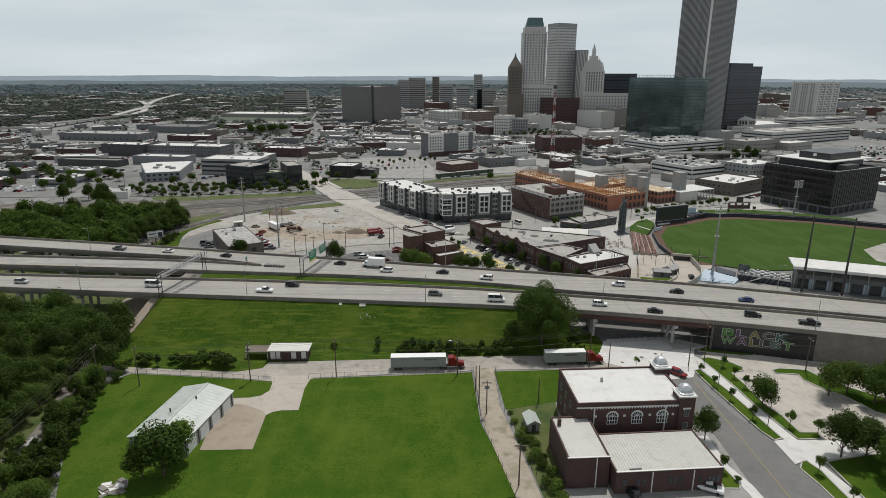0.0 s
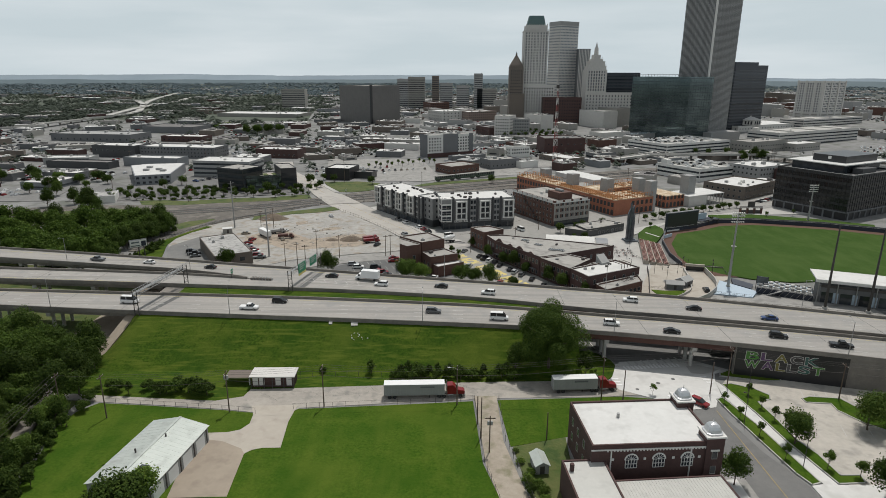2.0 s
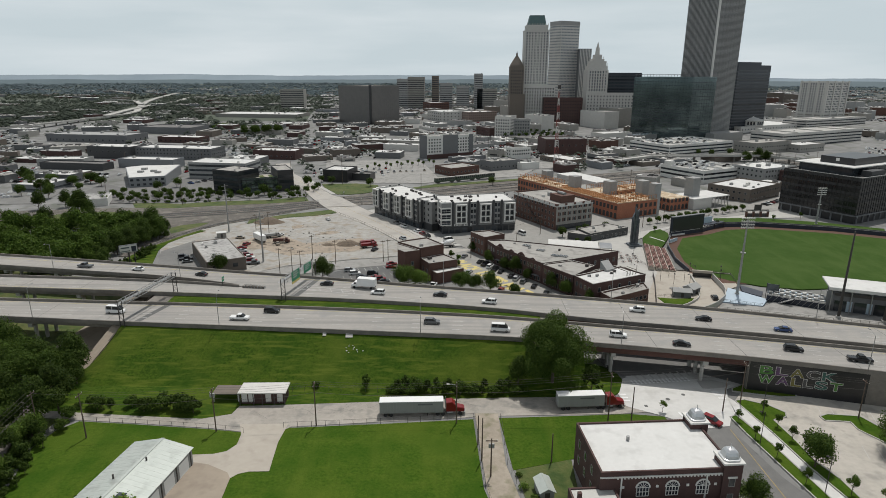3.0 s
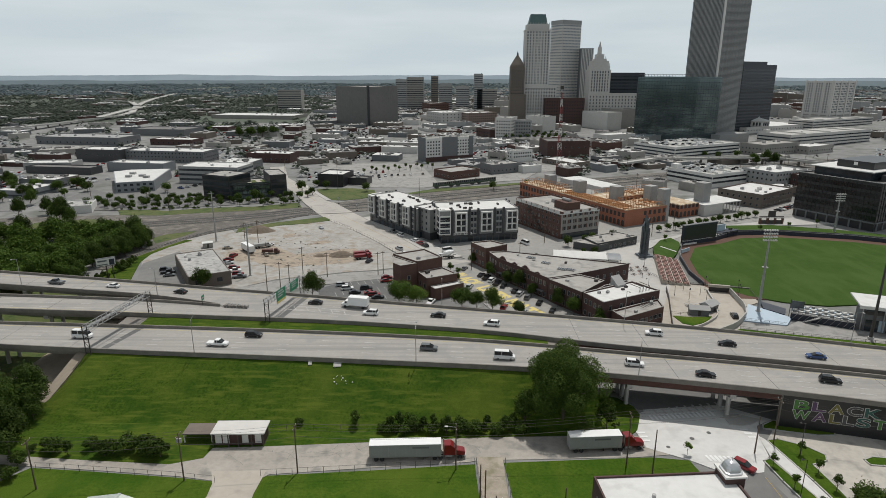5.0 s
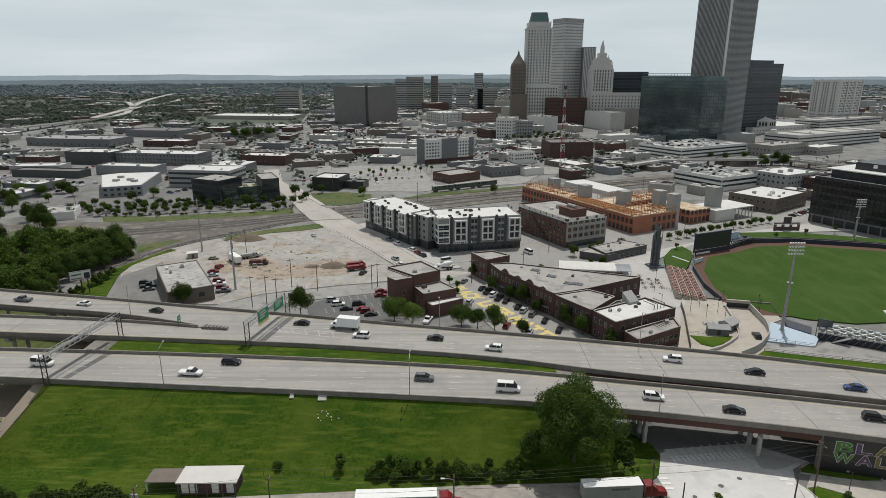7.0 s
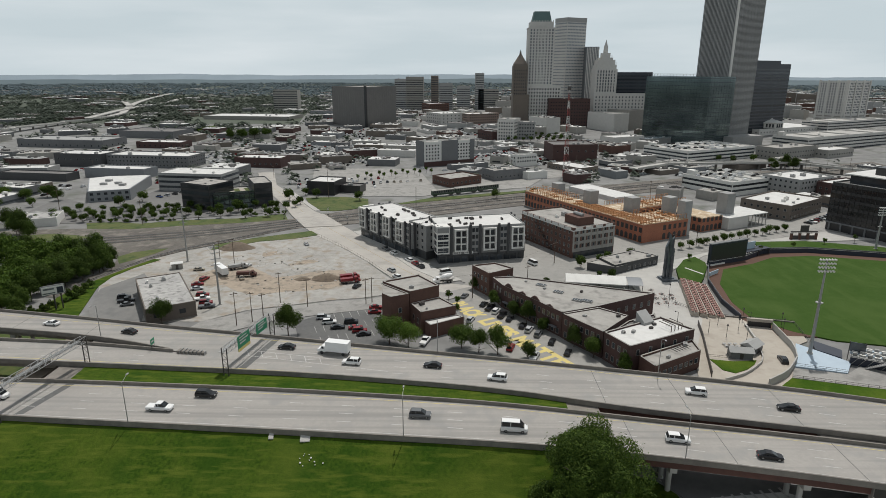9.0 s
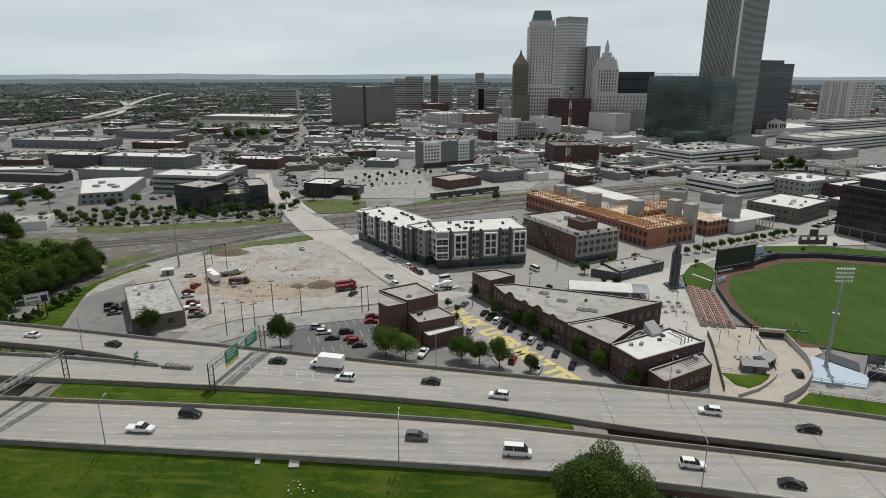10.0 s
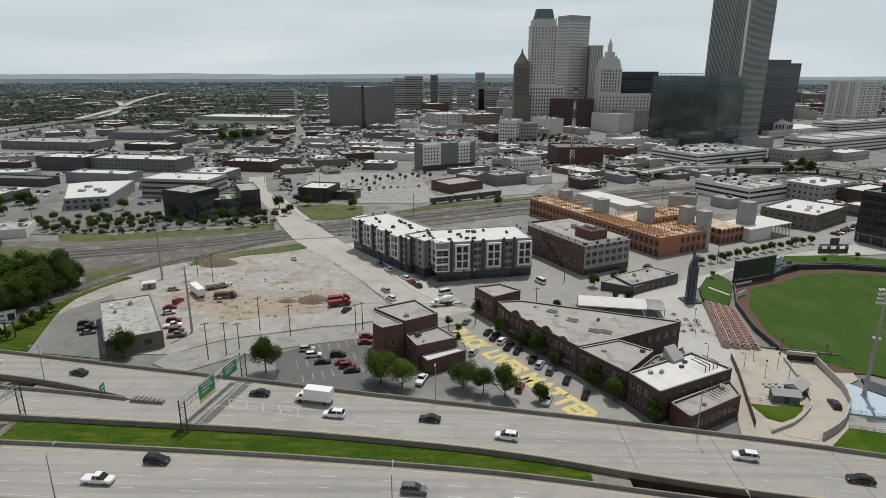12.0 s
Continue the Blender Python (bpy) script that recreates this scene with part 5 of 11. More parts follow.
    for k in range(4):
        part("pergola_beam", box(-0.08, -2.4, 9.8, 0.08, 2.4, 10.0, pose(64 - ex + k * 1.3, 240.6 - ey + k * 0.75, 0, 0, 0, 30)), M_TANBRK, e)
        part("pergola_post", box(-0.08, -2.4, 8.2, 0.08, -2.2, 9.8, pose(64 - ex + k * 1.3, 240.6 - ey + k * 0.75, 0, 0, 0, 30)), M_TANBRK, e)
    f = poly_building("brick_building", "low brick wing with a tan roof terrace", [(53.0, 227.8), (55.4, 221.6), (71.4, 231.6), (71.8, 239.0)], 5.8, M_BRICK, M_GROOF, 0.6, [(1, 1, 2.2, 3, 2.1, W15)], 2, 11, group=g)
    fx, fy = f.matrix_world.translation.x, f.matrix_world.translation.y
    for k in range(6):
        part("shade_slat", box(-0.1, -1.6, 5.9, 0.1, 1.6, 6.0, pose(63.5 - fx + k * 1.0, 231.6 - fy + k * 0.6, 0, 0, 0, 30)), M_DSTEEL, f)
    # shop awnings along the street
    aw = mesh_of(box(0, -1.3, 3.0, 3.0, 0.0, 3.14), "awning", M_GREYPANEL)
    for k in range(6):
        put("awning", aw, b, Matrix.Translation((18.9 - bx + d.x * (1 + k * 4.8), 276.5 - by + d.y * (1 + k * 4.8), 0)) @ Matrix.Rotation(math.atan2(d.y, d.x), 4, "Z"))


brick_row()


def ring(w, h, t, d0, d1):
    """A rectangular frame standing on a wall, x across and z up."""
    bm = bmesh.new()
    for x0, z0, x1, z1 in ((-w / 2, 0, w / 2, t), (-w / 2, h - t, w / 2, h), (-w / 2, t, -w / 2 + t, h - t), (w / 2 - t, t, w / 2, h - t)):
        bm_box(bm, x0, -d1, z0, x1, -d0, z1)
    return bm


M_SLATE = mat("slate_cladding", (0.245, 0.245, 0.24), (0.195, 0.195, 0.192), 0.6, 0.75, 0.1, spread=0.1)


def flats():
    """Five-storey grey and white flats, two wings meeting at the street corner."""
    glass = pane_mesh("window", 1.9, 2.1)
    small = pane_mesh("window", 1.2, 1.8)
    slabm = mesh_of(box(-2.5, -1.25, -0.38, 2.5, 0, 0.05), "balcony", M_STUCCO)
    railm = bmesh.new()
    for k in range(15):
        bm_box(railm, -2.45 + k * 0.35, -1.22, 0.05, -2.41 + k * 0.35, -1.18, 1.05)
    bm_box(railm, -2.5, -1.24, 1.02, 2.5, -1.16, 1.1)
    railm = mesh_of(railm, "railing", M_DSTEEL)
    postm = mesh_of(box(-0.24, -1.3, 0, 0.24, -0.95, 9.2), "frame_post", M_STUCCO)
    ringm = mesh_of(ring(6.0, 10.2, 0.62, -0.1, 1.35), "bay_frame", M_STUCCO)

    def wing(cx, cy, rz, w, d, h, plan, label, cu, cv, seed):
        th = thing("apartment_building", at_corner(cx, cy, rz, w, d, cu, cv), label, "apartment building")
        shell(th, w, d, h, M_MIDGREY, M_WROOF, 0.4)
        for f, kinds in plan:
            fw = face_width(w, d, f)
            n = len(kinds)
            bw = fw / n
            part("base", box(-fw / 2, -0.14, 0, fw / 2, 0, 3.9, on_face(w, d, f, 0, 0)), M_CHAR, th, "charcoal ground-floor cladding")
            part("upper_cladding", box(-fw / 2, -0.1, 3.9, fw / 2, 0, h - 0.3, on_face(w, d, f, 0, 0)), M_SLATE, th, "mid-grey cladding")
            for i, kd in enumerate(kinds):
                u = (i + 0.5) * bw - fw / 2
                if kd == "b":
                    put("bay_frame", ringm, th, on_face(w, d, f, u, 5.2), "white frame round stacked balconies")
                    put("frame_post", postm, th, on_face(w, d, f, u, 5.5))
                    for r in range(3):
                        z = 5.7 + r * 3.1
                        put("balcony", slabm, th, on_face(w, d, f, u, z))
                        put("railing", railm, th, on_face(w, d, f, u, z))
                        for s_ in (-1.25, 1.25):
                            put("window", glass, th, on_face(w, d, f, u + s_, z + 0.15, 0.12))
                else:
                    part("fin", box(-0.55, -0.6, 3.2, 0.55, 0, h + 0.7, on_face(w, d, f, u - bw * 0.34, 0)), M_CHAR, th, "dark wall fin")
                    part("fin", box(-0.55, -0.6, 3.2, 0.55, 0, h + 0.7, on_face(w, d, f, u + bw * 0.34, 0)), M_CHAR, th, "dark wall fin")
                    for r in range(4):
                        for s_ in (-0.8, 0.8):
                            put("window", small, th, on_face(w, d, f, u + s_, 4.6 + r * 3.0, 0.12))
                put("shop_window", SHOPW, th, on_face(w, d, f, u - 1.7, 0.4, 0.15))
                put("shop_window", SHOPW, th, on_face(w, d, f, u + 1.7, 0.4, 0.15))
        rnd_f = random.Random(seed)
        for k in range(11):
            bm = bmesh.new()
            for j in range(2):
                bm_box(bm, -0.4 + j * 1.0, -0.4, 0, 0.4 + j * 1.0, 0.4, 0.85)
                bm_tube(bm, (j * 1.0, 0, 0.85), (j * 1.0, 0, 0.95), 0.32, seg=8)
            o = part("rooftop_unit", bm, M_DSTEEL, th)
            o.matrix_local = pose(rnd_f.uniform(-0.42, 0.38) * w, rnd_f.uniform(-0.3, 0.3) * d, h - 0.4, 0, 0, rnd_f.choice((0, 20, 90)))
        return th

    SHOPW = pane_mesh("shop_window", 2.6, 2.6)
    a = math.degrees(math.atan2(40.0, -30.4))
    wing(-17.6, 338.2, a - 180, 47.0, 19.0, 15.2, [("s", "bdbdbdbd"), ("e", "db"), ("w", "db")], "five-storey grey and white apartment wing with balconies", 1, -1, 2)
    b = math.degrees(math.atan2(9.0, 38.3))
    th = wing(-5.0, 328.6, b, 39.3, 21.0, 16.4, [("s", "dbdbdb"), ("e", "dbd"), ("w", "dbd")], "five-storey grey and white apartment block with balconies", -1, -1, 3)
    # white corner bay at the crossing
    part("corner_bay", box(-20.9, -11.7, 4.6, -15.2, -6.4, 17.0), M_STUCCO, th, "white corner bay with wide windows")
    wa, wb = pane_mesh("window", 2.35, 2.15), pane_mesh("window", 2.1, 2.15)
    part("top_panel", box(-20.6, -11.8, 14.2, -15.5, -11.7, 16.4), M_SLATE, th, "blue-grey top panel")
    part("top_panel", box(-21.0, -11.4, 14.2, -20.9, -6.7, 16.4), M_SLATE, th, "blue-grey top panel")
    for r in range(3):
        for s_ in (-1.22, 1.22):
            put("window", wa, th, Matrix.Translation((-18.05 + s_, -11.7, 5.1 + r * 3.05)))
        for s_ in (-1.1, 1.1):
            put("window", wb, th, Matrix.Translation((-20.9, -9.05 + s_, 5.1 + r * 3.05)) @ Matrix.Rotation(radians(-90), 4, "Z"))
        part("balcony_rail", box(-21.0, -11.9, 6.0 + r * 3.05, -15.2, -11.84, 6.1 + r * 3.05), M_STUCCO, th)
    for u in (-11.6, -6.2):
        sg = part("shop_sign", box(-2.0, -0.3, 3.9, 2.0, -0.15, 5.1, on_face(39.3, 21.0, "s", u, 0)), M_STUCCO, th, "white shop sign with grey marks")
        for k in range(4):
            part("mark", box(-1.5 + k * 0.8, -0.34, 4.2, -1.0 + k * 0.8, -0.3, 4.8, on_face(39.3, 21.0, "s", u, 0)), M_GREYPANEL, sg)
    th = thing("apartment_building", pose(-9.5, 344.0, 0, 0, 0, a - 180), "grey apartment link between two wings", "apartment building")
    shell(th, 14, 14, 15.6, M_SLATE, M_WROOF, 0.5)
    window_grid(th, 14, 14, 15.6, "swe", 4, 3.2, 4.6, 3.0, W15)
    part("base", box(-7.1, -7.1, 0, 7.1, 7.1, 3.8), M_CHAR, th)
    plain_bar = thing("carport_roof", pose(13, 360, 0, 0, 0, b), "long pale carport roof behind the apartments", "roof")
    part("roof", box(-20, -3, 4.0, 24, 3, 4.3), M_WROOF, plain_bar)
    for x in (-19, -8, 3, 14, 23):
        part("post", box(x, -0.2, 0, x + 0.3, 0.1, 4.0), M_DSTEEL, plain_bar)


flats()


# ---- downtown and the blocks in between ----
TAKEN = []      # plan circles already built on


def claim(x, y, r):
    TAKEN.append((x, y, r))


def tall(name, label, cx, cy, theta, w, d, h, wall, roof, category="tower", cu=1):
    """A tower by its near corner, turned theta degrees clockwise."""
    th = thing(name, at_corner(cx, cy, -theta, w, d, cu, -1), label, category)
    shell(th, w, d, h, wall, roof, 0.8)
    c = th.matrix_world.translation
    claim(c.x, c.y, max(w, d) * 0.62)
    return th


def bok():
    s, h = 44.6, 203.0
    th = tall("office_tower", "very tall grey tower with fine vertical ribs", 306.1, 772, 60.6, s, s, h, M_GLASSM, M_DROOF)
    fin = mesh_of(box(-0.42, -0.5, 0, 0.42, 0.1, h - 12), "rib", M_MIDGREY)
    for f in "sewn":
        for k in range(25):
            put("rib", fin, th, on_face(s, s, f, -s / 2 + 1.6 + k * (s - 3.2) / 24, 10))
        part("crown_band", box(-s / 2, -0.6, h - 3, s / 2, 0.1, h + 0.3, on_face(s, s, f, 0, 0)), M_MIDGREY, th)
    part("corner_strip", box(s / 2 - 0.9, -s / 2 - 0.8, 0, s / 2 + 0.8, -s / 2 + 0.9, h - 3), M_STUCCO, th, "pale corner strip")
    part("podium", box(-s / 2 - 10, -s / 2 - 8, 0, s / 2 + 20, s / 2, 13), M_MIDGREY, th)


bok()


def green_top():
    th = tall("office_tower", "pale masonry tower with a green copper roof", 151, 945, 0, 47, 30, 64, M_LIME, M_GROOF)
    w, d = 35, 28
    m = Matrix.Translation((-6.2, 0, 0))
    bm = bmesh.new()
    bm_box(bm, -w / 2, -d / 2, 64, w / 2, d / 2, 140, m)
    bm_box(bm, -15.6, -12.4, 140, 15.6, 12.4, 147.5, m)
    part("shaft", bm, M_LIME, th)
    window_rows(th, w, d, "s", 19, 3.72, 66, 3.85, 2.3, 2.4, m, material=M_GLASSM)
    window_rows(th, 47, 30, "s", 12, 3.7, 6, 4.7, 1.7, 2.5)
    for k in range(10):
        part("pier", box(-0.35, -0.5, 66, 0.35, 0, 142.5, m @ on_face(w, d, "s", -w / 2 + 0.6 + k * (w - 1.2) / 9, 0)), M_LIME, th)
    part("cornice", box(-w / 2 - 0.8, -d / 2 - 0.8, 139.2, w / 2 + 0.8, d / 2 + 0.8, 140, m), M_LIME, th)
    bm = bmesh.new()
    lo = [bm.verts.new(m @ Vector((x * 13.0, y * 10.0, 147.5))) for x, y in ((-1, -1), (1, -1), (1, 1), (-1, 1))]
    mi = [bm.verts.new(m @ Vector((x * 12.4, y * 9.4, 151))) for x, y in ((-1, -1), (1, -1), (1, 1), (-1, 1))]
    hi = [bm.verts.new(m @ Vector((x * 10.2, y * 7.0, 161))) for x, y in ((-1, -1), (1, -1), (1, 1), (-1, 1))]
    for a, b in ((lo, mi), (mi, hi)):
        for i in range(4):
            j = (i + 1) % 4
            bm.faces.new((a[i], a[j], b[j], b[i]))
    bm.faces.new(hi)
    for k in range(9):
        part("finial", box(-0.5, -0.3, 140, 0.5, 0.5, 149.5, m @ on_face(31.2, 24.8, "s", -15 + k * 3.75, 0)), M_LIME, th)
    part("copper_roof", bm, M_COPPER, th, "green copper mansard roof")


green_top()


def first():
    w, d, h = 27.7, 35.3, 157
    th = tall("office_tower", "grey tower with horizontal bands of windows", 163.9, 995, 60.6, w, d, h, M_LIME, M_GROOF)
    bands(th, w, d, "se", 34, 8, 4.25, 1.9, M_GLASSP, out=0.08)
    mu = mesh_of(box(-0.3, -0.16, 6, 0.3, 0, h - 8), "pier", M_LIME)
    for f in "se":
        fw = face_width(w, d, f)
        for k in range(13):
            put("pier", mu, th, on_face(w, d, f, -fw / 2 + 0.8 + k * (fw - 1.6) / 12, 0))
    for f in "se":
        part("crown_band", box(-face_width(w, d, f) / 2, -0.4, h - 6, face_width(w, d, f) / 2, 0, h, on_face(w, d, f, 0, 0)), M_MIDGREY, th)


first()


def phil():
    th = tall("office_tower", "brown masonry tower with a pointed tiled roof", 103.5, 940, 0, 20, 20, 90, M_TANBRK, M_DROOF)
    bm = bmesh.new()
    for z0, z1, a, b in ((90, 92.5, 9.7, 8.9), (92.5, 105, 8.9, 1.7), (105, 109, 1.4, 1.0)):
        lo = [bm.verts.new((x * a, y * a, z0)) for x, y in ((-1, -1), (1, -1), (1, 1), (-1, 1))]
        hi = [bm.verts.new((x * b, y * b, z1)) for x, y in ((-1, -1), (1, -1), (1, 1), (-1, 1))]
        for i in range(4):
            j = (i + 1) % 4
            bm.faces.new((lo[i], lo[j], hi[j], hi[i]))
        bm.faces.new(hi)
    part("pointed_roof", bm, M_TANBRK, th)
    part("finial", tube((0, 0, 109), (0, 0, 111.5), 0.7, 0.15), M_COPPER, th)
    window_rows(th, 20, 20, "s", 18, 2.8, 8, 4.4, 1.1, 2.0)
    part("wing", box(-10, -16, 0, 12, -10.02, 52), M_TANBRK, th)


phil()


def striped():
    th = tall("office_tower", "dark tower with white vertical stripes", 211, 992, 0, 18, 18, 117, M_FARPANEL, M_GROOF)
    me = mesh_of(box(-0.35, -0.4, 6, 0.35, 0, 116), "stripe", M_STUCCO)
    for k in range(8):
        put("stripe", me, th, on_face(18, 18, "s", -8 + k * 16 / 7, 0))


striped()


def spire():
    th = tall("office_tower", "stepped beige masonry tower with a slender spire", 267, 940, 0, 71, 26, 54, M_LIME, M_GROOF)
    ox = -35.5
    for name, x0, x1, z0, z1 in (("shaft", 0, 30, 54, 86), ("tier", 1.5, 28.5, 86, 91), ("tier", 3.5, 26.5, 91, 98), ("tier", 6.5, 23.5, 98, 101), ("tier", 10, 20, 101, 107)):
        part(name, box(ox + x0, -13 + (x0 / 2), z0, ox + x1, 13 - x0 / 2, z1), M_LIME, th)
    part("spire", tube((ox + 15, 0, 107), (ox + 15, 0, 117), 3.4, 2.7, 8), M_LIME, th)
    part("spire_tip", tube((ox + 15, 0, 117), (ox + 15, 0, 124.5), 2.1, 0.3, 8), M_LIME, th)
    for k in (2.2, 8.5, 21.5, 27.8):
        part("finial", tube((ox + k, -10.5, 86), (ox + k, -10.5, 95 if k in (2.2, 27.8) else 104), 0.8, 0.3, 6), M_LIME, th)
    window_rows(th, 71, 26, "s", 10, 4.4, 7, 4.5, 1.5, 2.3, material=M_GLASSM)
    window_rows(th, 28, 26, "s", 7, 3.5, 56, 4.2, 1.7, 3.0, Matrix.Translation((ox + 15, 0, 0)), material=M_GLASSM)
    for k in range(8):
        part("pier", box(ox + 0.3 + k * 4.13, -13.5, 54, ox + 1.0 + k * 4.13, -13.02, 85), M_LIME, th)


spire()


def dark_slabs():
    th = tall("office_block", "dark blue-grey slab office block", 276, 945, 0, 51, 22, 82, M_DARKT, M_DROOF)
    bands(th, 51, 22, "s", 16, 8, 4.5, 2.4, M_GLASSD)
    w, d, h = 30, 68, 92
    th = tall("office_tower", "black office tower with horizontal window bands", 374, 855, 60.6, w, d, h, M_DARKT, M_DROOF)
    bands(th, w, d, "se", 20, 8, 4.0, 2.3, M_GLASSD, out=0.12)
    sill = mesh_of(box(-w / 2, -0.2, 0, w / 2, 0, 0.35), "sill_line", M_FARPANEL)
    for r in range(20):
        put("sill_line", sill, th, on_face(w, d, "s", 0, 7.5 + r * 4.0))
    part("penthouse", box(-w * 0.4, -d * 0.45, h - 1, w * 0.4, d * 0.25, h + 4), M_DARKT, th)
    w, d, h = 42, 58, 70
    th = tall("office_tower", "pale concrete office tower with square windows", 571, 985, 60.6, w, d, h, M_LIME, M_GROOF)
    window_rows(th, w, d, "se", 12, 3.5, 24, 3.75, 1.9, 2.3, material=M_GLASSM)
    pier = mesh_of(box(-1.5, -1.0, 0, 1.5, 0, h + 1.2), "pier", M_LIME)
    for f in "se":
        fw = face_width(w, d, f)
        for u in (-fw / 2 + 1.5, -fw / 6, fw / 6, fw / 2 - 1.5):
            put("pier", pier, th, on_face(w, d, f, u, 0))
        for r in range(5):
            part("podium_band", box(-fw / 2, -0.8, 0, fw / 2, 0, 1.6, on_face(w, d, f, 0, 3 + r * 4)), M_BEIGE, th)
    w, d, h = 63, 68, 62
    th = tall("box_building", "windowless grey-brown metal-clad block with a dark corner slot", -120, 930, 33, w, d, h, M_BOXCLAD, M_GROOF)
    part("corner_slot", box(w / 2 - 2.5, -d / 2 - 0.3, 0, w / 2 + 0.3, -d / 2 + 2.5, h + 1.5), M_BLACK, th)
    for f in "se":
        fw = face_width(w, d, f)
        for k in range(14):
            part("panel_seam", box(-0.08, -0.08, 0, 0.08, 0, h - 1, on_face(w, d, f, -fw / 2 + 3 + k * (fw - 6) / 13, 0)), M_BOXCLAD, th)


dark_slabs()


def glass_block():
    w, d, h = 90, 40, 77
    th = tall("glass_office", "dark green glass office block", 275, 745, 60.6, w, d, h, M_GLASSG, M_DROOF)
    for f, n in (("s", 19), ("e", 19)):
        fw = face_width(w, d, f)
        me = mesh_of(box(-fw / 2, -0.12, 0, fw / 2, 0.05, 0.4), "spandrel", M_DARKT)
        for r in range(n):
            put("spandrel", me, th, on_face(w, d, f, 0, 4 + r * 3.95))
        mu = mesh_of(box(-0.05, -0.1, 0, 0.05, 0, h), "mullion", M_DARKT)
        for k in range(int(fw / 4.2)):
            put("mullion", mu, th, on_face(w, d, f, -fw / 2 + 2 + k * 4.2, 0))
    for k in range(16):
        part("lattice", box(-w / 2 + 2 + k * 4.6, -d / 2 + 0.4, h, -w / 2 + 2.25 + k * 4.6, -d / 2 + 0.7, h + 3), M_GREYPANEL, th)
    part("lattice_rail", box(-w / 2, -d / 2 + 0.35, h + 2.7, w / 2 - 6, -d / 2 + 0.75, h + 3.1), M_GREYPANEL, th)


glass_block()


def plain(name, label, cx, cy, theta, w, d, h, wall, roof, rows=0, pitch=4.0, win=None, nun=2, floor=3.6, z0=1.4, seed=1, category="building", faces="se", band=False):
    th = tall(name, label, cx, cy, theta, w, d, h, wall, roof, category)
    if rows and band:
        bands(th, w, d, faces, rows, z0, floor, 1.45 if "garage" in name else 1.4, M_GLASSD)
    elif rows:
        if cy > 700:
            window_rows(th, w, d, faces, rows, pitch, z0, floor, 1.5, 1.7)
        else:
            window_grid(th, w, d, h, faces, rows, pitch, z0, floor, win or W15)
    if "garage" in name:
        for k in range(3):
            part("ramp_wall", box(-w * 0.42, -d * 0.3 + k * d * 0.3, h - 0.8, w * 0.42, -d * 0.3 + k * d * 0.3 + 0.3, h + 0.3), wall, th)
        part("stair_tower", box(-w * 0.46, -d * 0.46, h - 0.8, -w * 0.46 + 6, -d * 0.46 + 5, h + 3), wall, th)
    if nun:
        units(th, w, d, h - 0.8, nun, seed, 2.2)
    return th


# skyline behind
for x, w, h, wl_, lab in ((-91, 22, 69, M_MIDGREY, "far grey slab block"), (-57, 34, 73, M_BEIGE, "far beige tower block"), (-28, 14, 75, M_TANBRK, "far brown tower block"), (0, 26, 61, M_MIDGREY, "far grey office block"),
                          (34, 26, 56, M_MIDGREY, "far pale office block"), (61, 17, 80, M_MIDGREY, "far slim grey tower"), (90, 40, 50, M_BEIGE, "far beige office block"), (-292, 46, 49, M_BEIGE, "far beige slab block")):
    t = plain("office_block", lab + " on the skyline", x, 1290 if x > -200 else 1240, 0, w, 24, h, wl_, M_GROOF, int(h / 4.4), nun=1, floor=4.2, z0=3, seed=int(w), band=True, category="building", faces="s")
plain("office_block", "wide dark brown brick office block", 189, 928, 0, 56, 14, 47, M_BRICKD, M_DROOF, 10, 3.4, seed=5, floor=4.4, faces="s")
plain("apartment_block", "pale block with narrow dark windows", 72, 790, 20, 20, 30, 29, M_LIME, M_GROOF, 7, 3.0, seed=6, floor=3.7)
plain("apartment_block", "pale blue-grey block with white bands", 99, 806, 0, 27, 20, 25, M_MIDGREY, M_GROOF, 6, 3.0, seed=7, floor=3.9, faces="s")
plain("civic_block", "windowless pale limestone block", 211, 880, 60.6, 51, 26, 30, M_LIME, M_GROOF, nun=2, seed=8)
plain("civic_block", "windowless pale stone block", 236, 905, 60.6, 45, 28, 33, M_BEIGE, M_GROOF, nun=2, seed=9)
plain("brick_block", "dark brown windowless cube", 138, 652, -6, 43, 34, 16.2, M_BRICKD, M_DROOF, 1, 6, seed=10, z0=9, nun=3)
plain("flat_building", "low building with a bright white roof", 107, 576, 56, 40, 21, 5.0, M_TANBRK, M_WROOF, 1, 4, seed=11, nun=2)
plain("hotel", "seven-storey grey and white hotel block", -24.5, 611, 60.6, 16, 52, 22, M_STUCCO, M_GROOF, nun=5, seed=12)
HOT = bpy.data.objects["hotel"]
window_grid(HOT, 16, 52, 22, "e", 5, 2.9, 6.2, 2.9, W15, skip=lambda f, r, i, n: n // 3 <= i < 2 * n // 3)
for f, u, fw in (("e", 0, 17), ("s", 0, 16), ("e", 23.5, 5)):
    part("dark_cladding", box(-fw / 2, -0.2, 0, fw / 2, 0.0, 22.6, on_face(16, 52, f, u, 0)), M_GREYPANEL, HOT)
part("dark_base", box(-26, -0.3, 0, 26, 0, 4.4, on_face(16, 52, "e", 0, 0)), M_BRICKD, HOT)
plain("gabled_hall", "brown brick hall beside the car park", -1, 512, 52, 22, 30, 6.5, M_BRICK, M_GROOF, 1, 4, seed=13, z0=2, nun=1)
plain("black_building", "small black building with a white roof", -80, 480.5, 12, 20, 22, 9.4, M_BLACK, M_WROOF, nun=1, seed=14)
plain("black_building", "low black wing with a red stair block", -63.5, 487, 12, 15, 12, 5.6, M_BLACK, M_DROOF, nun=1, seed=15)
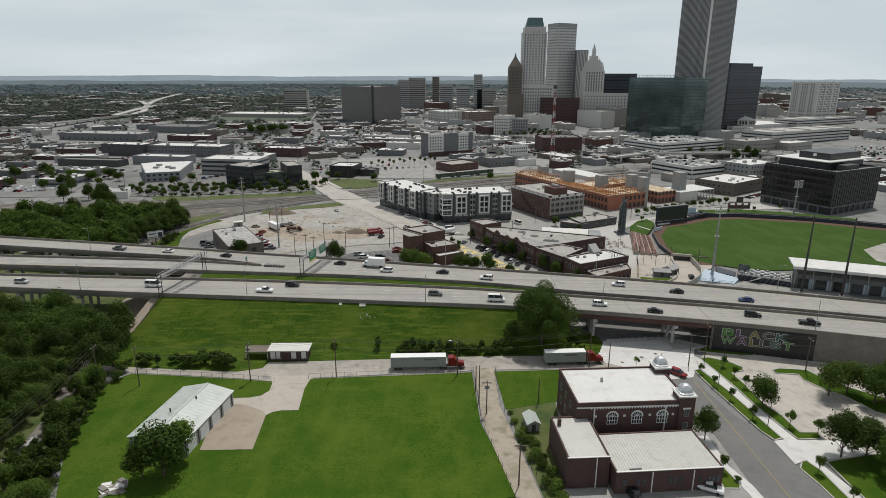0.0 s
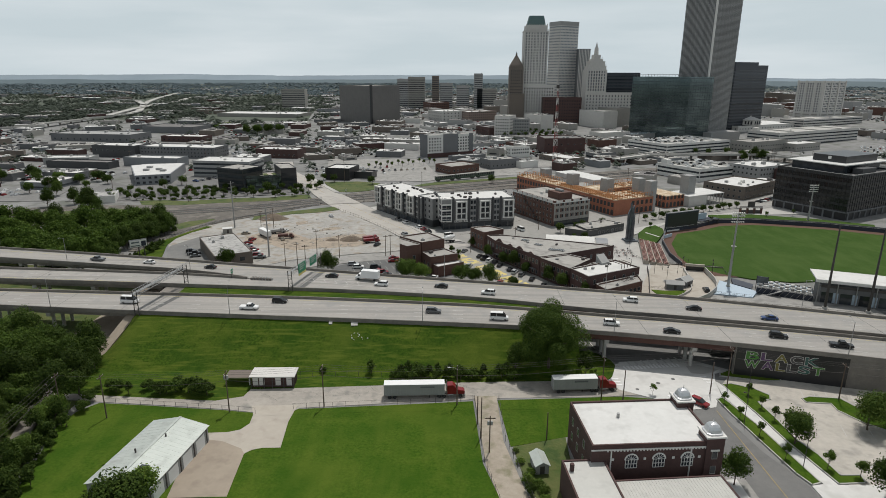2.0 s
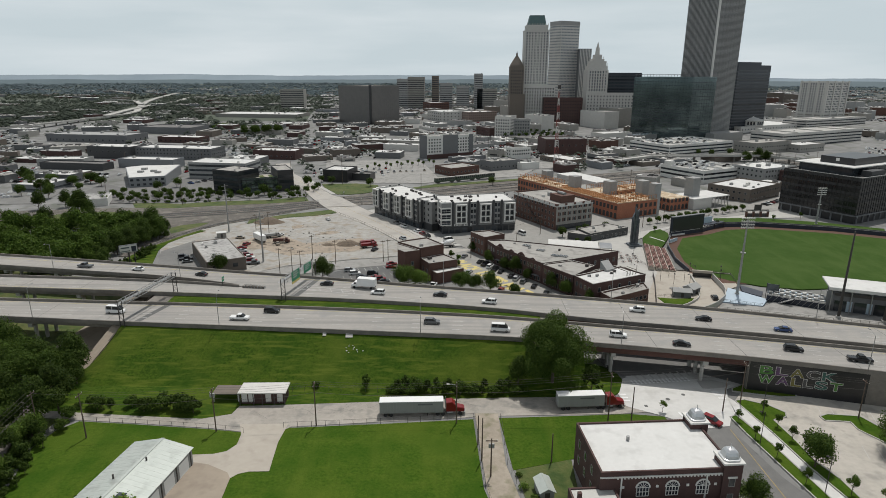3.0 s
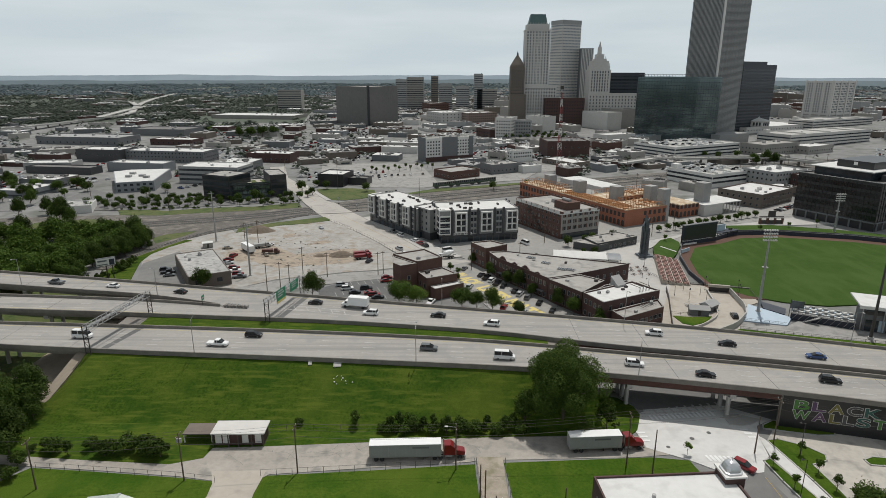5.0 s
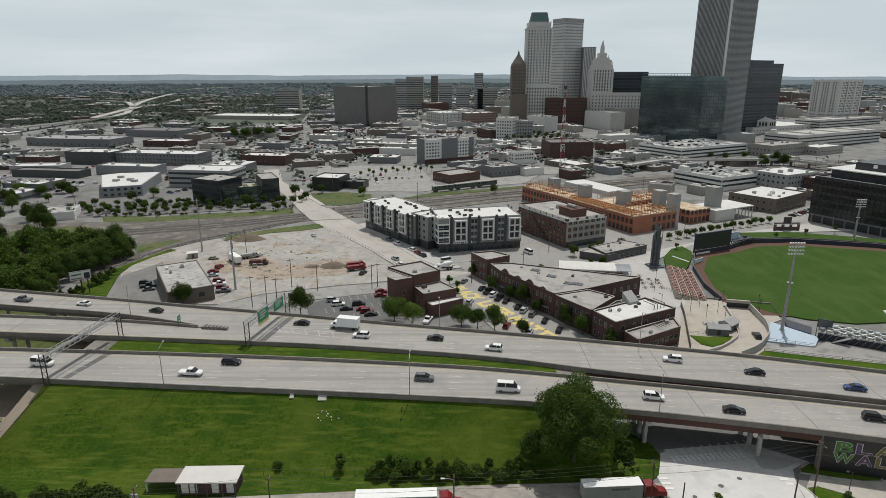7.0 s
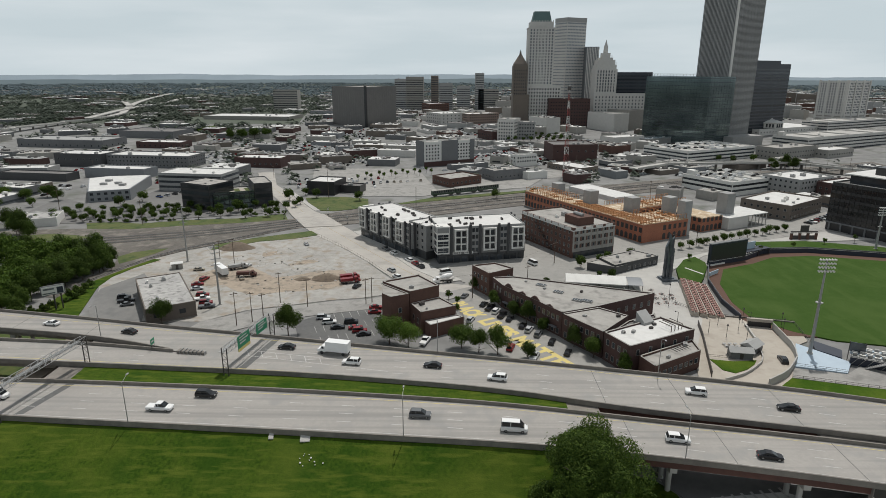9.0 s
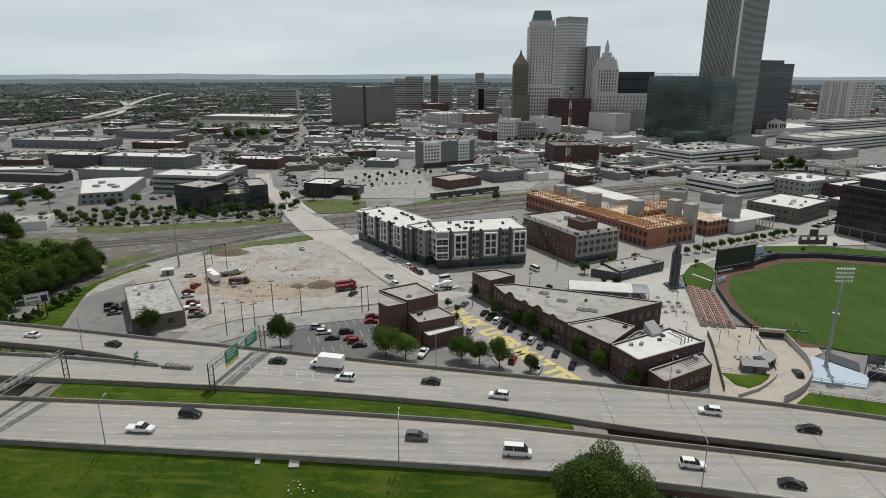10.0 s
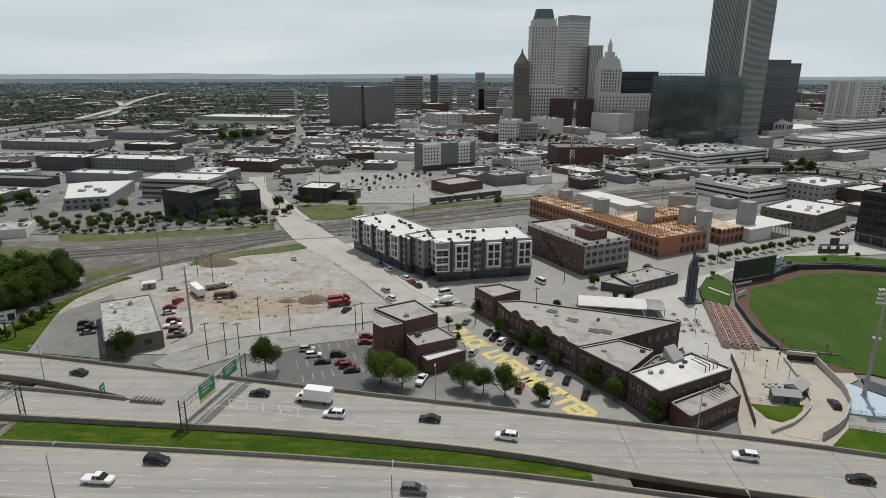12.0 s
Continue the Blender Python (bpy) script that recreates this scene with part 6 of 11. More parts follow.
plain("brick_building", "tan brick building with a wide white roof", 192.6, 412, 52, 29, 41, 9.0, M_TANBRK, M_WROOF, 2, 3.4, seed=16, z0=1.2, floor=4, nun=5)
plain("parking_garage", "white concrete parking garage with dark decks", 218, 637, 60.6, 54, 96, 11.9, M_STUCCO, M_CONC, 3, seed=17, z0=1.6, floor=3.3, band=True, nun=2)
plain("parking_garage", "long pale parking garage with a ramp roof", 191, 483, 60.6, 42, 50, 10, M_STUCCO, M_CONC, 2, seed=18, z0=3, floor=3.3, band=True, nun=0)
plain("office_building", "pale grey office with a white roof", 236, 482, 60.6, 28, 38, 12, M_MIDGREY, M_WROOF, 3, 3.4, seed=19, floor=3.7, nun=4)
plain("brick_building", "dark brown brick building with white roof", 262, 470, 60.6, 22, 34, 10, M_BRICKD, M_WROOF, 2, 4, seed=20, floor=3.7, nun=2)
plain("brick_building", "four-storey brown brick building with grey roof", 55, 337, 62, 40.5, 24.5, 14.4, M_BRICK, M_GROOF, 4, 3.0, W12, seed=21, z0=1.4, floor=3.3, nun=4)

# blocks beyond the railway: garages, halls and offices, each by its near corner
plain("parking_garage", "long pale concrete parking garage with open decks", 369, 711, 60.6, 40, 158, 17, M_LIME, M_CONC, 4, seed=51, z0=1.8, floor=3.6, band=True, nun=1)
plain("parking_garage", "far pale parking garage with open decks", 500, 899, 60.6, 36, 150, 19, M_LIME, M_CONC, 3, seed=52, z0=8.2, floor=3.6, band=True, nun=1)
plain("civic_hall", "long low white-roofed hall", 386, 850, 60.6, 60, 140, 13, M_LIME, M_WROOF, 1, 6, seed=53, z0=8.0, nun=4)
plain("stone_building", "grey stone building with stepped parapets", 315, 660, 60.6, 26, 60, 12, M_BEIGE, M_GROOF, 2, 4.0, seed=54, z0=2, floor=4.4, nun=3)
plain("stone_building", "low grey stone wing with a pale roof", 370, 676, 60.6, 22, 44, 8.5, M_BEIGE, M_WROOF, 1, 4.0, seed=55, z0=3, nun=2)
plain("tiled_building", "low building with a dull terracotta roof", 247.6, 598, 60.6, 16, 38, 4.6, M_TANBRK, M_TERRA, nun=0, seed=56)
plain("glass_hall", "low pale hall with a glazed roof", 219.7, 765, 60.6, 24, 66, 9.5, M_MIDGREY, M_GLASSP, nun=2, seed=57)
plain("pale_building", "windowless pale building with a white roof", 180, 756, 60.6, 22, 46, 12, M_LIME, M_WROOF, nun=2, seed=58)
plain("shop_building", "white shop building with green base and red sign band", 57, 610.7, 60.6, 9, 23, 11, M_STUCCO, M_GROOF, 2, 2.6, seed=59, z0=4.4, floor=3.2, nun=2)
plain("canopy_building", "long low building with a white roof", 0.4, 594.5, 60.6, 9, 37, 4.3, M_GREYPANEL, M_WROOF, nun=1, seed=60)
plain("grey_building", "grey workshop with a flat roof", 33, 539, 60.6, 18, 30, 8.4, M_GREYPANEL, M_GROOF, 1, 4.0, seed=61, z0=2.4, nun=6)
plain("white_building", "small white windowless building", 60, 546, 60.6, 10, 19, 6.2, M_STUCCO, M_WROOF, nun=1, seed=62)
plain("brick_block", "dark red-brown brick cube", 47, 800, 60.6, 32, 16, 14, M_BRICKD, M_DROOF, 2, 4, seed=63, z0=5, nun=2, faces="s")
plain("pale_building", "pale concrete building with deep openings", -16, 966, 60.6, 48, 40, 24, M_LIME, M_WROOF, 3, 6, seed=64, z0=11, floor=4.4, nun=3)
plain("brick_building", "pinkish beige brick building with rows of windows", 24, 967, 60.6, 30, 52, 23.5, M_PINKBR, M_WROOF, 4, 3.4, seed=65, z0=10, floor=3.6, nun=3)
plain("brick_building", "far red brick building with a pale roof", -43, 1214, 60.6, 30, 42, 26, M_BRICK, M_WROOF, 3, 4, seed=66, z0=13, floor=4, nun=2)
plain("warehouse", "wide flat warehouse with a grey roof", -378, 727, 8, 105, 40, 10, M_GREYPANEL, M_MIDGREY, 1, 8, seed=67, z0=3, nun=6)
plain("warehouse", "long low shop row with a white roof", -295, 729, 8, 52, 24, 8, M_BRICKD, M_WROOF, 1, 6, seed=68, z0=3, nun=4)
plain("warehouse", "long grey warehouse with a dark roof", -338, 809, 8, 72, 46, 12, M_GREYPANEL, M_DROOF, nun=3, seed=69)
plain("warehouse", "large pale store with a white roof", -250, 1010, 8, 140, 60, 16, M_BEIGE, M_WROOF, nun=5, seed=70)
pv = thing("pavilion", pose(412, 880, 13.0), "white octagonal pavilion with a hipped roof", "pavilion")
part("wall", tube((0, 0, 0), (0, 0, 7), 17, 17, 8), M_LIME, pv)
for k in range(8):
    for u in (-3.6, 0, 3.6):
        part("window", box(u - 1.1, -15.95, 1.2, u + 1.1, -15.65, 5.6, Matrix.Rotation(radians(22.5 + 45 * k), 4, "Z")), M_GLASSD, pv)
part("roof", tube((0, 0, 7), (0, 0, 11), 18.5, 4, 8), M_WROOF, pv)
part("lantern", tube((0, 0, 11), (0, 0, 12.6), 4, 3.4, 8), M_LIME, pv)
slab("ground_town_lot", [(59, 783), (128, 763), (160, 850), (72, 868)], 4.6, M_LOT, "large town car park with small trees", "car park", low=-0.4)
slab("ground_town_streets", [(2, 493), (56, 513), (73, 554), (160, 577), (182, 626), (150, 638), (84, 634), (24, 596), (2, 562)], 0.05, M_OLDASPH, "bleached asphalt streets and lots between town blocks", "street")
slab("ground_far_field", [(-359, 915), (-329, 938), (-302, 910), (-334, 874)], 8.4, M_SLOPE, "small bright green field among the far blocks", "grass", low=-0.4)


def bb_extras():
    th = [o for o in bpy.data.objects if o.get("label") == "four-storey brown brick building with grey roof"][0]
    w, d, h = 40.5, 24.5, 14.4
    part("penthouse", box(6, -6, h - 0.8, 16, 3, h + 3), M_BRICK, th)
    part("water_unit", tube((8, -2, h + 3.6), (14, -2, h + 3.6), 0.9, seg=10), M_STEEL, th)
    part("cornice", box(-w / 2 - 0.2, -d / 2 - 0.25, h - 1.6, w / 2 + 0.25, -d / 2, h - 1.2), M_STUCCO, th)
    part("cornice", box(w / 2, -d / 2, h - 1.6, w / 2 + 0.25, d / 2, h - 1.2), M_STUCCO, th)
    band = mesh_of(box(-2.1, -0.08, 0, 2.1, 0.02, 1.1), "sign_panel", M_STUCCO)
    for k in range(8):
        put("sign_panel", band, th, on_face(w, d, "s", -w / 2 + 2.6 + k * 4.9, h - 1.15))
    for k in range(4):
        put("sign_panel", band, th, on_face(w, d, "e", -d / 2 + 3.4 + k * 5.8, h - 1.15))
    for k in range(9):
        part("stair_flight", box(-0.9, -0.9, 0, 0.9, -0.05, 0.15, on_face(w, d, "s", -8 + k * 1.7, 11.0 - k * 1.25)), M_DSTEEL, th)
    # stone-faced end: bands and piers round the windows
    for r in range(5):
        za = 0.1 if r == 0 else 1.4 + (r - 1) * 3.3 + 1.95
        part("stone_band", box(-d / 2, -0.07, za if r else 3.05, d / 2, 0.0, 1.35 + r * 3.3 if 0 < r < 4 else (3.35 if r == 0 else h - 1.65), on_face(w, d, "e", 0, 0)), M_BEIGE, th)
    ne = int((d - 1.2) / 3.0)
    for k in range(ne + 1):
        part("pier", box(-0.5, -0.09, 3.1, 0.5, 0.0, h - 1.7, on_face(w, d, "e", max(-d / 2 + 0.5, min(d / 2 - 0.5, -d / 2 + k * d / ne)), 0)), M_BEIGE, th)
    part("shop_front", box(-d / 2 + 0.6, -0.1, 0.3, d / 2 - 0.6, 0.02, 3.0, on_face(w, d, "e", 0, 0)), M_GLASSD, th)


bb_extras()


def construction():
    """Half-built block: orange walls, timber frame on top, grey stair cores; wings round an open court."""
    w, d, h = 100, 30, 9.4
    th = tall("construction_site", "unfinished orange block with timber framing and grey cores", 94.4, 363, 61.6, w, d, 0.3, M_CONC, M_CONC, "building")
    claim(120, 420, 45)
    # Flat black panels stand in for the unlit rooms behind the openings.
    op = pane_mesh("opening", 1.9, 2.5, material=M_BLACK)
    ab = bmesh.new()
    rim = [(-1.05, 0.0), (1.05, 0.0)] + [(1.05 * math.cos(math.pi * k / 8), 2.1 + 1.05 * math.sin(math.pi * k / 8)) for k in range(9)]
    f0, f1 = [ab.verts.new((x, -0.07, z)) for x, z in rim], [ab.verts.new((x, 0.05, z)) for x, z in rim]
    ab.faces.new(f0)
    for k in range(len(rim)):
        j = (k + 1) % len(rim)
        ab.faces.new((f0[k], f1[k], f1[j], f0[j]))
    bmesh.ops.recalc_face_normals(ab, faces=ab.faces)
    arch = mesh_of(ab, "arched_opening", M_BLACK)
    stud = mesh_of(box(-0.08, -0.08, 0, 0.08, 0.08, 2.5), "stud", M_LUMBER)

    def wing(x0, y0, x1, y1, hh, deck, faces=""):
        part("wing", box(x0, y0, 0.3, x1, y1, hh), M_ORANGE, th, "orange sheathed wing")
        part("floor_deck", box(x0 - 0.1, y0 - 0.1, hh, x1 + 0.1, y1 + 0.1, hh + 0.25), deck, th)
        m = Matrix.Translation(((x0 + x1) / 2, (y0 + y1) / 2, 0))
        for f in faces:
            fw = face_width(x1 - x0, y1 - y0, f)
            n = int(fw / 3.1)
            for k in range(n):
                for z in (0.7, 5.4):
                    put("opening" if z > 1 else "arched_opening", op if z > 1 else arch, th, m @ on_face(x1 - x0, y1 - y0, f, -fw / 2 + (k + 0.5) * fw / n, z))

    def frame_wall(x0, y0, x1, y1, z, step=1.9):
        ln = math.hypot(x1 - x0, y1 - y0)
        n = max(2, int(ln / step))
        for k in range(n + 1):
            put("stud", stud, th, pose(x0 + (x1 - x0) * k / n, y0 + (y1 - y0) * k / n, z))
        a = math.degrees(math.atan2(y1 - y0, x1 - x0))
        for zz in (0.02, 2.42):
            part("plate", box(0, -0.1, zz, ln, 0.1, zz + 0.12, pose(x0, y0, z, 0, 0, a)), M_LUMBER, th)

    # long street wing, corner wing, two rear wings
    wing(-w / 2, -d / 2, w / 2, -d / 2 + 13, h, M_PLY, "s")
    wing(w / 2 - 20, -d / 2 + 13, w / 2, d / 2 + 1, h - 0.05, M_PLY, "e")
    wing(6, -d / 2 + 13, 20, d / 2 + 34, h - 0.1, M_PLY, "e")
    wing(20, d / 2 + 14, w / 2 - 2, d / 2 + 30, h - 2.0, M_PLY, "es")
    z = h + 0.25
    frame_wall(-w / 2 + 0.3, -d / 2 + 0.3, w / 2 - 0.3, -d / 2 + 0.3, z)
    frame_wall(-w / 2 + 0.3, -d / 2 + 6, -14, -d / 2 + 6, z)
    frame_wall(-w / 2 + 0.3, -d / 2 + 12.6, -14, -d / 2 + 12.6, z)
    frame_wall(w / 2 - 0.3, -d / 2 + 0.3, w / 2 - 0.3, d / 2, z)
    frame_wall(w / 2 - 19.6, -d / 2 + 13, w / 2 - 19.6, d / 2, z)
    frame_wall(19.6, -d / 2 + 14, 19.6, d / 2 + 33, z)
    frame_wall(6.4, -d / 2 + 14, 6.4, d / 2 + 33, z)
    for k in range(5):
        x = -w / 2 + 5 + k * 7
        frame_wall(x, -d / 2 + 0.5, x, -d / 2 + 12.4, z, 2.0)
    for k in range(4):
        frame_wall(w / 2 - 19, -d / 2 + 6 + k * 6, w / 2 - 0.6, -d / 2 + 6 + k * 6, z, 2.0)
    for k in range(5):
        frame_wall(6.6, d / 2 + k * 7, 19.4, d / 2 + k * 7, z, 2.0)
    # joists and loose boards on the decks
    joist = mesh_of(box(-0.1, -5.5, 0, 0.1, 5.5, 0.3), "joist", M_LUMBER)
    for k in range(40):
        put("joist", joist, th, pose(-6 + k * 1.3, -d / 2 + 6.5, h + 0.26))
    rl_ = random.Random(31)
    stackm = [mesh_of(box(-a / 2, -b / 2, 0, a / 2, b / 2, c), "lumber_stack", mt) for a, b, c, mt in ((3.6, 1.2, 0.7, M_LUMBER), (2.4, 1.2, 0.5, M_PLY), (4.8, 0.5, 0.3, M_LUMBER))]
    for k in range(44):
        zone = k % 3
        lx, ly = ((rl_.uniform(-w / 2 + 2, w / 2 - 2), rl_.uniform(-d / 2 + 1, -d / 2 + 12)), (rl_.uniform(w / 2 - 19, w / 2 - 1), rl_.uniform(-d / 2 + 13, d / 2)), (rl_.uniform(7, 19), rl_.uniform(d / 2, d / 2 + 32)))[zone]
        put("lumber_stack", rl_.choice(stackm), th, pose(lx, ly, h + 0.27, 0, 0, rl_.choice((0, 90)) + rl_.uniform(-15, 15)))
    inv = th.matrix_world.inverted()
    for x, y, s, hh in ((79.8, 414.6, 6, 17), (97.8, 395.8, 6, 17), (115.9, 390.3, 5.5, 18.4), (120.4, 380.4, 5.0, 18.4), (151.5, 403.2, 6.5, 18.2), (67.6, 452.0, 6, 14.5)):
        p = inv @ Vector((x, y, 0))
        part("stair_core", box(p.x - s / 2, p.y - s / 2, 0.3, p.x + s / 2, p.y + s / 2, hh), M_MIDGREY, th, "grey block stair core")
    part("white_roof", box(-w / 2 + 8, d / 2 - 2, 8.6, 0, d / 2 + 14, 11.6), M_WROOF, th, "long white roofed hall")
    part("podium", box(w / 2 - 16, d / 2 + 30, 0.3, w / 2 + 2, d / 2 + 46, 6.4), M_LIME, th)
    part("podium_deck", box(w / 2 - 16.1, d / 2 + 29.9, 6.4, w / 2 + 2.1, d / 2 + 62, 6.9), M_WROOF, th)
    for k in range(6):
        part("podium_column", tube((w / 2 + 1.4, d / 2 + 47 + k * 3, 0.1), (w / 2 + 1.4, d / 2 + 47 + k * 3, 6.4), 0.25), M_CONC, th)


construction()


def black_office():
    w, d, h = 44.6, 48, 26
    th = tall("glass_office", "black glass office block with a white roof canopy", 224.5, 356, 60.9, w, d, h, M_BLACK, M_DROOF)
    for f in "se":
        fw = face_width(w, d, f)
        pane = mesh_of(box(-1.1, -0.08, 0, 1.1, 0.05, 2.5), "pane", M_GLASSK)
        n = int(fw / 2.4)
        for r in range(5):
            for k in range(n):
                put("pane", pane, th, on_face(w, d, f, -fw / 2 + (k + 0.5) * fw / n, 5.6 + r * 4.0))
        fin = mesh_of(box(-0.07, -0.25, 4.9, 0.07, 0, h - 0.6), "mullion", M_BLACK)
        for k in range(n + 1):
            put("mullion", fin, th, on_face(w, d, f, -fw / 2 + k * fw / n, 0))
        for k in range(int(fw / 6)):
            part("column", box(-0.4, -0.5, 0, 0.4, 0.3, 4.4, on_face(w, d, f, -fw / 2 + 2 + k * 6, 0)), M_GREYPANEL, th)
        part("street_band", box(-fw / 2, -0.6, 4.2, fw / 2, 0.0, 4.9, on_face(w, d, f, 0, 0)), M_GREYPANEL, th)
        part("coping", box(-fw / 2, -0.25, h - 0.1, fw / 2, 0.3, h + 0.2, on_face(w, d, f, 0, 0)), M_MIDGREY, th, "pale metal coping")
    part("upper_storey", box(-w / 2 + 5, -d / 2 + 6, h - 0.8, w / 2 - 9, d / 2 - 4, h + 4), M_GLASSD, th)
    part("roof_canopy", box(-w / 2 + 3, -d / 2 + 4, h + 4, w / 2 - 7, d / 2 + 4, h + 4.5), M_WROOF, th, "thin white roof canopy")
    part("penthouse", box(-w / 2 + 13, -d / 2 + 13, h + 4.5, w / 2 - 12, d / 2 - 2, h + 8.4), M_BLACK, th)
    part("roof_sign", box(-w / 2 + 22, -d / 2 + 12.9, h + 6, -w / 2 + 24, -d / 2 + 13, h + 7.8), M_STUCCO, th, "small white roof sign")
    part("terrace_shelter", box(w / 2 - 7, -d / 2 + 12, h - 0.8, w / 2 - 1.5, -d / 2 + 26, h + 2.6), M_CHAR, th)


black_office()


def offices_left():
    th = thing("office_building", pose(0, 0, 0), "pale office building with a white roof and angled wing", "building")
    pts = [(-262, 503), (-233.5, 452.5), (-211, 462), (-224, 518), (-252, 512)]
    part("wall", prism(pts, 0, 7.4), M_FARPANEL, th)
    part("roof", prism([(-261, 502.3), (-233.2, 453.3), (-212, 462.4), (-224.6, 517), (-252, 511.3)], 7.4, 7.55), M_WROOF, th)
    for a, b in zip(pts, pts[1:3]):
        a, b = Vector((*a, 0)), Vector((*b, 0))
        n = int((b - a).length / 4)
        for k in range(n):
            for z in (1.2, 4.6):
                p = a + (b - a) * ((k + 0.5) / n)
                put("window", W20, th, Matrix.Translation((p.x, p.y, z)) @ Matrix.Rotation(math.atan2(b.y - a.y, b.x - a.x), 4, "Z"))
    for k, (x, y) in enumerate(((-240, 490), (-228, 480), (-236, 476), (-222, 474))):
        part("rooftop_unit", box(x - 2, y - 1.4, 7.5, x + 2, y + 1.4, 9.0), M_MIDGREY, th)
    claim(-236, 484, 38)
    th, w, d, h = block("glass_office", "black glass office block with a pale roof edge", "building", -145.7, 430, -25, 23.5, 20, 16, M_BLACK, M_GROOF, seed=31, nunits=2)
    bands(th, w, d, "se", 4, 2, 3.6, 2.2, M_GLASSD)
    th, w, d, h = block("glass_office", "black glass office wing with a planted roof", "building", -144.2, 432, 26, 24, 24, 9.6, M_BLACK, M_GROOF, cu=-1, seed=32, nunits=0)
    fw = w / 8
    pane = mesh_of(box(-fw / 2 + 0.12, -0.1, 0, fw / 2 - 0.12, 0.05, 2.6), "pane", M_GLASSG)
    for r in range(3):
        for k in range(8):
            put("pane", pane, th, on_face(w, d, "s", -w / 2 + (k + 0.5) * fw, 0.5 + r * 3.0))
    part("planted_bed", box(-w / 2 + 1.5, -d / 2 + 2, 9.1, w / 2 - 1, d / 2 - 6, 9.35), M_WEEDS, th, "planted roof of low weeds")
    for k in range(3):
        part("roof_path", box(-w / 2 + 4 + k * 6.5, -d / 2 + 2.2, 9.36, -w / 2 + 7 + k * 6.5, d / 2 - 6.2, 9.42), M_TANCONC, th)
    part("roof_rail", box(-w / 2, -d / 2 + 0.5, 9.6, w / 2, -d / 2 + 0.6, 10.7), M_GLASSG, th)
    th, w, d, h = block("glass_office", "tall black glass stair block", "building", -122.4, 442.6, 26, 11, 26, 15, M_BLACK, M_GROOF, cu=-1)
    bands(th, w, d, "se", 3, 2, 3.8, 2.2, M_GLASSD)
    th, w, d, h = block("office_building", "white-roofed pale office with window bands", "building", -160, 488, -8, 48, 26, 13, M_MIDGREY, M_WROOF, seed=33, nunits=3)
    bands(th, w, d, "se", 3, 2.4, 3.6, 1.6, M_GLASSD)
    claim(-150, 460, 46)
    plain("office_building", "dark grey three-storey building with a plain wall", -309.6, 602.4, 8, 46, 26, 11.7, M_CHAR, M_WROOF, 1, 6, seed=34, nun=4, z0=6.0, faces="s")
    plain("office_building", "long grey three-storey building with pale roof", -230, 598, 8, 79, 28, 10.7, M_GREYPANEL, M_WROOF, 3, 3.4, seed=35, nun=6, z0=1.2, floor=3.3)
    plain("brick_shop", "dark brick shop with a pale roof", -150.5, 602, 8, 43, 22, 8.8, M_BRICKD, M_WROOF, 1, 5, seed=39, nun=5, z0=2.6, faces="s")
    plain("grey_hall", "plain pale grey hall with a white roof", -241.7, 542.5, 8, 52, 18, 7.9, M_FARPANEL, M_WROOF, nun=2, seed=38)
    plain("freight_shed", "long dark freight shed with open front and low roof", -296, 530, 8, 60, 14, 6, M_CHAR, M_DROOF, nun=0, seed=36)
    plain("warehouse", "pale warehouse with white roof", -330, 560, -6, 40, 20, 6, M_MIDGREY, M_WROOF, nun=2, seed=37)


offices_left()


def radio_mast():
    th = thing("radio_mast", pose(91.5, 562, 0), "slender red and white lattice radio mast", "mast")
    M_R = mat("mast_red", (0.26, 0.05, 0.045), None, 1.0, 0.5)
    for k in range(12):
        z0, z1 = k * 6, k * 6 + 6
        r0, r1 = 2.6 - 2.1 * (z0 / 72), 2.6 - 2.1 * (z1 / 72)
        bm = bmesh.new()
        for i in range(3):
            a, b = 2 * math.pi * i / 3, 2 * math.pi * (i + 1) / 3
            p = lambda r, t, z: (r * math.cos(t), r * math.sin(t), z)
            bm_tube(bm, p(r0, a, z0), p(r1, a, z1), 0.13, seg=5)
            bm_tube(bm, p(r0, a, z0), p(r1, b, z1), 0.09, seg=4)
            bm_tube(bm, p(r0, b, z0), p(r1, a, z1), 0.09, seg=4)
            bm_tube(bm, p(r1, a, z1), p(r1, b, z1), 0.09, seg=4)
        part("lattice_section", bm, M_STUCCO if k % 2 else M_R, th)
    part("aerial_ring", tube((0, 0, 68), (0, 0, 71), 1.4, seg=10), M_DSTEEL, th)


radio_mast()


# low grey-roofed building and gravel yard beside the railway
rb = thing("low_building", pose(-228, 398.5, 0, 0, 0, 22), "low building with a mottled grey roof beside the railway", "building")
shell(rb, 18, 20, 4.8, M_STUCCO, M_SROOF, 0.4)
units(rb, 18, 20, 4.4, 3, 77, 1.6)
claim(-228, 398, 14)
yh = thing("yard_hut", pose(-117.2, 319, 0.1, 0, 0, 25), "small pale hut with a flat roof at the lot edge", "hut")
part("wall", box(-2.2, -1.5, 0, 2.2, 1.5, 2.5), M_BEIGE, yh)
part("roof", box(-2.5, -1.8, 2.5, 2.5, 1.8, 2.65), M_WROOF, yh)
part("door", box(-0.5, -1.55, 0, 0.5, -1.5, 2.05), M_DSTEEL, yh)


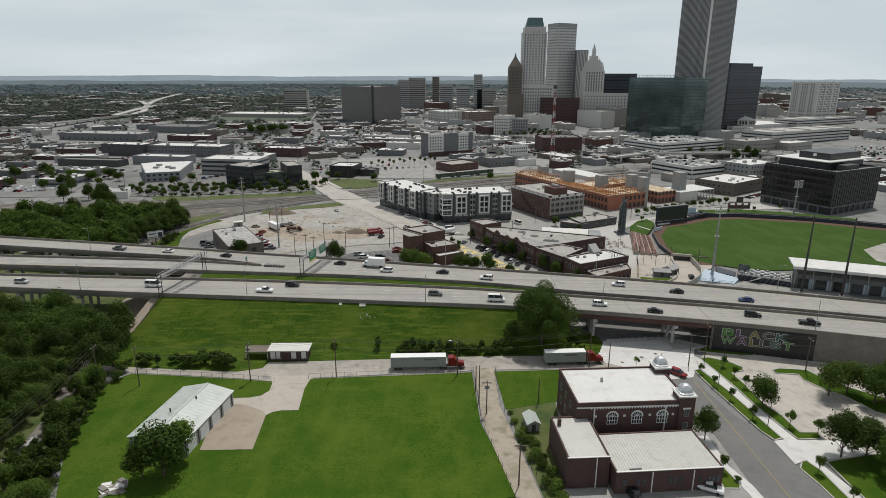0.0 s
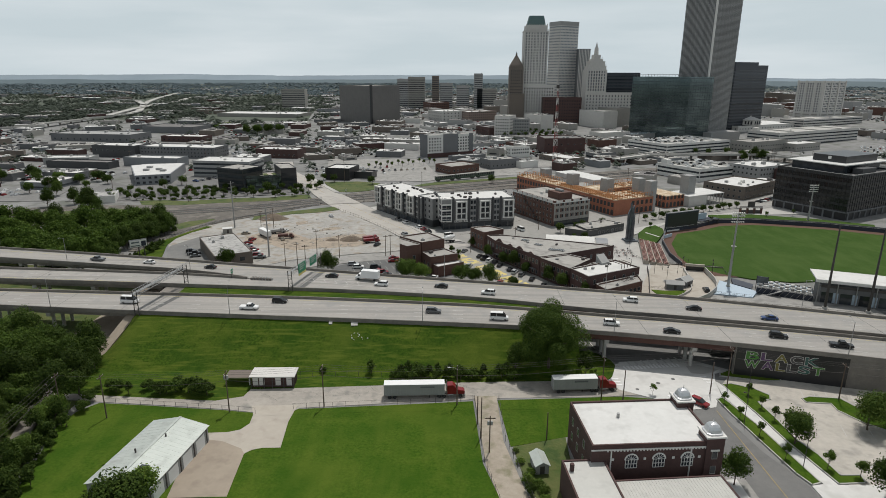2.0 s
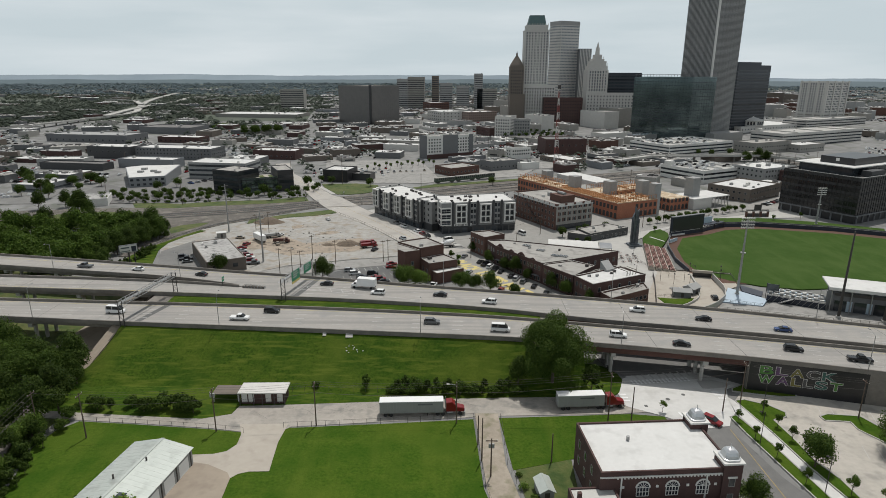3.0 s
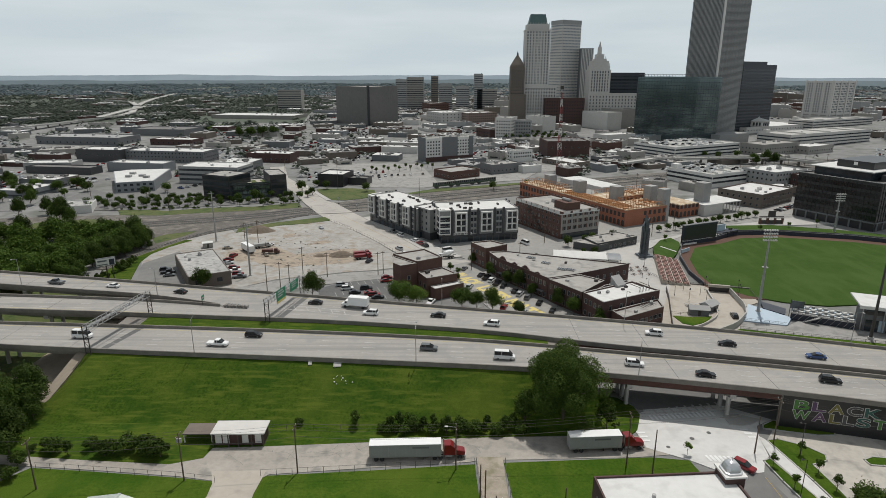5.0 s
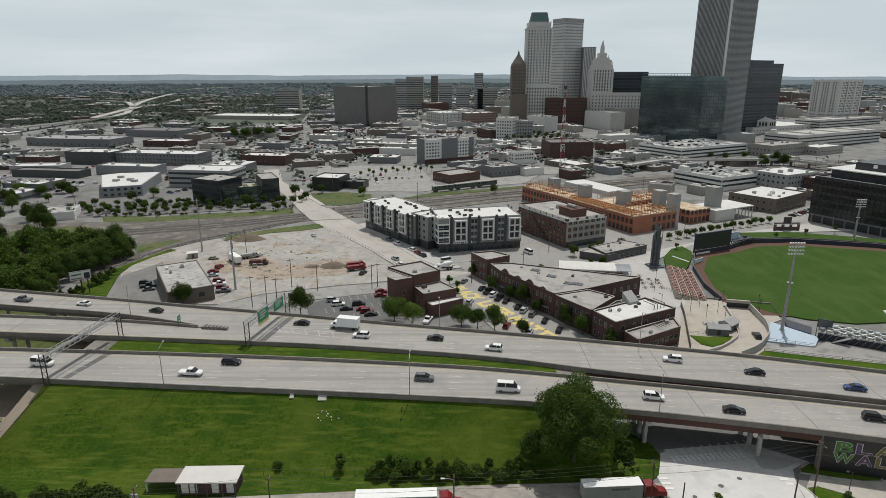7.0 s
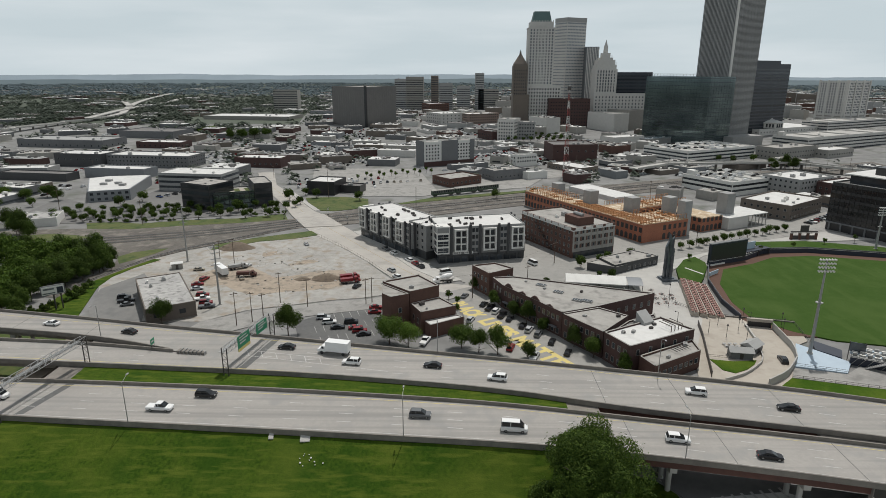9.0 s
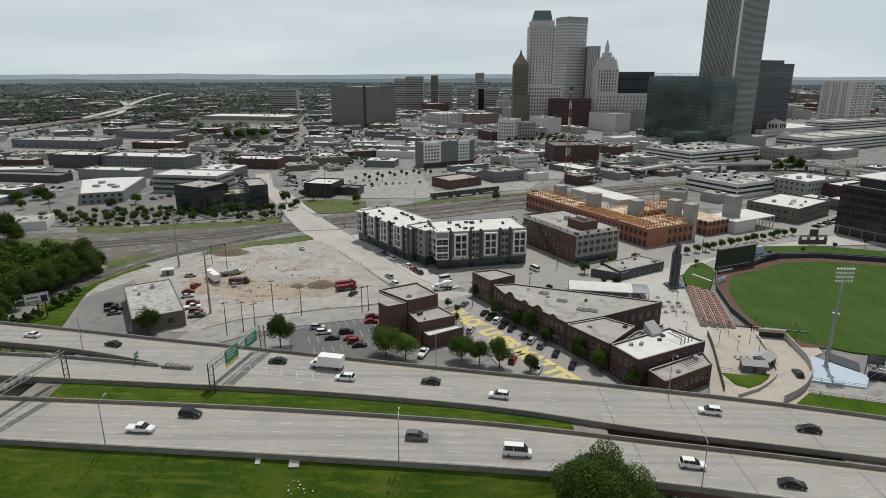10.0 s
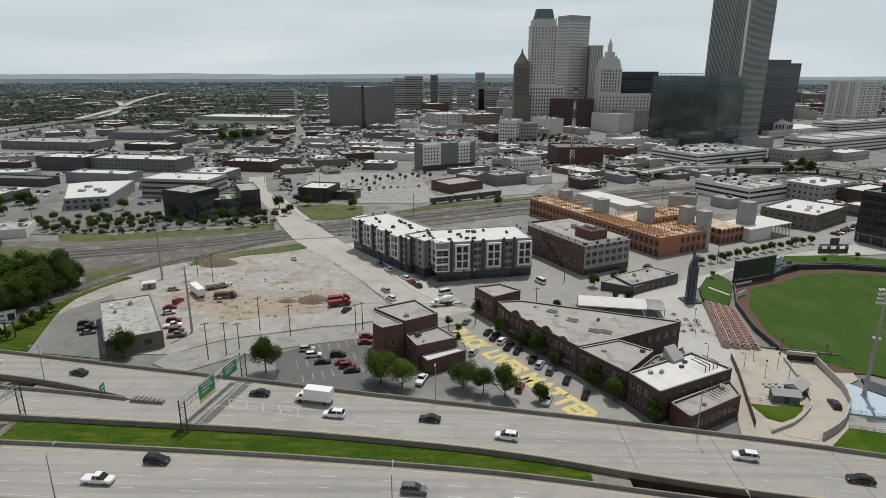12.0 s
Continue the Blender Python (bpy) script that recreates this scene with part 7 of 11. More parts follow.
# ---- ballpark and plaza ----
TURF = [(103.5, 283), (107.5, 303), (117, 322), (134, 330.6), (147, 340), (166, 343), (200, 334), (236, 316), (262, 288), (262, 250), (200, 248), (160, 250), (136, 247), (122, 250.5), (112, 257), (103.5, 268)]
slab("ground_clay", [(100, 283), (104, 305), (112.6, 326), (132.8, 335.6), (146, 346), (167, 348), (203, 339), (240, 321), (268, 290), (268, 246), (104, 254), (100, 267)], 0.16, M_CLAY, "red-brown warning track round the outfield", "ballpark")
slab("ground_turf", TURF, 0.20, M_TURF, "smooth green outfield turf", "ballpark")
slab("ground_infield", [(190, 262), (196, 280), (214, 292), (240, 290), (256, 270), (250, 250), (200, 248)], 0.22, M_DIRT, "tan infield dirt", "ballpark")
for pts in ([(93.2, 308.7), (99.7, 302.4), (103.2, 308.5), (110.4, 323), (112.2, 330), (110.8, 338), (104.2, 333.3), (96.3, 320.3)], [(146, 350), (168, 352.5), (204, 344), (226, 332), (232, 342), (206, 356), (176, 366), (150, 364)]):
    slab("ground_berm", pts, 0.9, M_TURF, "sloping green seating lawn beyond the outfield", "grass")
slab("pavement_plaza", [(68, 222), (82, 268), (86.8, 272), (103, 267), (116, 264), (112.5, 250), (106.4, 246.1), (99.4, 233), (98, 229), (92, 223), (110, 214), (135, 206), (128, 196), (60, 214)], 0.13, M_TANCONC, "tan concrete plaza beside the ballpark", "pavement")
slab("pavement_concourse", [(107.5, 247.6), (110.7, 243.1), (115.2, 237), (116.6, 235), (111.5, 228.3), (98.8, 232.2)], 0.5, M_PALEBLUE, "pale blue painted concourse", "pavement")
slab("pavement_terrace", [(72, 300), (92.5, 309), (86, 277), (86.5, 267), (74, 240), (68, 262), (72, 276)], 0.15, M_CONC, "paved terrace with railings", "pavement")
slab("pavement_street_edge", [(60, 312), (110, 341), (150, 366), (200, 388), (216, 372), (180, 368), (150, 358), (118, 343), (92, 318), (82, 300), (60, 300)], 0.14, M_CONC, "wide pale pavement planted with street trees", "pavement")


def outfield_wall():
    line = [(100, 268), (100, 283), (104, 305), (112.4, 326), (132.8, 335.8), (146, 346.5), (167, 348.5), (203, 339.5), (240, 321.5), (268, 291)]
    th = thing("outfield_wall", pose(0, 0, 0), "dark blue padded outfield wall", "wall")
    for a, b in zip(line, line[1:]):
        ln = math.hypot(b[0] - a[0], b[1] - a[1])
        ang = math.degrees(math.atan2(b[1] - a[1], b[0] - a[0]))
        hh = 2.6 if a[0] > 112 else 1.6
        part("panel", box(0, 0, 0, ln, 0.5, hh, pose(a[0], a[1], 0.1, 0, 0, ang)), M_NAVY, th)
        part("rail", box(0, 0.1, hh + 0.06, ln, 0.3, hh + 0.3, pose(a[0], a[1], 0.1, 0, 0, ang)), M_GREYPANEL, th)
        part("pad_line", box(0, -0.03, hh - 0.35, ln, 0.0, hh - 0.2, pose(a[0], a[1], 0.1, 0, 0, ang)), M_STUCCO, th, "white line along the padding")


outfield_wall()


def scoreboard():
    th = thing("scoreboard", pose(112.8, 326.4, 0, 0, 0, 25.2), "large dark scoreboard at the outfield wall", "scoreboard")
    part("board", box(0, 0, 0.8, 21.9, 1.4, 10.0), M_NAVY, th)
    part("screen", box(0.5, -0.06, 1.6, 21.4, 0, 9.4), M_BLACK, th)
    for x in (2, 8, 14, 20):
        part("post", box(x, 1.4, 0, x + 0.6, 2.2, 9.4), M_DSTEEL, th)
    part("header", box(-0.2, -0.2, 10.0, 22.1, 1.6, 10.35), M_GREYPANEL, th)
    part("advert_strip", box(0.3, -0.28, -0.1, 9.0, -0.2, 1.2), M_STUCCO, th, "white advert strip")
    part("advert_strip", box(9.6, -0.28, -0.1, 21.6, -0.2, 1.2), M_NAVY, th)
    t2 = thing("video_platform", pose(134.6, 338.6, 0, 0, 0, 28), "blue steel platform beside the scoreboard", "platform")
    part("deck", box(0, 0, 3.0, 16, 5, 3.3), M_NAVY, t2)
    part("screen", box(1, 3, 3.3, 9, 3.4, 6.6), M_PALEBLUE, t2)
    for x in (0.3, 8, 15.6):
        for y in (0.3, 4.7):
            part("post", box(x - 0.15, y - 0.15, 0, x + 0.15, y + 0.15, 3.0), M_DSTEEL, t2)
    part("rail", box(0, 0, 4.2, 16, 0.1, 4.3), M_DSTEEL, t2)
    t3 = thing("advert_panel", pose(106.6, 311.6, 0, 0, 0, 40), "small pale advert panel on the outfield wall", "sign")
    part("panel", box(0, -0.3, 0.8, 7, 0, 2.4), M_PALEBLUE, t3)


scoreboard()


def seats():
    """Four banks of red-brown picnic seats with pale aisles between, stepping down to the field."""
    a, b, c, e = Vector((91.8, 304.5)), Vector((101.3, 300.8)), Vector((94.6, 267.4)), Vector((83.3, 269.5))
    th = thing("seating_bank", pose(0, 0, 0), "concrete terraces of red-brown seats beside the field", "seating")
    seat = bmesh.new()
    bm_box(seat, -0.45, -0.3, 0.62, 0.45, 0.3, 0.72)
    for q in (-0.62, 0.62):
        bm_box(seat, -0.45, q - 0.14, 0.35, 0.45, q + 0.14, 0.42)
    for q in (-0.3, 0.3):
        bm_box(seat, q - 0.05, -0.6, 0, q + 0.05, 0.6, 0.62)
    me = mesh_of(seat, "picnic_seat", M_SEATRED)
    for r in range(4):
        p, q = a.lerp(b, (r + 0.5) / 4), e.lerp(c, (r + 0.5) / 4)
        z = 2.0 - r * 0.42
        d = (q - p).normalized()
        n = Vector((-d.y, d.x))
        ang = math.degrees(math.atan2(d.y, d.x))
        ln = (q - p).length
        part("terrace", box(0, -1.22, 0, ln, 1.22, z, pose(p.x, p.y, 0, 0, 0, ang)), M_TANCONC, th)
        part("aisle_kerb", box(0, 0.94, z, ln, 1.2, z + 0.3, pose(p.x, p.y, 0, 0, 0, ang)), M_TANCONC, th)
        for k in range(18):
            for sd in (-0.75, 0.3):
                s = p + d * (1.0 + k * (ln - 2.0) / 17 + 0.35 * (sd > 0)) + n * sd
                put("picnic_seat", me, th, pose(s.x, s.y, z, 0, 0, ang + 90))


seats()


def floodlight(x, y, h, slim, label, head=True):
    th = thing("floodlight_mast", pose(x, y, 0), label, "floodlight", "ballpark floodlights")
    mtl = M_STEEL if not slim else M_DSTEEL
    part("base", tube((0, 0, 0), (0, 0, 1.2), 0.9, 0.8, 12), M_CONC, th)
    part("pole", tube((0, 0, 1.0), (0, 0, h), 0.55 if not slim else 0.5, 0.22, 12), mtl, th)
    if head:
        lamp = mesh_of(tube((0, 0.1, 0), (0, -0.55, -0.18), 0.18, 0.31, 10), "lamp", M_STUCCO)
        for r in range(4):
            part("crossarm", box(-2.3, -0.12, h - 3.6 + r * 1.15, 2.3, 0.12, h - 3.45 + r * 1.15), M_STEEL, th)
            for k in range(6):
                put("lamp", lamp, th, pose(-2.1 + k * 0.84, -0.2, h - 3.3 + r * 1.15))
        part("service_ring", tube((0, 0, h * 0.56), (0, 0, h * 0.56 + 0.25), 1.0, 1.0, 10), M_STEEL, th)
    return th


floodlight(107.8, 240.5, 30.2, False, "tall grey floodlight mast with a bank of lamps")
floodlight(202, 353, 21, False, "grey floodlight mast by the far pavement")
floodlight(132.5, 218.6, 31, True, "tall dark bare mast beside the stand", False)
floodlight(145.5, 215, 31, True, "tall dark bare mast behind the stand", False)


def stand():
    th = thing("grandstand", pose(146, 232, 0, 0, 0, -20), "grandstand with a broad white roof", "grandstand")
    part("roof", box(-11, -12, 9.0, 60, 1, 9.5), M_WROOF, th, "broad white roof")
    part("wall", box(-9, -11, 0, 60, -1, 6.4), M_GREYPANEL, th)
    part("fascia", box(-11.1, -12.1, 8.4, 60, -11.9, 9.4), M_STUCCO, th)
    for k in range(12):
        part("column", box(-10 + k * 6, -11.6, 0, -9.7 + k * 6, -11.3, 9.0), M_STEEL, th)
        part("glazing", box(-8.6 + k * 6, -11.1, 0.8, -5 + k * 6, -11.0, 4.6), M_GLASSD, th)
        part("panel", box(-4.8 + k * 6, -11.1, 0.8, -3.2 + k * 6, -11.0, 4.6), M_PALEBLUE, th)
    part("upper_rail", box(-9, -11.2, 6.4, 60, -11.1, 7.4), M_DSTEEL, th)
    t2 = thing("bleacher", pose(115.8, 234.6, 0, 0, 0, -28.6), "steel bleachers with a stair and pale benches", "bleacher")
    part("deck", box(0, 0, 2.7, 18.6, 5.4, 2.95), M_STEEL, t2)
    part("front_panel", box(0, -0.15, 0.3, 18.6, 0, 2.6), M_NAVY, t2, "dark blue front panel")
    seat = mesh_of(box(-0.7, -0.3, 0, 0.7, 0.3, 0.5), "bench", M_STUCCO)
    tab = mesh_of(box(-0.55, -0.4, 0, 0.55, 0.4, 0.75), "table", M_MIDGREY)
    for r in range(4):
        part("step", box(0.1, 0.4 + r * 1.25, 2.95, 18.5, 1.6 + r * 1.25, 3.0 + r * 0.25), M_PALEBLUE if r % 2 else M_MIDGREY, t2)
        for k in range(10):
            put("bench" if (k + r) % 2 else "table", seat if (k + r) % 2 else tab, t2, pose(1.1 + k * 1.8, 1.0 + r * 1.25, 3.0 + r * 0.25))
    for k in range(10):
        part("brace", tube((0.2 + k * 1.85, -0.2, 0.2), (1.9 + k * 1.85, -0.2, 2.7), 0.07, seg=5), M_STEEL, t2)
        part("rail_post", box(0.1 + k * 2.0, -0.12, 2.95, 0.18 + k * 2.0, -0.04, 4.1), M_DSTEEL, t2)
    for z in (3.5, 4.05):
        part("rail", box(0, -0.12, z, 18.6, -0.06, z + 0.06), M_DSTEEL, t2)
    for k in range(10):
        part("stair_tread", box(3.4 + k * 0.5, -1.8, 0.3 + k * 0.27, 3.95 + k * 0.5, -0.3, 0.38 + k * 0.27), M_STEEL, t2)
    part("stair_string", tube((3.4, -1.8, 0.3), (8.6, -1.8, 3.0), 0.12, seg=6), M_STEEL, t2)
    t4 = thing("steel_screen", pose(116.8, 237.4, 2.6, 0, 0, -28.6), "blue-grey steel screen on posts by the bleachers", "screen")
    part("panel", box(0.2, -0.1, 0.8, 4.0, 0.1, 3.6), M_SLATEBLUE, t4)
    for x in (0.1, 4.0):
        part("post", box(x - 0.1, -0.1, -2.4, x + 0.1, 0.1, 3.9), M_DSTEEL, t4)
    slab("ground_dark_seats", [(113.2, 250), (118.6, 242.6), (115.4, 237.2), (110.9, 243)], 0.7, M_NAVY, "bank of dark blue seats beside the field", "seating")
    slab("pavement_stand", [(95, 226), (98.3, 231.8), (111.5, 228.3), (118, 233), (131, 226), (150, 220), (150, 211), (127, 217.2), (110, 221.6)], 0.19, M_OLDASPH, "grey pavement below the bleachers", "pavement")
    slab("ground_highway_verge", [(86, 218), (94.6, 225.6), (110, 221.4), (127, 216.9), (152, 210.2), (152, 204), (125, 209.5), (100, 215.5)], 0.22, M_GRASS, "grass verge between stand and highway", "grass")
    # ramp dropping under the plaza, its curved walls, huts, lawn and rails
    slab("road_ramp", [(99.2, 262), (105.8, 260), (104.6, 250), (102.6, 240.4), (97.2, 231.2), (91.2, 225), (84.5, 220.5), (78.5, 222.6), (82.4, 226.6), (88.6, 231.8), (94.2, 241.4), (97.8, 252)], 0.18, M_TANCONC, "pale concrete ramp leading under the plaza", "road")

    def wall_line(th, line, h, t=0.3, material=M_CONC, nm="wall_piece"):
        for a, b in zip(line, line[1:]):
            ln = math.hypot(b[0] - a[0], b[1] - a[1])
            part(nm, box(-0.1, -t / 2, 0, ln + 0.1, t / 2, h, pose(a[0], a[1], 0, 0, 0, math.degrees(math.atan2(b[1] - a[1], b[0] - a[0])))), material, th)

    rw = thing("ramp_wall", pose(0, 0, 0), "curved pale concrete ramp walls", "wall")
    wall_line(rw, [(106.2, 259.2), (105.4, 252), (104.6, 245), (103.2, 240.2), (101, 235.2), (97.5, 230.8), (94.6, 227.4), (91.3, 224.6), (86, 221.1)], 2.6)
    lo = thing("ramp_wall", pose(0, 0, 0), "low curved concrete wall beside the lawn", "wall")
    wall_line(lo, [(93.8, 241.5), (92.4, 237.4), (90.6, 234.4), (88.1, 231.9), (85.2, 229.2), (81.9, 226.8), (75.7, 223.7)], 1.3)
    tn = thing("tunnel_portal", pose(0, 0, 0), "dark tunnel mouth under the plaza deck", "tunnel")
    part("lintel", box(0, -0.4, 2.4, 7.8, 0.4, 3.4, pose(98.6, 261.4, 0, 0, 0, -13)), M_TANCONC, tn)
    part("side_wall", box(0, -0.3, 0, 0.5, 11, 1.3, pose(98.6, 261.4, 0, 0, 0, 170)), M_CONC, tn)
    # Black sheet across the portal stands in for the shade inside.
    part("mouth", box(0.4, 0.3, 0.1, 7.6, 0.5, 2.4, pose(98.6, 261.4, 0, 0, 0, -13)), M_BLACK, tn)

    def railing(line, z=0.2, label="thin dark railing along the plaza edge"):
        th = thing("railing", pose(0, 0, 0), label, "railing", "plaza railings")
        me = mesh_of(box(-0.035, -0.035, 0, 0.035, 0.035, 1.1), "post", M_DSTEEL)
        for a, b in zip(line, line[1:]):
            ln = math.hypot(b[0] - a[0], b[1] - a[1])
            ang = math.degrees(math.atan2(b[1] - a[1], b[0] - a[0]))
            for zz in (0.55, 1.05):
                part("rail", box(0, -0.03, zz, ln, 0.03, zz + 0.06, pose(a[0], a[1], z, 0, 0, ang)), M_DSTEEL, th)
            n = max(1, int(ln / 2.4))
            for k in range(n):
                put("post", me, th, pose(a[0] + (b[0] - a[0]) * k / n, a[1] + (b[1] - a[1]) * k / n, z))

    railing([(80.3, 287.3), (86.9, 272.1), (95, 269.1), (102.9, 267.6), (115.7, 264.1), (112.9, 250)])
    railing([(72, 276), (74.6, 284), (80.3, 287.3)])
    railing([(76.2, 238.2), (83, 236.8)], 0.3)
    railing([(99.0, 232.6), (111.5, 228.5)], 0.5)
    railing([(95, 226), (110, 221.6), (127, 217.1), (150, 210.8)], 0.2, "dark railing along the verge")
    kerb = thing("plaza_parapet", pose(0, 0, 0), "low dark parapet between plaza and field", "wall")
    wall_line(kerb, [(86.9, 272.6), (95, 269.6), (102.9, 268.1), (116.2, 264.6)], 0.8, 0.4, M_BARRIER)

    def hut_at(x, y, rz, w, d, h, roof_h, label):
        hut = thing("small_hut", pose(x, y, 0.1, 0, 0, rz), label, "hut", "plaza huts")
        part("wall", box(-w / 2, -d / 2, 0, w / 2, d / 2, h), M_GREYPANEL, hut)
        part("door", box(-0.5, -d / 2 - 0.05, 0, 0.5, -d / 2, 2.1), M_DSTEEL, hut)
        bm = bmesh.new()
        a, b = w / 2 + 0.4, d / 2 + 0.4
        lo = [bm.verts.new(p) for p in ((-a, -b, h), (a, -b, h), (a, b, h), (-a, b, h))]
        hi = [bm.verts.new(p) for p in ((-a, 0, h + roof_h), (a, 0, h + roof_h))]
        for f in ((lo[0], lo[1], hi[1], hi[0]), (lo[1], lo[2], hi[1]), (lo[2], lo[3], hi[0], hi[1]), (lo[3], lo[0], hi[0]), lo[::-1]):
            bm.faces.new(f)
        part("roof", bm, M_MIDGREY, hut)

    hut_at(86.2, 238.6, -10, 6.2, 3.6, 2.5, 1.1, "grey hut with a pitched roof on the plaza")
    hut_at(91.4, 242.6, 40, 5.4, 4.2, 2.6, 1.3, "grey hut with a pitched roof beside the ramp")
    tb = thing("steel_tables", pose(85.2, 245.4, 0.15), "group of steel tables and rails", "table")
    for k in range(6):
        part("tabletop", box(-0.6 + (k % 3) * 1.7, -0.4 + (k // 3) * 1.5, 0.7, 0.5 + (k % 3) * 1.7, 0.4 + (k // 3) * 1.5, 0.78), M_STEEL, tb)
        part("leg", box(-0.1 + (k % 3) * 1.7, -0.05 + (k // 3) * 1.5, 0, 0.0 + (k % 3) * 1.7, 0.05 + (k // 3) * 1.5, 0.7), M_DSTEEL, tb)
    slab("ground_plaza_lawn", [(76.6, 236.6), (83, 235.4), (90, 236.2), (88.2, 233.6), (84.6, 230.4), (80.4, 228.2), (77.6, 230)], 0.25, M_GRASS, "small lawn below the plaza huts", "grass")
    fe = thing("fence", pose(0, 0, 0), "long dark plaza fence", "fence")
    wall_line(fe, [(82.9, 262), (80.5, 252), (72.9, 226.2)], 2.2, 0.16, M_DSTEEL, "panel")
    for x, y in ((89.5, 262), (94, 257), (88, 252), (108.5, 257), (99.5, 266), (110.5, 262), (79, 279), (83, 290)):
        pl = thing("plaza_lamp", pose(x, y, 0.15), "slim dark plaza lamp post", "lamp", "plaza lamps")
        part("pole", tube((0, 0, 0), (0, 0, 4.6), 0.08, 0.06, 6), M_DSTEEL, pl)
        part("shade", tube((0, 0, 4.4), (0, 0, 5.0), 0.34, 0.1, 8), M_DSTEEL, pl)
    for k in range(10):
        ta = thing("plaza_table", pose(76 + (k % 3) * 3.2 + 0.6 * (k // 3), 281 + (k // 3) * 4.4 + (k % 2), 0.16, 0, 0, 31 * k), "round steel picnic table on the terrace", "table", "terrace tables")
        part("tabletop", tube((0, 0, 0.7), (0, 0, 0.76), 0.6, 0.6, 10), M_DSTEEL, ta)
        part("pedestal", tube((0, 0, 0), (0, 0, 0.7), 0.08, 0.06, 6), M_DSTEEL, ta)
        for q in range(4):
            part("stool", box(-0.2, 0.8, 0.38, 0.2, 1.15, 0.45, pose(0, 0, 0, 0, 0, 90 * q)), M_SEATRED, ta)


stand()


def monument():
    """Tall faceted steel sculpture on a stepped plinth."""
    bm = bmesh.new()
    bm_box(bm, -4.6, -4.6, 0, 4.6, 4.2, 0.5)
    bm_box(bm, -3.9, -3.8, 0.5, 3.9, 3.6, 1.1)
    bm_box(bm, -2.6, -2.2, 1.1, 2.6, 2.4, 1.5)
    # upright plates with slanting tops, standing apart
    for x, y, w, t_, turn, za, zb in ((-1.9, 0.2, 1.5, 1.6, 0, 14.2, 16.6), (-0.3, 0.4, 1.3, 1.9, 6, 19.6, 17.6), (1.0, 0.2, 1.0, 1.5, -6, 17.0, 18.4), (1.9, 0.3, 0.8, 1.3, 4, 12.0, 13.4), (-1.1, -1.3, 1.3, 0.4, 14, 12.6, 10.8), (0.6, -1.4, 1.2, 0.4, -12, 9.2, 11.6), (-0.2, 1.9, 2.6, 0.5, 3, 15.4, 13.4)):
        m_ = pose(x, y, 0, 0, 0, turn)
        lo = [bm.verts.new(m_ @ Vector((u * w / 2, v * t_ / 2, 1.5))) for u, v in ((-1, -1), (1, -1), (1, 1), (-1, 1))]
        hi = [bm.verts.new(m_ @ Vector((u * w * 0.44, v * t_ * 0.42, za if u < 0 else zb))) for u, v in ((-1, -1), (1, -1), (1, 1), (-1, 1))]
        for k in range(4):
            bm.faces.new((lo[k], lo[(k + 1) % 4], hi[(k + 1) % 4], hi[k]))
        bm.faces.new(hi)
    bmesh.ops.recalc_face_normals(bm, faces=bm.faces)
    tagged(new("sculpture", mesh_of(bm, "sculpture", M_SLATEBLUE)), "tall dark blue-grey steel sculpture of upright jagged plates", "sculpture").matrix_world = pose(88.6, 308.6, 0, 0, 0, 8) @ Matrix.Diagonal((0.76, 0.76, 1.0, 1.0))
    solid("lawn_path", box(0, -0.45, 0, 9.6, 0.45, 0.12, pose(100.4, 321.4, 1.14, 0, 0, -63)), M_NEWCONC, "white concrete path across the seating lawn", "path")
    gate = thing("entrance_gate", pose(172, 371.5, 0.1, 0, 0, 2), "dark steel entrance gate with red brick piers", "gate")
    for x in (0, 4.2, 8.4, 12.6):
        part("pier", box(x - 0.5, -0.5, 0, x + 0.5, 0.5, 3.6), M_BRICK, gate)
        part("pier_cap", box(x - 0.6, -0.6, 3.6, x + 0.6, 0.6, 3.8), M_CONC, gate)
    part("beam", box(-0.5, -0.3, 4.0, 13.1, 0.3, 4.6), M_DSTEEL, gate)
    part("arch_sign", box(4.2, -0.15, 4.6, 8.4, 0.15, 7.6), M_DSTEEL, gate)
    for k in range(3):
        part("grille", box(0.7 + k * 4.2, -0.05, 0.2, 3.5 + k * 4.2, 0.05, 2.4), M_DSTEEL, gate)
    # white ridge tent and a grey bowed canopy at its end
    tent = thing("tent", pose(57.0, 299.6, 0, 0, 0, -9), "long white fabric ridge tent", "tent")
    bm = bmesh.new()
    prof = [(-5.0, 3.0), (-5.0, 3.3), (-2.0, 4.5), (0.0, 5.2), (2.0, 4.5), (5.0, 3.3), (5.0, 3.0)]
    rows = [[bm.verts.new((x, y, z - 0.12 * (k % 2) * (abs(y) < 4.9))) for y, z in prof] for k, x in enumerate((-11.5, -9.2, -6.9, -4.6, -2.3, 0, 2.3, 4.6, 6.9, 9.2, 11.5))]
    for p, q in zip(rows, rows[1:]):
        for i in range(len(prof) - 1):
            bm.faces.new((p[i], p[i + 1], q[i + 1], q[i]))
    bm.faces.new(rows[0][::-1])
    bm.faces.new(rows[-1])
    bmesh.ops.recalc_face_normals(bm, faces=bm.faces)
    part("fabric", bm, M_STUCCO, tent)
    for x in (-11.3, -4.6, 4.6, 11.3):
        for y in (-4.8, 4.8):
            part("post", tube((x, y, 0), (x, y, 3.1), 0.08, seg=6), M_STEEL, tent)
    can = thing("canopy", pose(71.6, 297.2, 0, 0, 0, -9), "grey bowed metal canopy on posts", "canopy")
    bm = bmesh.new()
    prof = [(-5.0 + k, 3.2 + 0.9 * math.cos((k - 5) * 0.3)) for k in range(11)]
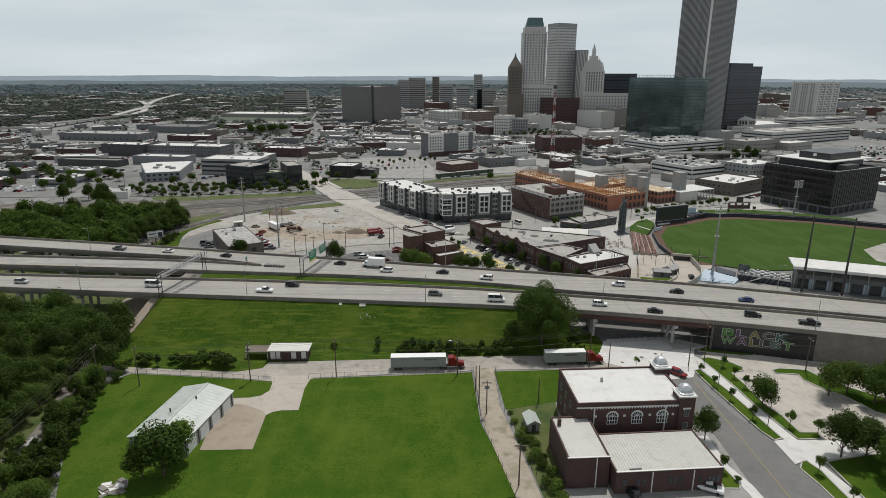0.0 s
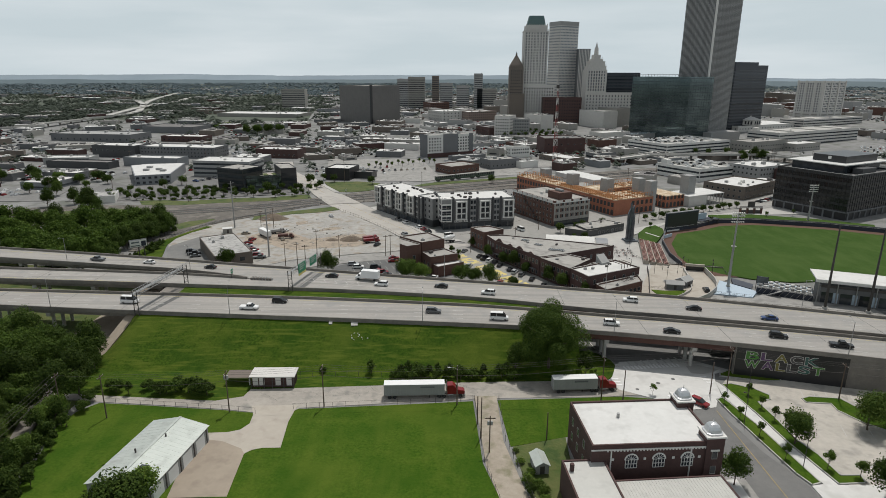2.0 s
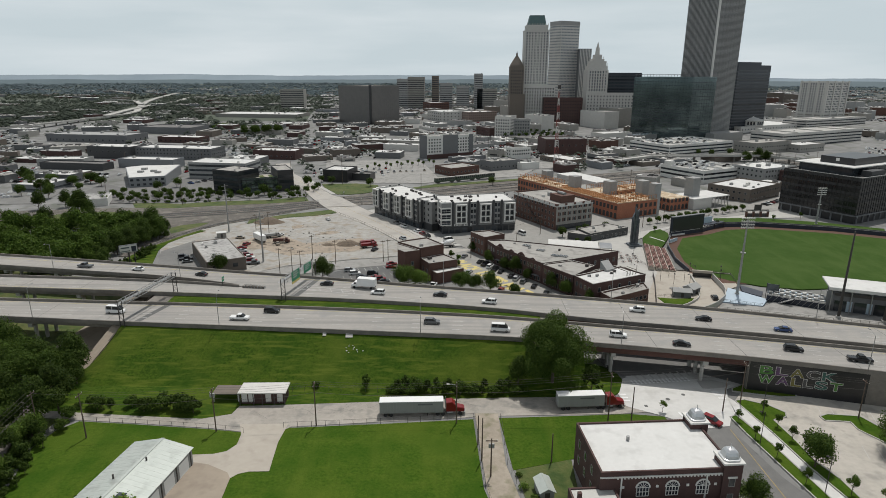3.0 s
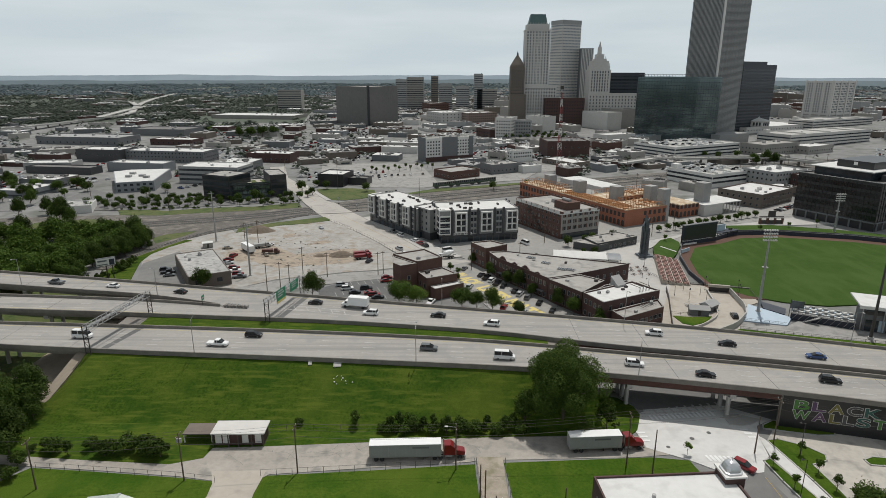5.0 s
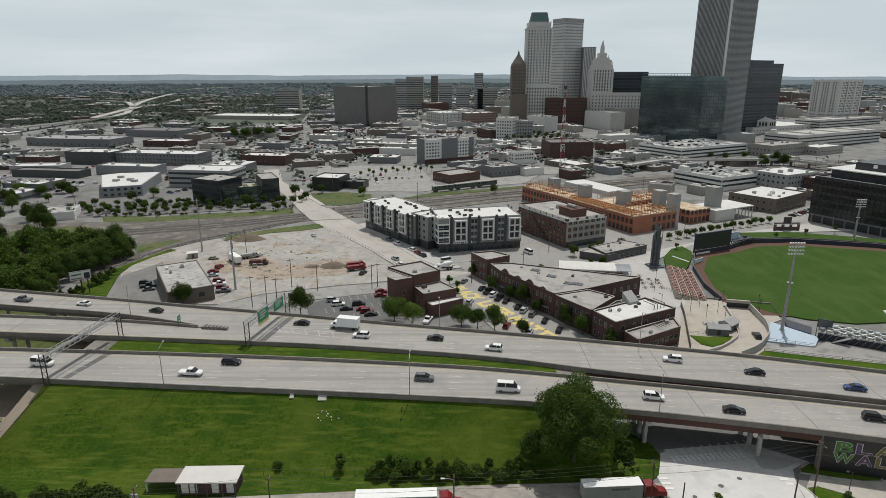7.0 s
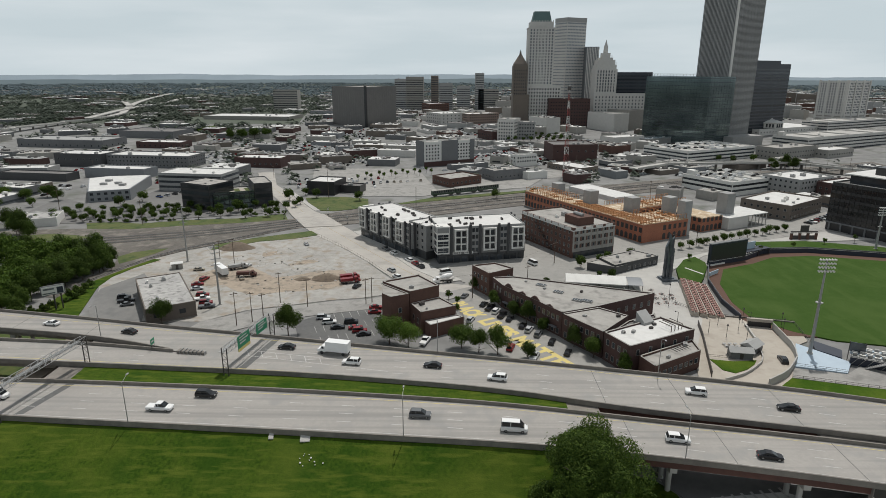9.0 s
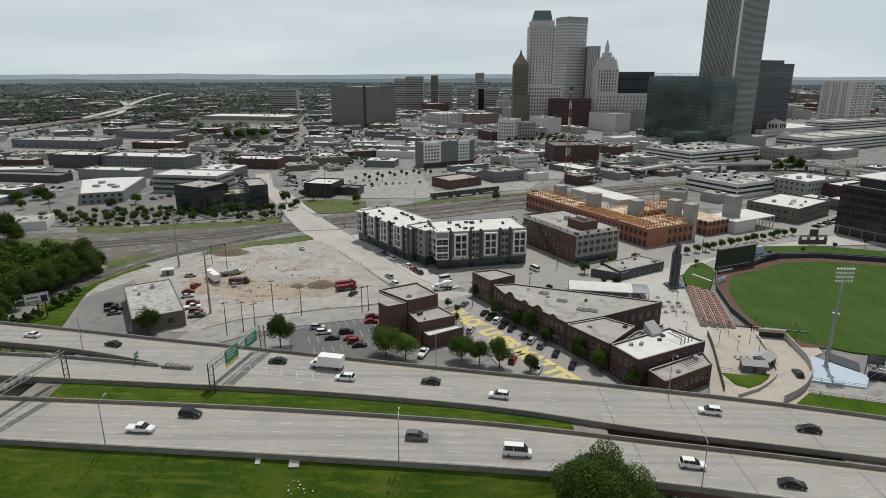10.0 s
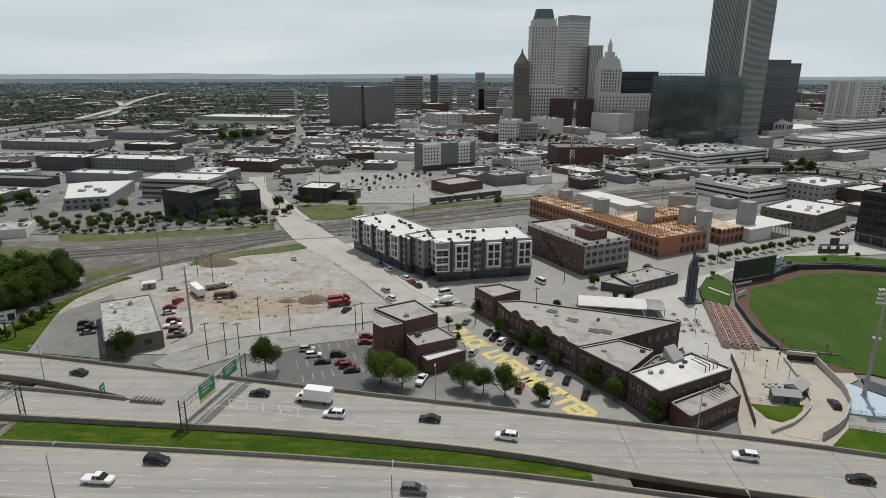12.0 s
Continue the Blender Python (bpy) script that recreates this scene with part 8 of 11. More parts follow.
    rows = [[bm.verts.new((x, y, z + dz)) for y, z in prof] for x, dz in ((-2.8, 0), (2.8, 0), (2.8, 0.15), (-2.8, 0.15))]
    for p, q in zip(rows, rows[1:] + rows[:1]):
        for i in range(len(prof) - 1):
            bm.faces.new((p[i], p[i + 1], q[i + 1], q[i]))
    for e in (0, -1):
        bm.faces.new([r_[e] for r_ in rows])
    bmesh.ops.recalc_face_normals(bm, faces=bm.faces)
    part("roof", bm, M_FARPANEL, can)
    for x in (-2.6, 2.6):
        for y in (-4.6, 4.6):
            part("post", tube((x, y, 0), (x, y, 3.4), 0.1, seg=6), M_DSTEEL, can)
    poly_building("low_pavilion", "low dark pavilion with a pale flat roof", [(68.6, 314.6), (91, 328.6), (82.6, 337.0), (64.5, 325.5)], 4.4, M_CHAR, M_GROOF, 0.3, [(0, 1, 1.0, 3, 3.0, W15)], 4, 41)
    poly_building("low_pavilion", "low dark pavilion wing with a pale roof", [(58.4, 320.6), (69, 314.2), (75, 318.4), (64.5, 325.2)], 3.6, M_CHAR, M_GROOF, 0.2)


monument()


# ---- railway ----
def track(pts, name="railway_track"):
    th = thing(name, pose(0, 0, 0), "railway track with steel rails on dark sleepers", "railway track", "railway tracks")
    xs = np.array(pts, float)
    seg = np.hypot(*np.diff(xs, axis=0).T)
    s = np.concatenate([[0], np.cumsum(seg)])
    g = np.arange(0, s[-1], 1.2)
    px, py = np.interp(g, s, xs[:, 0]), np.interp(g, s, xs[:, 1])
    k = np.ones(21) / 21
    if len(px) > 60:
        px = np.concatenate([px[:10], np.convolve(px, k, "valid"), px[-10:]])
        py = np.concatenate([py[:10], np.convolve(py, k, "valid"), py[-10:]])
    ties, rails = bmesh.new(), [bmesh.new(), bmesh.new()]
    for i in range(len(px) - 1):
        ang = math.degrees(math.atan2(py[i + 1] - py[i], px[i + 1] - px[i]))
        m = pose(px[i], py[i], 0.24, 0, 0, ang)
        bm_box(ties, -0.13, -1.3, 0, 0.13, 1.3, 0.16, m)
        for r, o in zip(rails, (-0.72, 0.72)):
            bm_box(r, 0, o - 0.05, 0.16, 1.25, o + 0.05, 0.33, m)
    tagged(part("sleepers", ties, M_DSTEEL, th), kind="stuff")
    for r in rails:
        part("rail", r, M_STEEL, th)


track([(-330, 317), (-208.7, 355.7), (-163.7, 370.1), (-132.5, 381.1), (-110.8, 392.6), (-90.6, 404.9), (-61.7, 421), (-21.4, 444), (40, 475), (150, 528), (390, 643)])
track([(-330, 312), (-206.7, 350.9), (-162.3, 365.6), (-131.3, 376.6), (-109.4, 388), (-87.6, 401.4), (-55.7, 418), (-18, 439.6), (42, 470), (152, 523.5), (391, 638.5)])
track([(-330, 303), (-201.1, 344.6), (-159, 360.8), (-129, 372), (-107.7, 383), (-82.9, 398), (-48.3, 411), (44, 461), (154, 514), (392, 629)])
track([(-149, 286), (-147.4, 295), (-144.8, 306), (-140.6, 320), (-134.1, 338.6), (-126.7, 349.5), (-117.2, 357.9), (-107.9, 368.3), (-97.8, 379.7), (-86.4, 389.8), (-70, 402)])


def crossing_signal(x, y, rz):
    """Level crossing mast with a crossbuck, paired lamps and a cabinet."""
    th = thing("crossing_signal", pose(x, y, 0.2, 0, 0, rz), "railway crossing mast with crossbuck and dark lamps", "signal", "crossing signals")
    part("mast", tube((0, 0, 0), (0, 0, 4.4), 0.09, 0.08, 8), M_STEEL, th)
    for a in (-40, 40):
        part("crossbuck", box(-0.9, -0.13, -0.11, 0.9, -0.1, 0.11, pose(0, 0, 3.8, 0, a, 0)), M_STUCCO, th)
    part("lamp_bar", box(-0.7, -0.12, 2.7, 0.7, -0.04, 2.8), M_DSTEEL, th)
    for u in (-0.6, 0.6):
        part("lamp", tube((u, -0.12, 2.75), (u, -0.3, 2.75), 0.2, 0.2, 10), M_DSTEEL, th)
    part("base", box(-0.4, -0.4, 0, 0.4, 0.4, 0.5), M_DSTEEL, th)


for x, y, rz in ((-95.8, 411, 62), (-83.6, 392, 62), (-57.6, 400.5, 242), (-72.5, 421, 242)):
    crossing_signal(x, y, rz)


M_COACH = mat("coach_green", (0.05, 0.075, 0.05), None, 0.5, 0.6)


def train():
    for k in range(3):
        th = thing("rail_coach", pose(-13 + k * 15.8, 476 + k * 9.6, 0.5, 0, 0, 31.3), "dark green vintage rail coach", "rail coach", "rail coaches")
        part("body", box(0, -1.5, 0.9, 17, 1.5, 3.6), M_COACH, th)
        part("roof", box(-0.1, -1.4, 3.6, 17.1, 1.4, 4.1), M_GROOF, th)
        for j in range(9):
            put("window", W12, th, pose(1.4 + j * 1.8, -1.5, 2.1))
        for x in (2.2, 14.8):
            part("bogie", box(x - 1.3, -1.2, 0, x + 1.3, 1.2, 0.9), M_DSTEEL, th)


train()


# ---- vehicles ----
PAINTS = {}
for nm, c in (("white", (0.72, 0.72, 0.71)), ("black", (0.012, 0.012, 0.014)), ("silver", (0.42, 0.43, 0.44)), ("grey", (0.12, 0.125, 0.13)), ("red", (0.20, 0.010, 0.013)), ("blue", (0.03, 0.06, 0.16)), ("tan", (0.32, 0.28, 0.22)), ("green", (0.03, 0.09, 0.05))):
    PAINTS[nm] = mat("car_paint_" + nm, c, tuple(v * 0.93 for v in c), 0.8, 0.25, 0.0)
M_CARGLASS = mat("car_glass", (0.015, 0.018, 0.02), None, 1.0, 0.08)
M_HEAD = mat("headlight_lens", (0.7, 0.7, 0.68), None, 1.0, 0.15)
M_TAIL = mat("tail_light_lens", (0.35, 0.01, 0.01), None, 1.0, 0.2)


def loft(profile, halves):
    """A car body: side profile stations (x, low, high) with half widths; chamfered along the top."""
    bm = bmesh.new()
    rows = []
    for (x, lo, hi), hw in zip(profile, halves):
        c = min(0.12, (hi - lo) * 0.3)
        rows.append([bm.verts.new(p) for p in ((x, -hw + 0.06, lo), (x, -hw, lo + c), (x, -hw, hi - c), (x, -hw + c, hi), (x, hw - c, hi), (x, hw, hi - c), (x, hw, lo + c), (x, hw - 0.06, lo))])
    n = 8
    for p, q in zip(rows, rows[1:]):
        for i in range(n):
            j = (i + 1) % n
            bm.faces.new((p[i], q[i], q[j], p[j]))
    bm.faces.new(rows[0])
    bm.faces.new(rows[-1][::-1])
    bmesh.ops.recalc_face_normals(bm, faces=bm.faces)
    return bm


SHAPES = {
    "sedan": dict(L=4.7, body=[(-2.35, 0.35, 0.80), (-2.2, 0.25, 0.95), (-1.2, 0.25, 0.98), (0.9, 0.25, 0.95), (2.1, 0.25, 0.80), (2.35, 0.35, 0.66)],
                  cab=[(-1.75, 0.95, 1.02), (-1.05, 0.95, 1.40), (0.25, 0.95, 1.44), (1.15, 0.95, 1.0)], w=0.9),
    "suv": dict(L=4.8, body=[(-2.4, 0.4, 1.0), (-2.3, 0.3, 1.08), (-1.0, 0.3, 1.08), (1.1, 0.3, 1.05), (2.25, 0.3, 0.95), (2.4, 0.4, 0.8)],
                cab=[(-2.3, 1.06, 1.2), (-2.0, 1.06, 1.72), (0.3, 1.06, 1.75), (1.25, 1.06, 1.1)], w=0.95),
    "pickup": dict(L=5.8, body=[(-2.9, 0.5, 1.05), (-2.85, 0.4, 1.1), (-0.7, 0.4, 1.1), (1.5, 0.4, 1.12), (2.75, 0.4, 1.02), (2.9, 0.5, 0.85)],
                   cab=[(-0.75, 1.1, 1.2), (-0.6, 1.1, 1.82), (0.8, 1.1, 1.86), (1.6, 1.1, 1.15)], w=1.0),
    "van": dict(L=5.6, body=[(-2.8, 0.35, 1.2), (-2.75, 0.3, 1.3), (1.5, 0.3, 1.3), (2.3, 0.3, 1.15), (2.8, 0.4, 0.9)],
                cab=[(-2.78, 1.28, 1.4), (-2.7, 1.28, 2.35), (1.2, 1.28, 2.4), (2.1, 1.28, 1.25)], w=1.0),
}
WHEEL = mesh_of(tube((0, -0.11, 0), (0, 0.11, 0), 0.34, seg=14), "tyre", M_RUBBER)
RIM = mesh_of(tube((0, -0.125, 0), (0, 0.125, 0), 0.2, seg=10), "rim", M_STEEL)
CAR_MESH = {}
for kind, s in SHAPES.items():
    w = s["w"]
    b = loft(s["body"], [w * 0.86] + [w] * (len(s["body"]) - 2) + [w * 0.84])
    body = mesh_of(b, "body", PAINTS["white"])
    g = mesh_of(loft(s["cab"], [w * 0.86, w * 0.78, w * 0.78, w * 0.86]), "window_glass", M_CARGLASS)
    xs = s["cab"]
    rf = mesh_of(box(xs[1][0] + 0.05, -w * 0.74, xs[1][2] - 0.02, xs[2][0] - 0.05, w * 0.74, xs[2][2] + 0.03), "roof_panel", PAINTS["white"])
    pl = bmesh.new()
    for sy in (-1, 1):
        for xx in (xs[1][0] + 0.1, (xs[1][0] + xs[2][0]) / 2):
            bm_box(pl, xx - 0.05, sy * w * 0.84 - 0.03, xs[0][1], xx + 0.05, sy * w * 0.84 + 0.03, xs[1][2] - 0.02)
    CAR_MESH[kind] = (body, g, rf, mesh_of(pl, "window_frame", PAINTS["white"]))
LIGHT_F = mesh_of(box(-0.04, -0.2, -0.08, 0.04, 0.2, 0.08), "headlight", M_HEAD)
LIGHT_B = mesh_of(box(-0.04, -0.2, -0.08, 0.04, 0.2, 0.08), "tail_light", M_TAIL)
CAR_WORD = {"sedan": "saloon car", "suv": "sport utility car", "pickup": "pickup truck", "van": "panel van"}
CAR_CAT = {"sedan": "car", "suv": "car", "pickup": "pickup", "van": "van"}


def recolour(ob, material):
    ob.material_slots[0].link = "OBJECT"
    ob.material_slots[0].material = material


def car(kind, colour, x, y, z, heading, where):
    s = SHAPES[kind]
    th = thing(kind + "_car" if kind in ("sedan", "suv") else kind + ("_truck" if kind == "pickup" else ""), pose(x, y, z, 0, 0, heading), colour + " " + CAR_WORD[kind] + " " + where, CAR_CAT[kind], "vehicles " + where)
    body, g, rf, pl = CAR_MESH[kind]
    for nm, me in (("body", body), ("roof_panel", rf)) + ((("window_frame", pl),) if "highway" in where or "shops" in where or "lot" in where else ()):
        recolour(put(nm, me, th, Matrix.Identity(4)), PAINTS[colour])
    put("window_glass", g, th, Matrix.Identity(4))
    hl = s["L"] / 2
    for sx in (-0.62, 0.62):
        for sy in (-1, 1):
            wh = put("wheel", WHEEL, th, pose(sx * hl, sy * (s["w"] - 0.1), 0.34))
            if "highway" in where:
                put("rim", RIM, wh, Matrix.Identity(4))
    for sy in (-1, 1) if "highway" in where else ():
        put("headlight", LIGHT_F, th, pose(hl - 0.05, sy * s["w"] * 0.62, s["body"][-2][2] - 0.12))
        put("tail_light", LIGHT_B, th, pose(-hl + 0.06, sy * s["w"] * 0.66, s["body"][1][2] - 0.16))
    return th


# traffic on the highway, standing as at one moment
def slope(c, x):
    return math.degrees(math.atan2(yat(c, x + 3) - yat(c, x - 3), 6))


for kind, col, x, f in (("van", "white", -104, 0.50), ("suv", "silver", -152, 0.45), ("pickup", "white", -64, 0.38), ("suv", "black", -56, 0.78), ("suv", "grey", -6, 0.55),
                        ("van", "white", 14, 0.36), ("sedan", "black", 63, 0.35), ("suv", "white", 47, 0.52), ("suv", "black", 92, 0.62), ("pickup", "black", 106, 0.45)):
    car(kind, col, x, yat(C_NN, x) * (1 - f) + yat(C_NF, x) * f, DECK + 0.02, slope(C_NN, x), "on the highway")
for kind, col, x, f in (("sedan", "black", -44, 0.72), ("suv", "white", -25, 0.42), ("sedan", "black", -4, 0.55), ("suv", "white", 12, 0.34), ("sedan", "black", 76, 0.45), ("sedan", "blue", 96, 0.3)):
    car(kind, col, x, yat(C_MN, x) * (1 - f) + yat(C_FF, x) * f, DECK + 0.02, 180 + slope(C_MN, x), "on the highway")
for kind, col, x, f in (("sedan", "black", -92, 0.5), ("sedan", "white", -118, 0.5), ("pickup", "grey", -140, 0.45)):
    car(kind, col, x, yat(C_RN, x) * (1 - f) + yat(C_FF, x) * f, DECK + 0.02, 180 + slope(C_RN, x), "on the highway ramp")


def box_truck(x, y, z, rz, label):
    th = thing("box_truck", pose(x, y, z, 0, 0, rz), label, "truck")
    part("cargo_box", box(-4.2, -1.25, 1.0, 2.1, 1.25, 3.7), M_TRAILER, th)
    part("cab", loft([(2.15, 0.6, 2.3), (3.2, 0.6, 2.4), (3.7, 0.6, 1.5), (4.4, 0.6, 1.35), (4.5, 0.6, 1.0)], [1.05] * 5), PAINTS["white"], th)
    part("windscreen", loft([(2.6, 1.5, 2.25), (3.15, 1.5, 2.3), (3.68, 1.45, 1.55)], [1.07, 1.07, 0.98]), M_CARGLASS, th)
    part("chassis", box(-4.2, -0.5, 0.6, 4.0, 0.5, 1.0), M_DSTEEL, th)
    for sx in (-2.8, 3.2):
        for sy in (-1, 1):
            o = put("wheel", WHEEL, th, pose(sx, sy * 1.0, 0.45) @ Matrix.Scale(1.3, 4))


box_truck(-30.5, yat(C_MN, -30.5) * 0.3 + yat(C_FF, -30.5) * 0.7, DECK + 0.02, 180 + slope(C_FF, -30), "white box truck on the highway")
car("suv", "white", 58, yat(C_MN, 58) * 0.4 + yat(C_FF, 58) * 0.6, DECK + 0.02, 180 + slope(C_FF, 58), "on the highway")


def semi(x0, y0, rz, length, label, side):
    """Lorry with a box trailer: the trailer's rear lower corner at the origin, tractor at +x."""
    th = thing("semi_trailer", pose(x0, y0, 0.1, 0, 0, rz), label, "trailer")
    part("box_body", box(0, -1.3, 1.15, length, 1.3, 4.0), side, th)
    part("roof", box(-0.02, -1.32, 4.0, length + 0.02, 1.32, 4.08), M_TRAILER, th, "bright white trailer roof")
    rib = mesh_of(box(-0.03, -1.34, 1.2, 0.03, -1.3, 3.98), "side_rib", side)
    for k in range(int(length / 0.75)):
        put("side_rib", rib, th, pose(0.4 + k * 0.75, 0, 0))
    part("lower_rail", box(0, -1.33, 1.0, length, 1.33, 1.2), M_STEEL, th)
    for k in range(2):
        for sy in (-1, 1):
            put("wheel", WHEEL, th, pose(1.4 + k * 1.3, sy * 1.05, 0.5) @ Matrix.Scale(1.45, 4))
    for sy in (-1, 1):
        part("landing_leg", box(length - 4.0, sy * 0.8 - 0.08, 0, length - 3.8, sy * 0.8 + 0.08, 1.1), M_DSTEEL, th)
    part("mark", box(length - 6.2, -1.36, 3.1, length - 2.6, -1.34, 3.5), M_GREYPANEL, th)
    tr = thing("semi_tractor", pose(x0, y0, 0.1, 0, 0, rz) @ Matrix.Translation((length + 0.5, 0, 0)), "red lorry tractor hitched to a white trailer", "lorry")
    part("sleeper_cab", loft([(0.2, 1.1, 3.5), (1.6, 1.1, 3.7), (2.4, 1.1, 3.0), (2.7, 1.1, 2.4)], [1.15] * 4), M_REDPAINT, tr)
    part("bonnet", loft([(2.6, 1.0, 2.3), (4.2, 1.0, 2.0), (4.7, 0.9, 1.8)], [1.0, 0.95, 0.85]), M_REDPAINT, tr)
    part("windscreen", loft([(2.25, 2.3, 3.05), (2.5, 2.3, 2.95), (2.78, 2.25, 2.4)], [1.05, 1.05, 0.98]), M_CARGLASS, tr)
    part("frame", box(-2.6, -0.45, 0.7, 4.5, 0.45, 1.05), M_DSTEEL, tr)
    part("bumper", box(4.6, -1.1, 0.45, 4.85, 1.1, 0.95), M_STEEL, tr)
    for sy in (-1, 1):
        part("exhaust_stack", tube((0.1, sy * 1.0, 1.2), (0.1, sy * 1.0, 4.0), 0.09), M_STEEL, tr)
        part("fuel_tank", tube((0.4, sy * 0.95, 0.85), (1.8, sy * 0.95, 0.85), 0.32, seg=10), M_STEEL, tr)
        for sx in (-1.9, -0.6, 3.6):
            put("wheel", WHEEL, tr, pose(sx, sy * 1.0, 0.5) @ Matrix.Scale(1.45, 4))


semi(-17.6, 155.0, 3.2, 15.5, "white box semi-trailer with grey ribbed sides", M_MIDGREY)
semi(26.2, 158.8, 4.5, 11.7, "grey box semi-trailer with ribbed sides", M_MIDGREY)

# parked cars
rnd = random.Random(7)
COLS = ["white", "black", "silver", "grey", "red", "white", "silver", "grey", "blue", "tan", "black"]
KINDS = ["sedan", "suv", "suv", "pickup", "sedan"]


def park(pts, heading, where, jitter=4, z=0.2, cols=None):
    for i, (x, y) in enumerate(pts):
        car(rnd.choice(KINDS), cols[i % len(cols)] if cols else rnd.choice(COLS), x, y, z, heading + rnd.uniform(-jitter, jitter), where)


park([(-121.2, 283), (-118.6, 279.6), (-116.4, 276)], 20, "parked in the warehouse yard", cols=["black", "black", "grey"])
park([(-99.8, 298), (-98, 293), (-93, 286), (-91.6, 282), (-88.6, 278), (-86.9, 274.5)], 20, "parked on the bare lot", cols=["red", "silver", "red", "white", "red", "grey"])
park([(-106.8, 316.5), (-99.5, 304), (-85, 306), (-88, 322), (-70.5, 357), (-36.5, 297)], 60, "standing on the bare lot", 60, cols=["tan", "red", "tan", "white", "silver", "black"])
park([(-43.1, 265.2), (-40.3, 261.3), (-36.7, 257.1), (-33, 261.6), (-30.8, 257), (-29.1, 254.6), (-27.4, 252), (-26.4, 275), (-26.2, 270.6)], 12, "in the small car park", cols=["silver", "white", "black", "black", "red", "red", "black", "red", "red"])
park([(-26.3, 342.4), (-30.6, 349.0), (-18.4, 331.3), (-15.4, 326.2), (-12.8, 322), (-21.9, 308.5), (-24.9, 317)], 124, "along the wide street", cols=["white", "grey", "white", "red", "black", "white", "silver"])
park([(12.4, 278.6), (14.4, 275.2), (16.4, 272.0), (18.2, 268.4), (20.5, 265.3), (24.3, 259.5), (26.0, 256.3), (28.5, 252.8), (32.1, 247.4), (35.6, 239.8)], 66, "angle-parked beside the brick shops", cols=["black", "black", "white", "black", "black", "black", "silver", "grey", "black", "black"])
park([(7.2, 264.2), (5.6, 287.0), (18.8, 242.9), (25.3, 237.0), (-7.5, 247)], 70, "parked along the painted street", cols=["silver", "grey", "red", "silver", "white"])
park([(35.0, 103.3)], 120, "parked below the brick annexe", cols=["black"])
park([(51.1, 104.3)], -25, "parked below the brick annexe", cols=["white"])
car("suv", "red", 62.4, 152.8, 0.2, -50, "turning at the street crossing")
car("van", "white", -1.6, 314, 0.2, 30, "at the apartment corner")
car("van", "white", 36, 328, 0.2, 120, "beside the apartment block")
car("suv", "black", 97.5, 236, 0.2, 80, "on the plaza ramp")
for k in range(9):
    car(rnd.choice(KINDS), rnd.choice(COLS), 200 + k * 3.4, 406 + k * 2.6, 0.2, 125, "beside the tan brick building")
for k in range(14):
    car(rnd.choice(KINDS), rnd.choice(COLS), -196 + k * 3.0, 470 + k * 5.0, 0.2, 150, "in the office car park")
for k in range(18):
    u, v = k % 13, k // 13
    if rnd.random() < 0.55:
        car(rnd.choice(KINDS), rnd.choice(COLS), -84 + u * 5.0 + v * 6, 520 + u * 1.5 + v * 22, 0.2, 100, "in the large concrete car park")


def flatbed(x, y, rz, label, col):
    th = thing("flatbed_truck", pose(x, y, 0.15, 0, 0, rz), label, "truck")
    part("bed", box(-4, -1.2, 0.9, 1.6, 1.2, 1.2), M_DSTEEL, th)
    part("load", box(-3.8, -1.1, 1.2, 1.2, 1.1, 2.3), col, th)
    part("cab", loft([(1.7, 0.6, 2.5), (2.9, 0.6, 2.6), (3.5, 0.6, 1.6), (4.1, 0.6, 1.4)], [1.1] * 4), col, th)
    part("windscreen", loft([(2.4, 1.6, 2.4), (2.85, 1.6, 2.5), (3.45, 1.55, 1.7)], [1.12, 1.12, 1.0]), M_CARGLASS, th)
    for sx in (-2.8, -1.5, 2.8):
        for sy in (-1, 1):
            put("wheel", WHEEL, th, pose(sx, sy * 1.0, 0.45) @ Matrix.Scale(1.3, 4))


def mixer(x, y, rz):
    """Concrete mixer: tilted drum on a truck frame."""
    th = thing("mixer_truck", pose(x, y, 0.3, 0, 0, rz), "white concrete mixer truck standing in the street", "truck")
    part("frame", box(-4, -0.6, 0.7, 3.6, 0.6, 1.05), M_DSTEEL, th)
    bm = bmesh.new()
    for x0, z0, r0, x1, z1, r1 in ((-3.9, 3.1, 0.55, -2.2, 2.7, 1.2), (-2.2, 2.7, 1.2, -0.4, 2.35, 1.25), (-0.4, 2.35, 1.25, 1.1, 2.05, 0.6)):
        bm_tube(bm, (x0, 0, z0), (x1, 0, z1), r0, r1, 14)
    part("drum", bm, M_TRAILER, th)
    part("chute", box(-5.0, -0.35, 1.5, -3.6, 0.35, 1.7), M_STEEL, th)
    part("cab", loft([(1.4, 0.6, 2.6), (2.9, 0.6, 2.7), (3.3, 0.6, 1.8), (4.2, 0.6, 1.6)], [1.15] * 4), PAINTS["white"], th)
    part("windscreen", loft([(2.2, 1.7, 2.5), (2.85, 1.7, 2.6), (3.25, 1.65, 1.85)], [1.17, 1.17, 1.05]), M_CARGLASS, th)
    for sx in (-2.9, -1.6, 3.2):
        for sy in (-1, 1):
            put("wheel", WHEEL, th, pose(sx, sy * 1.0, 0.45) @ Matrix.Scale(1.3, 4))


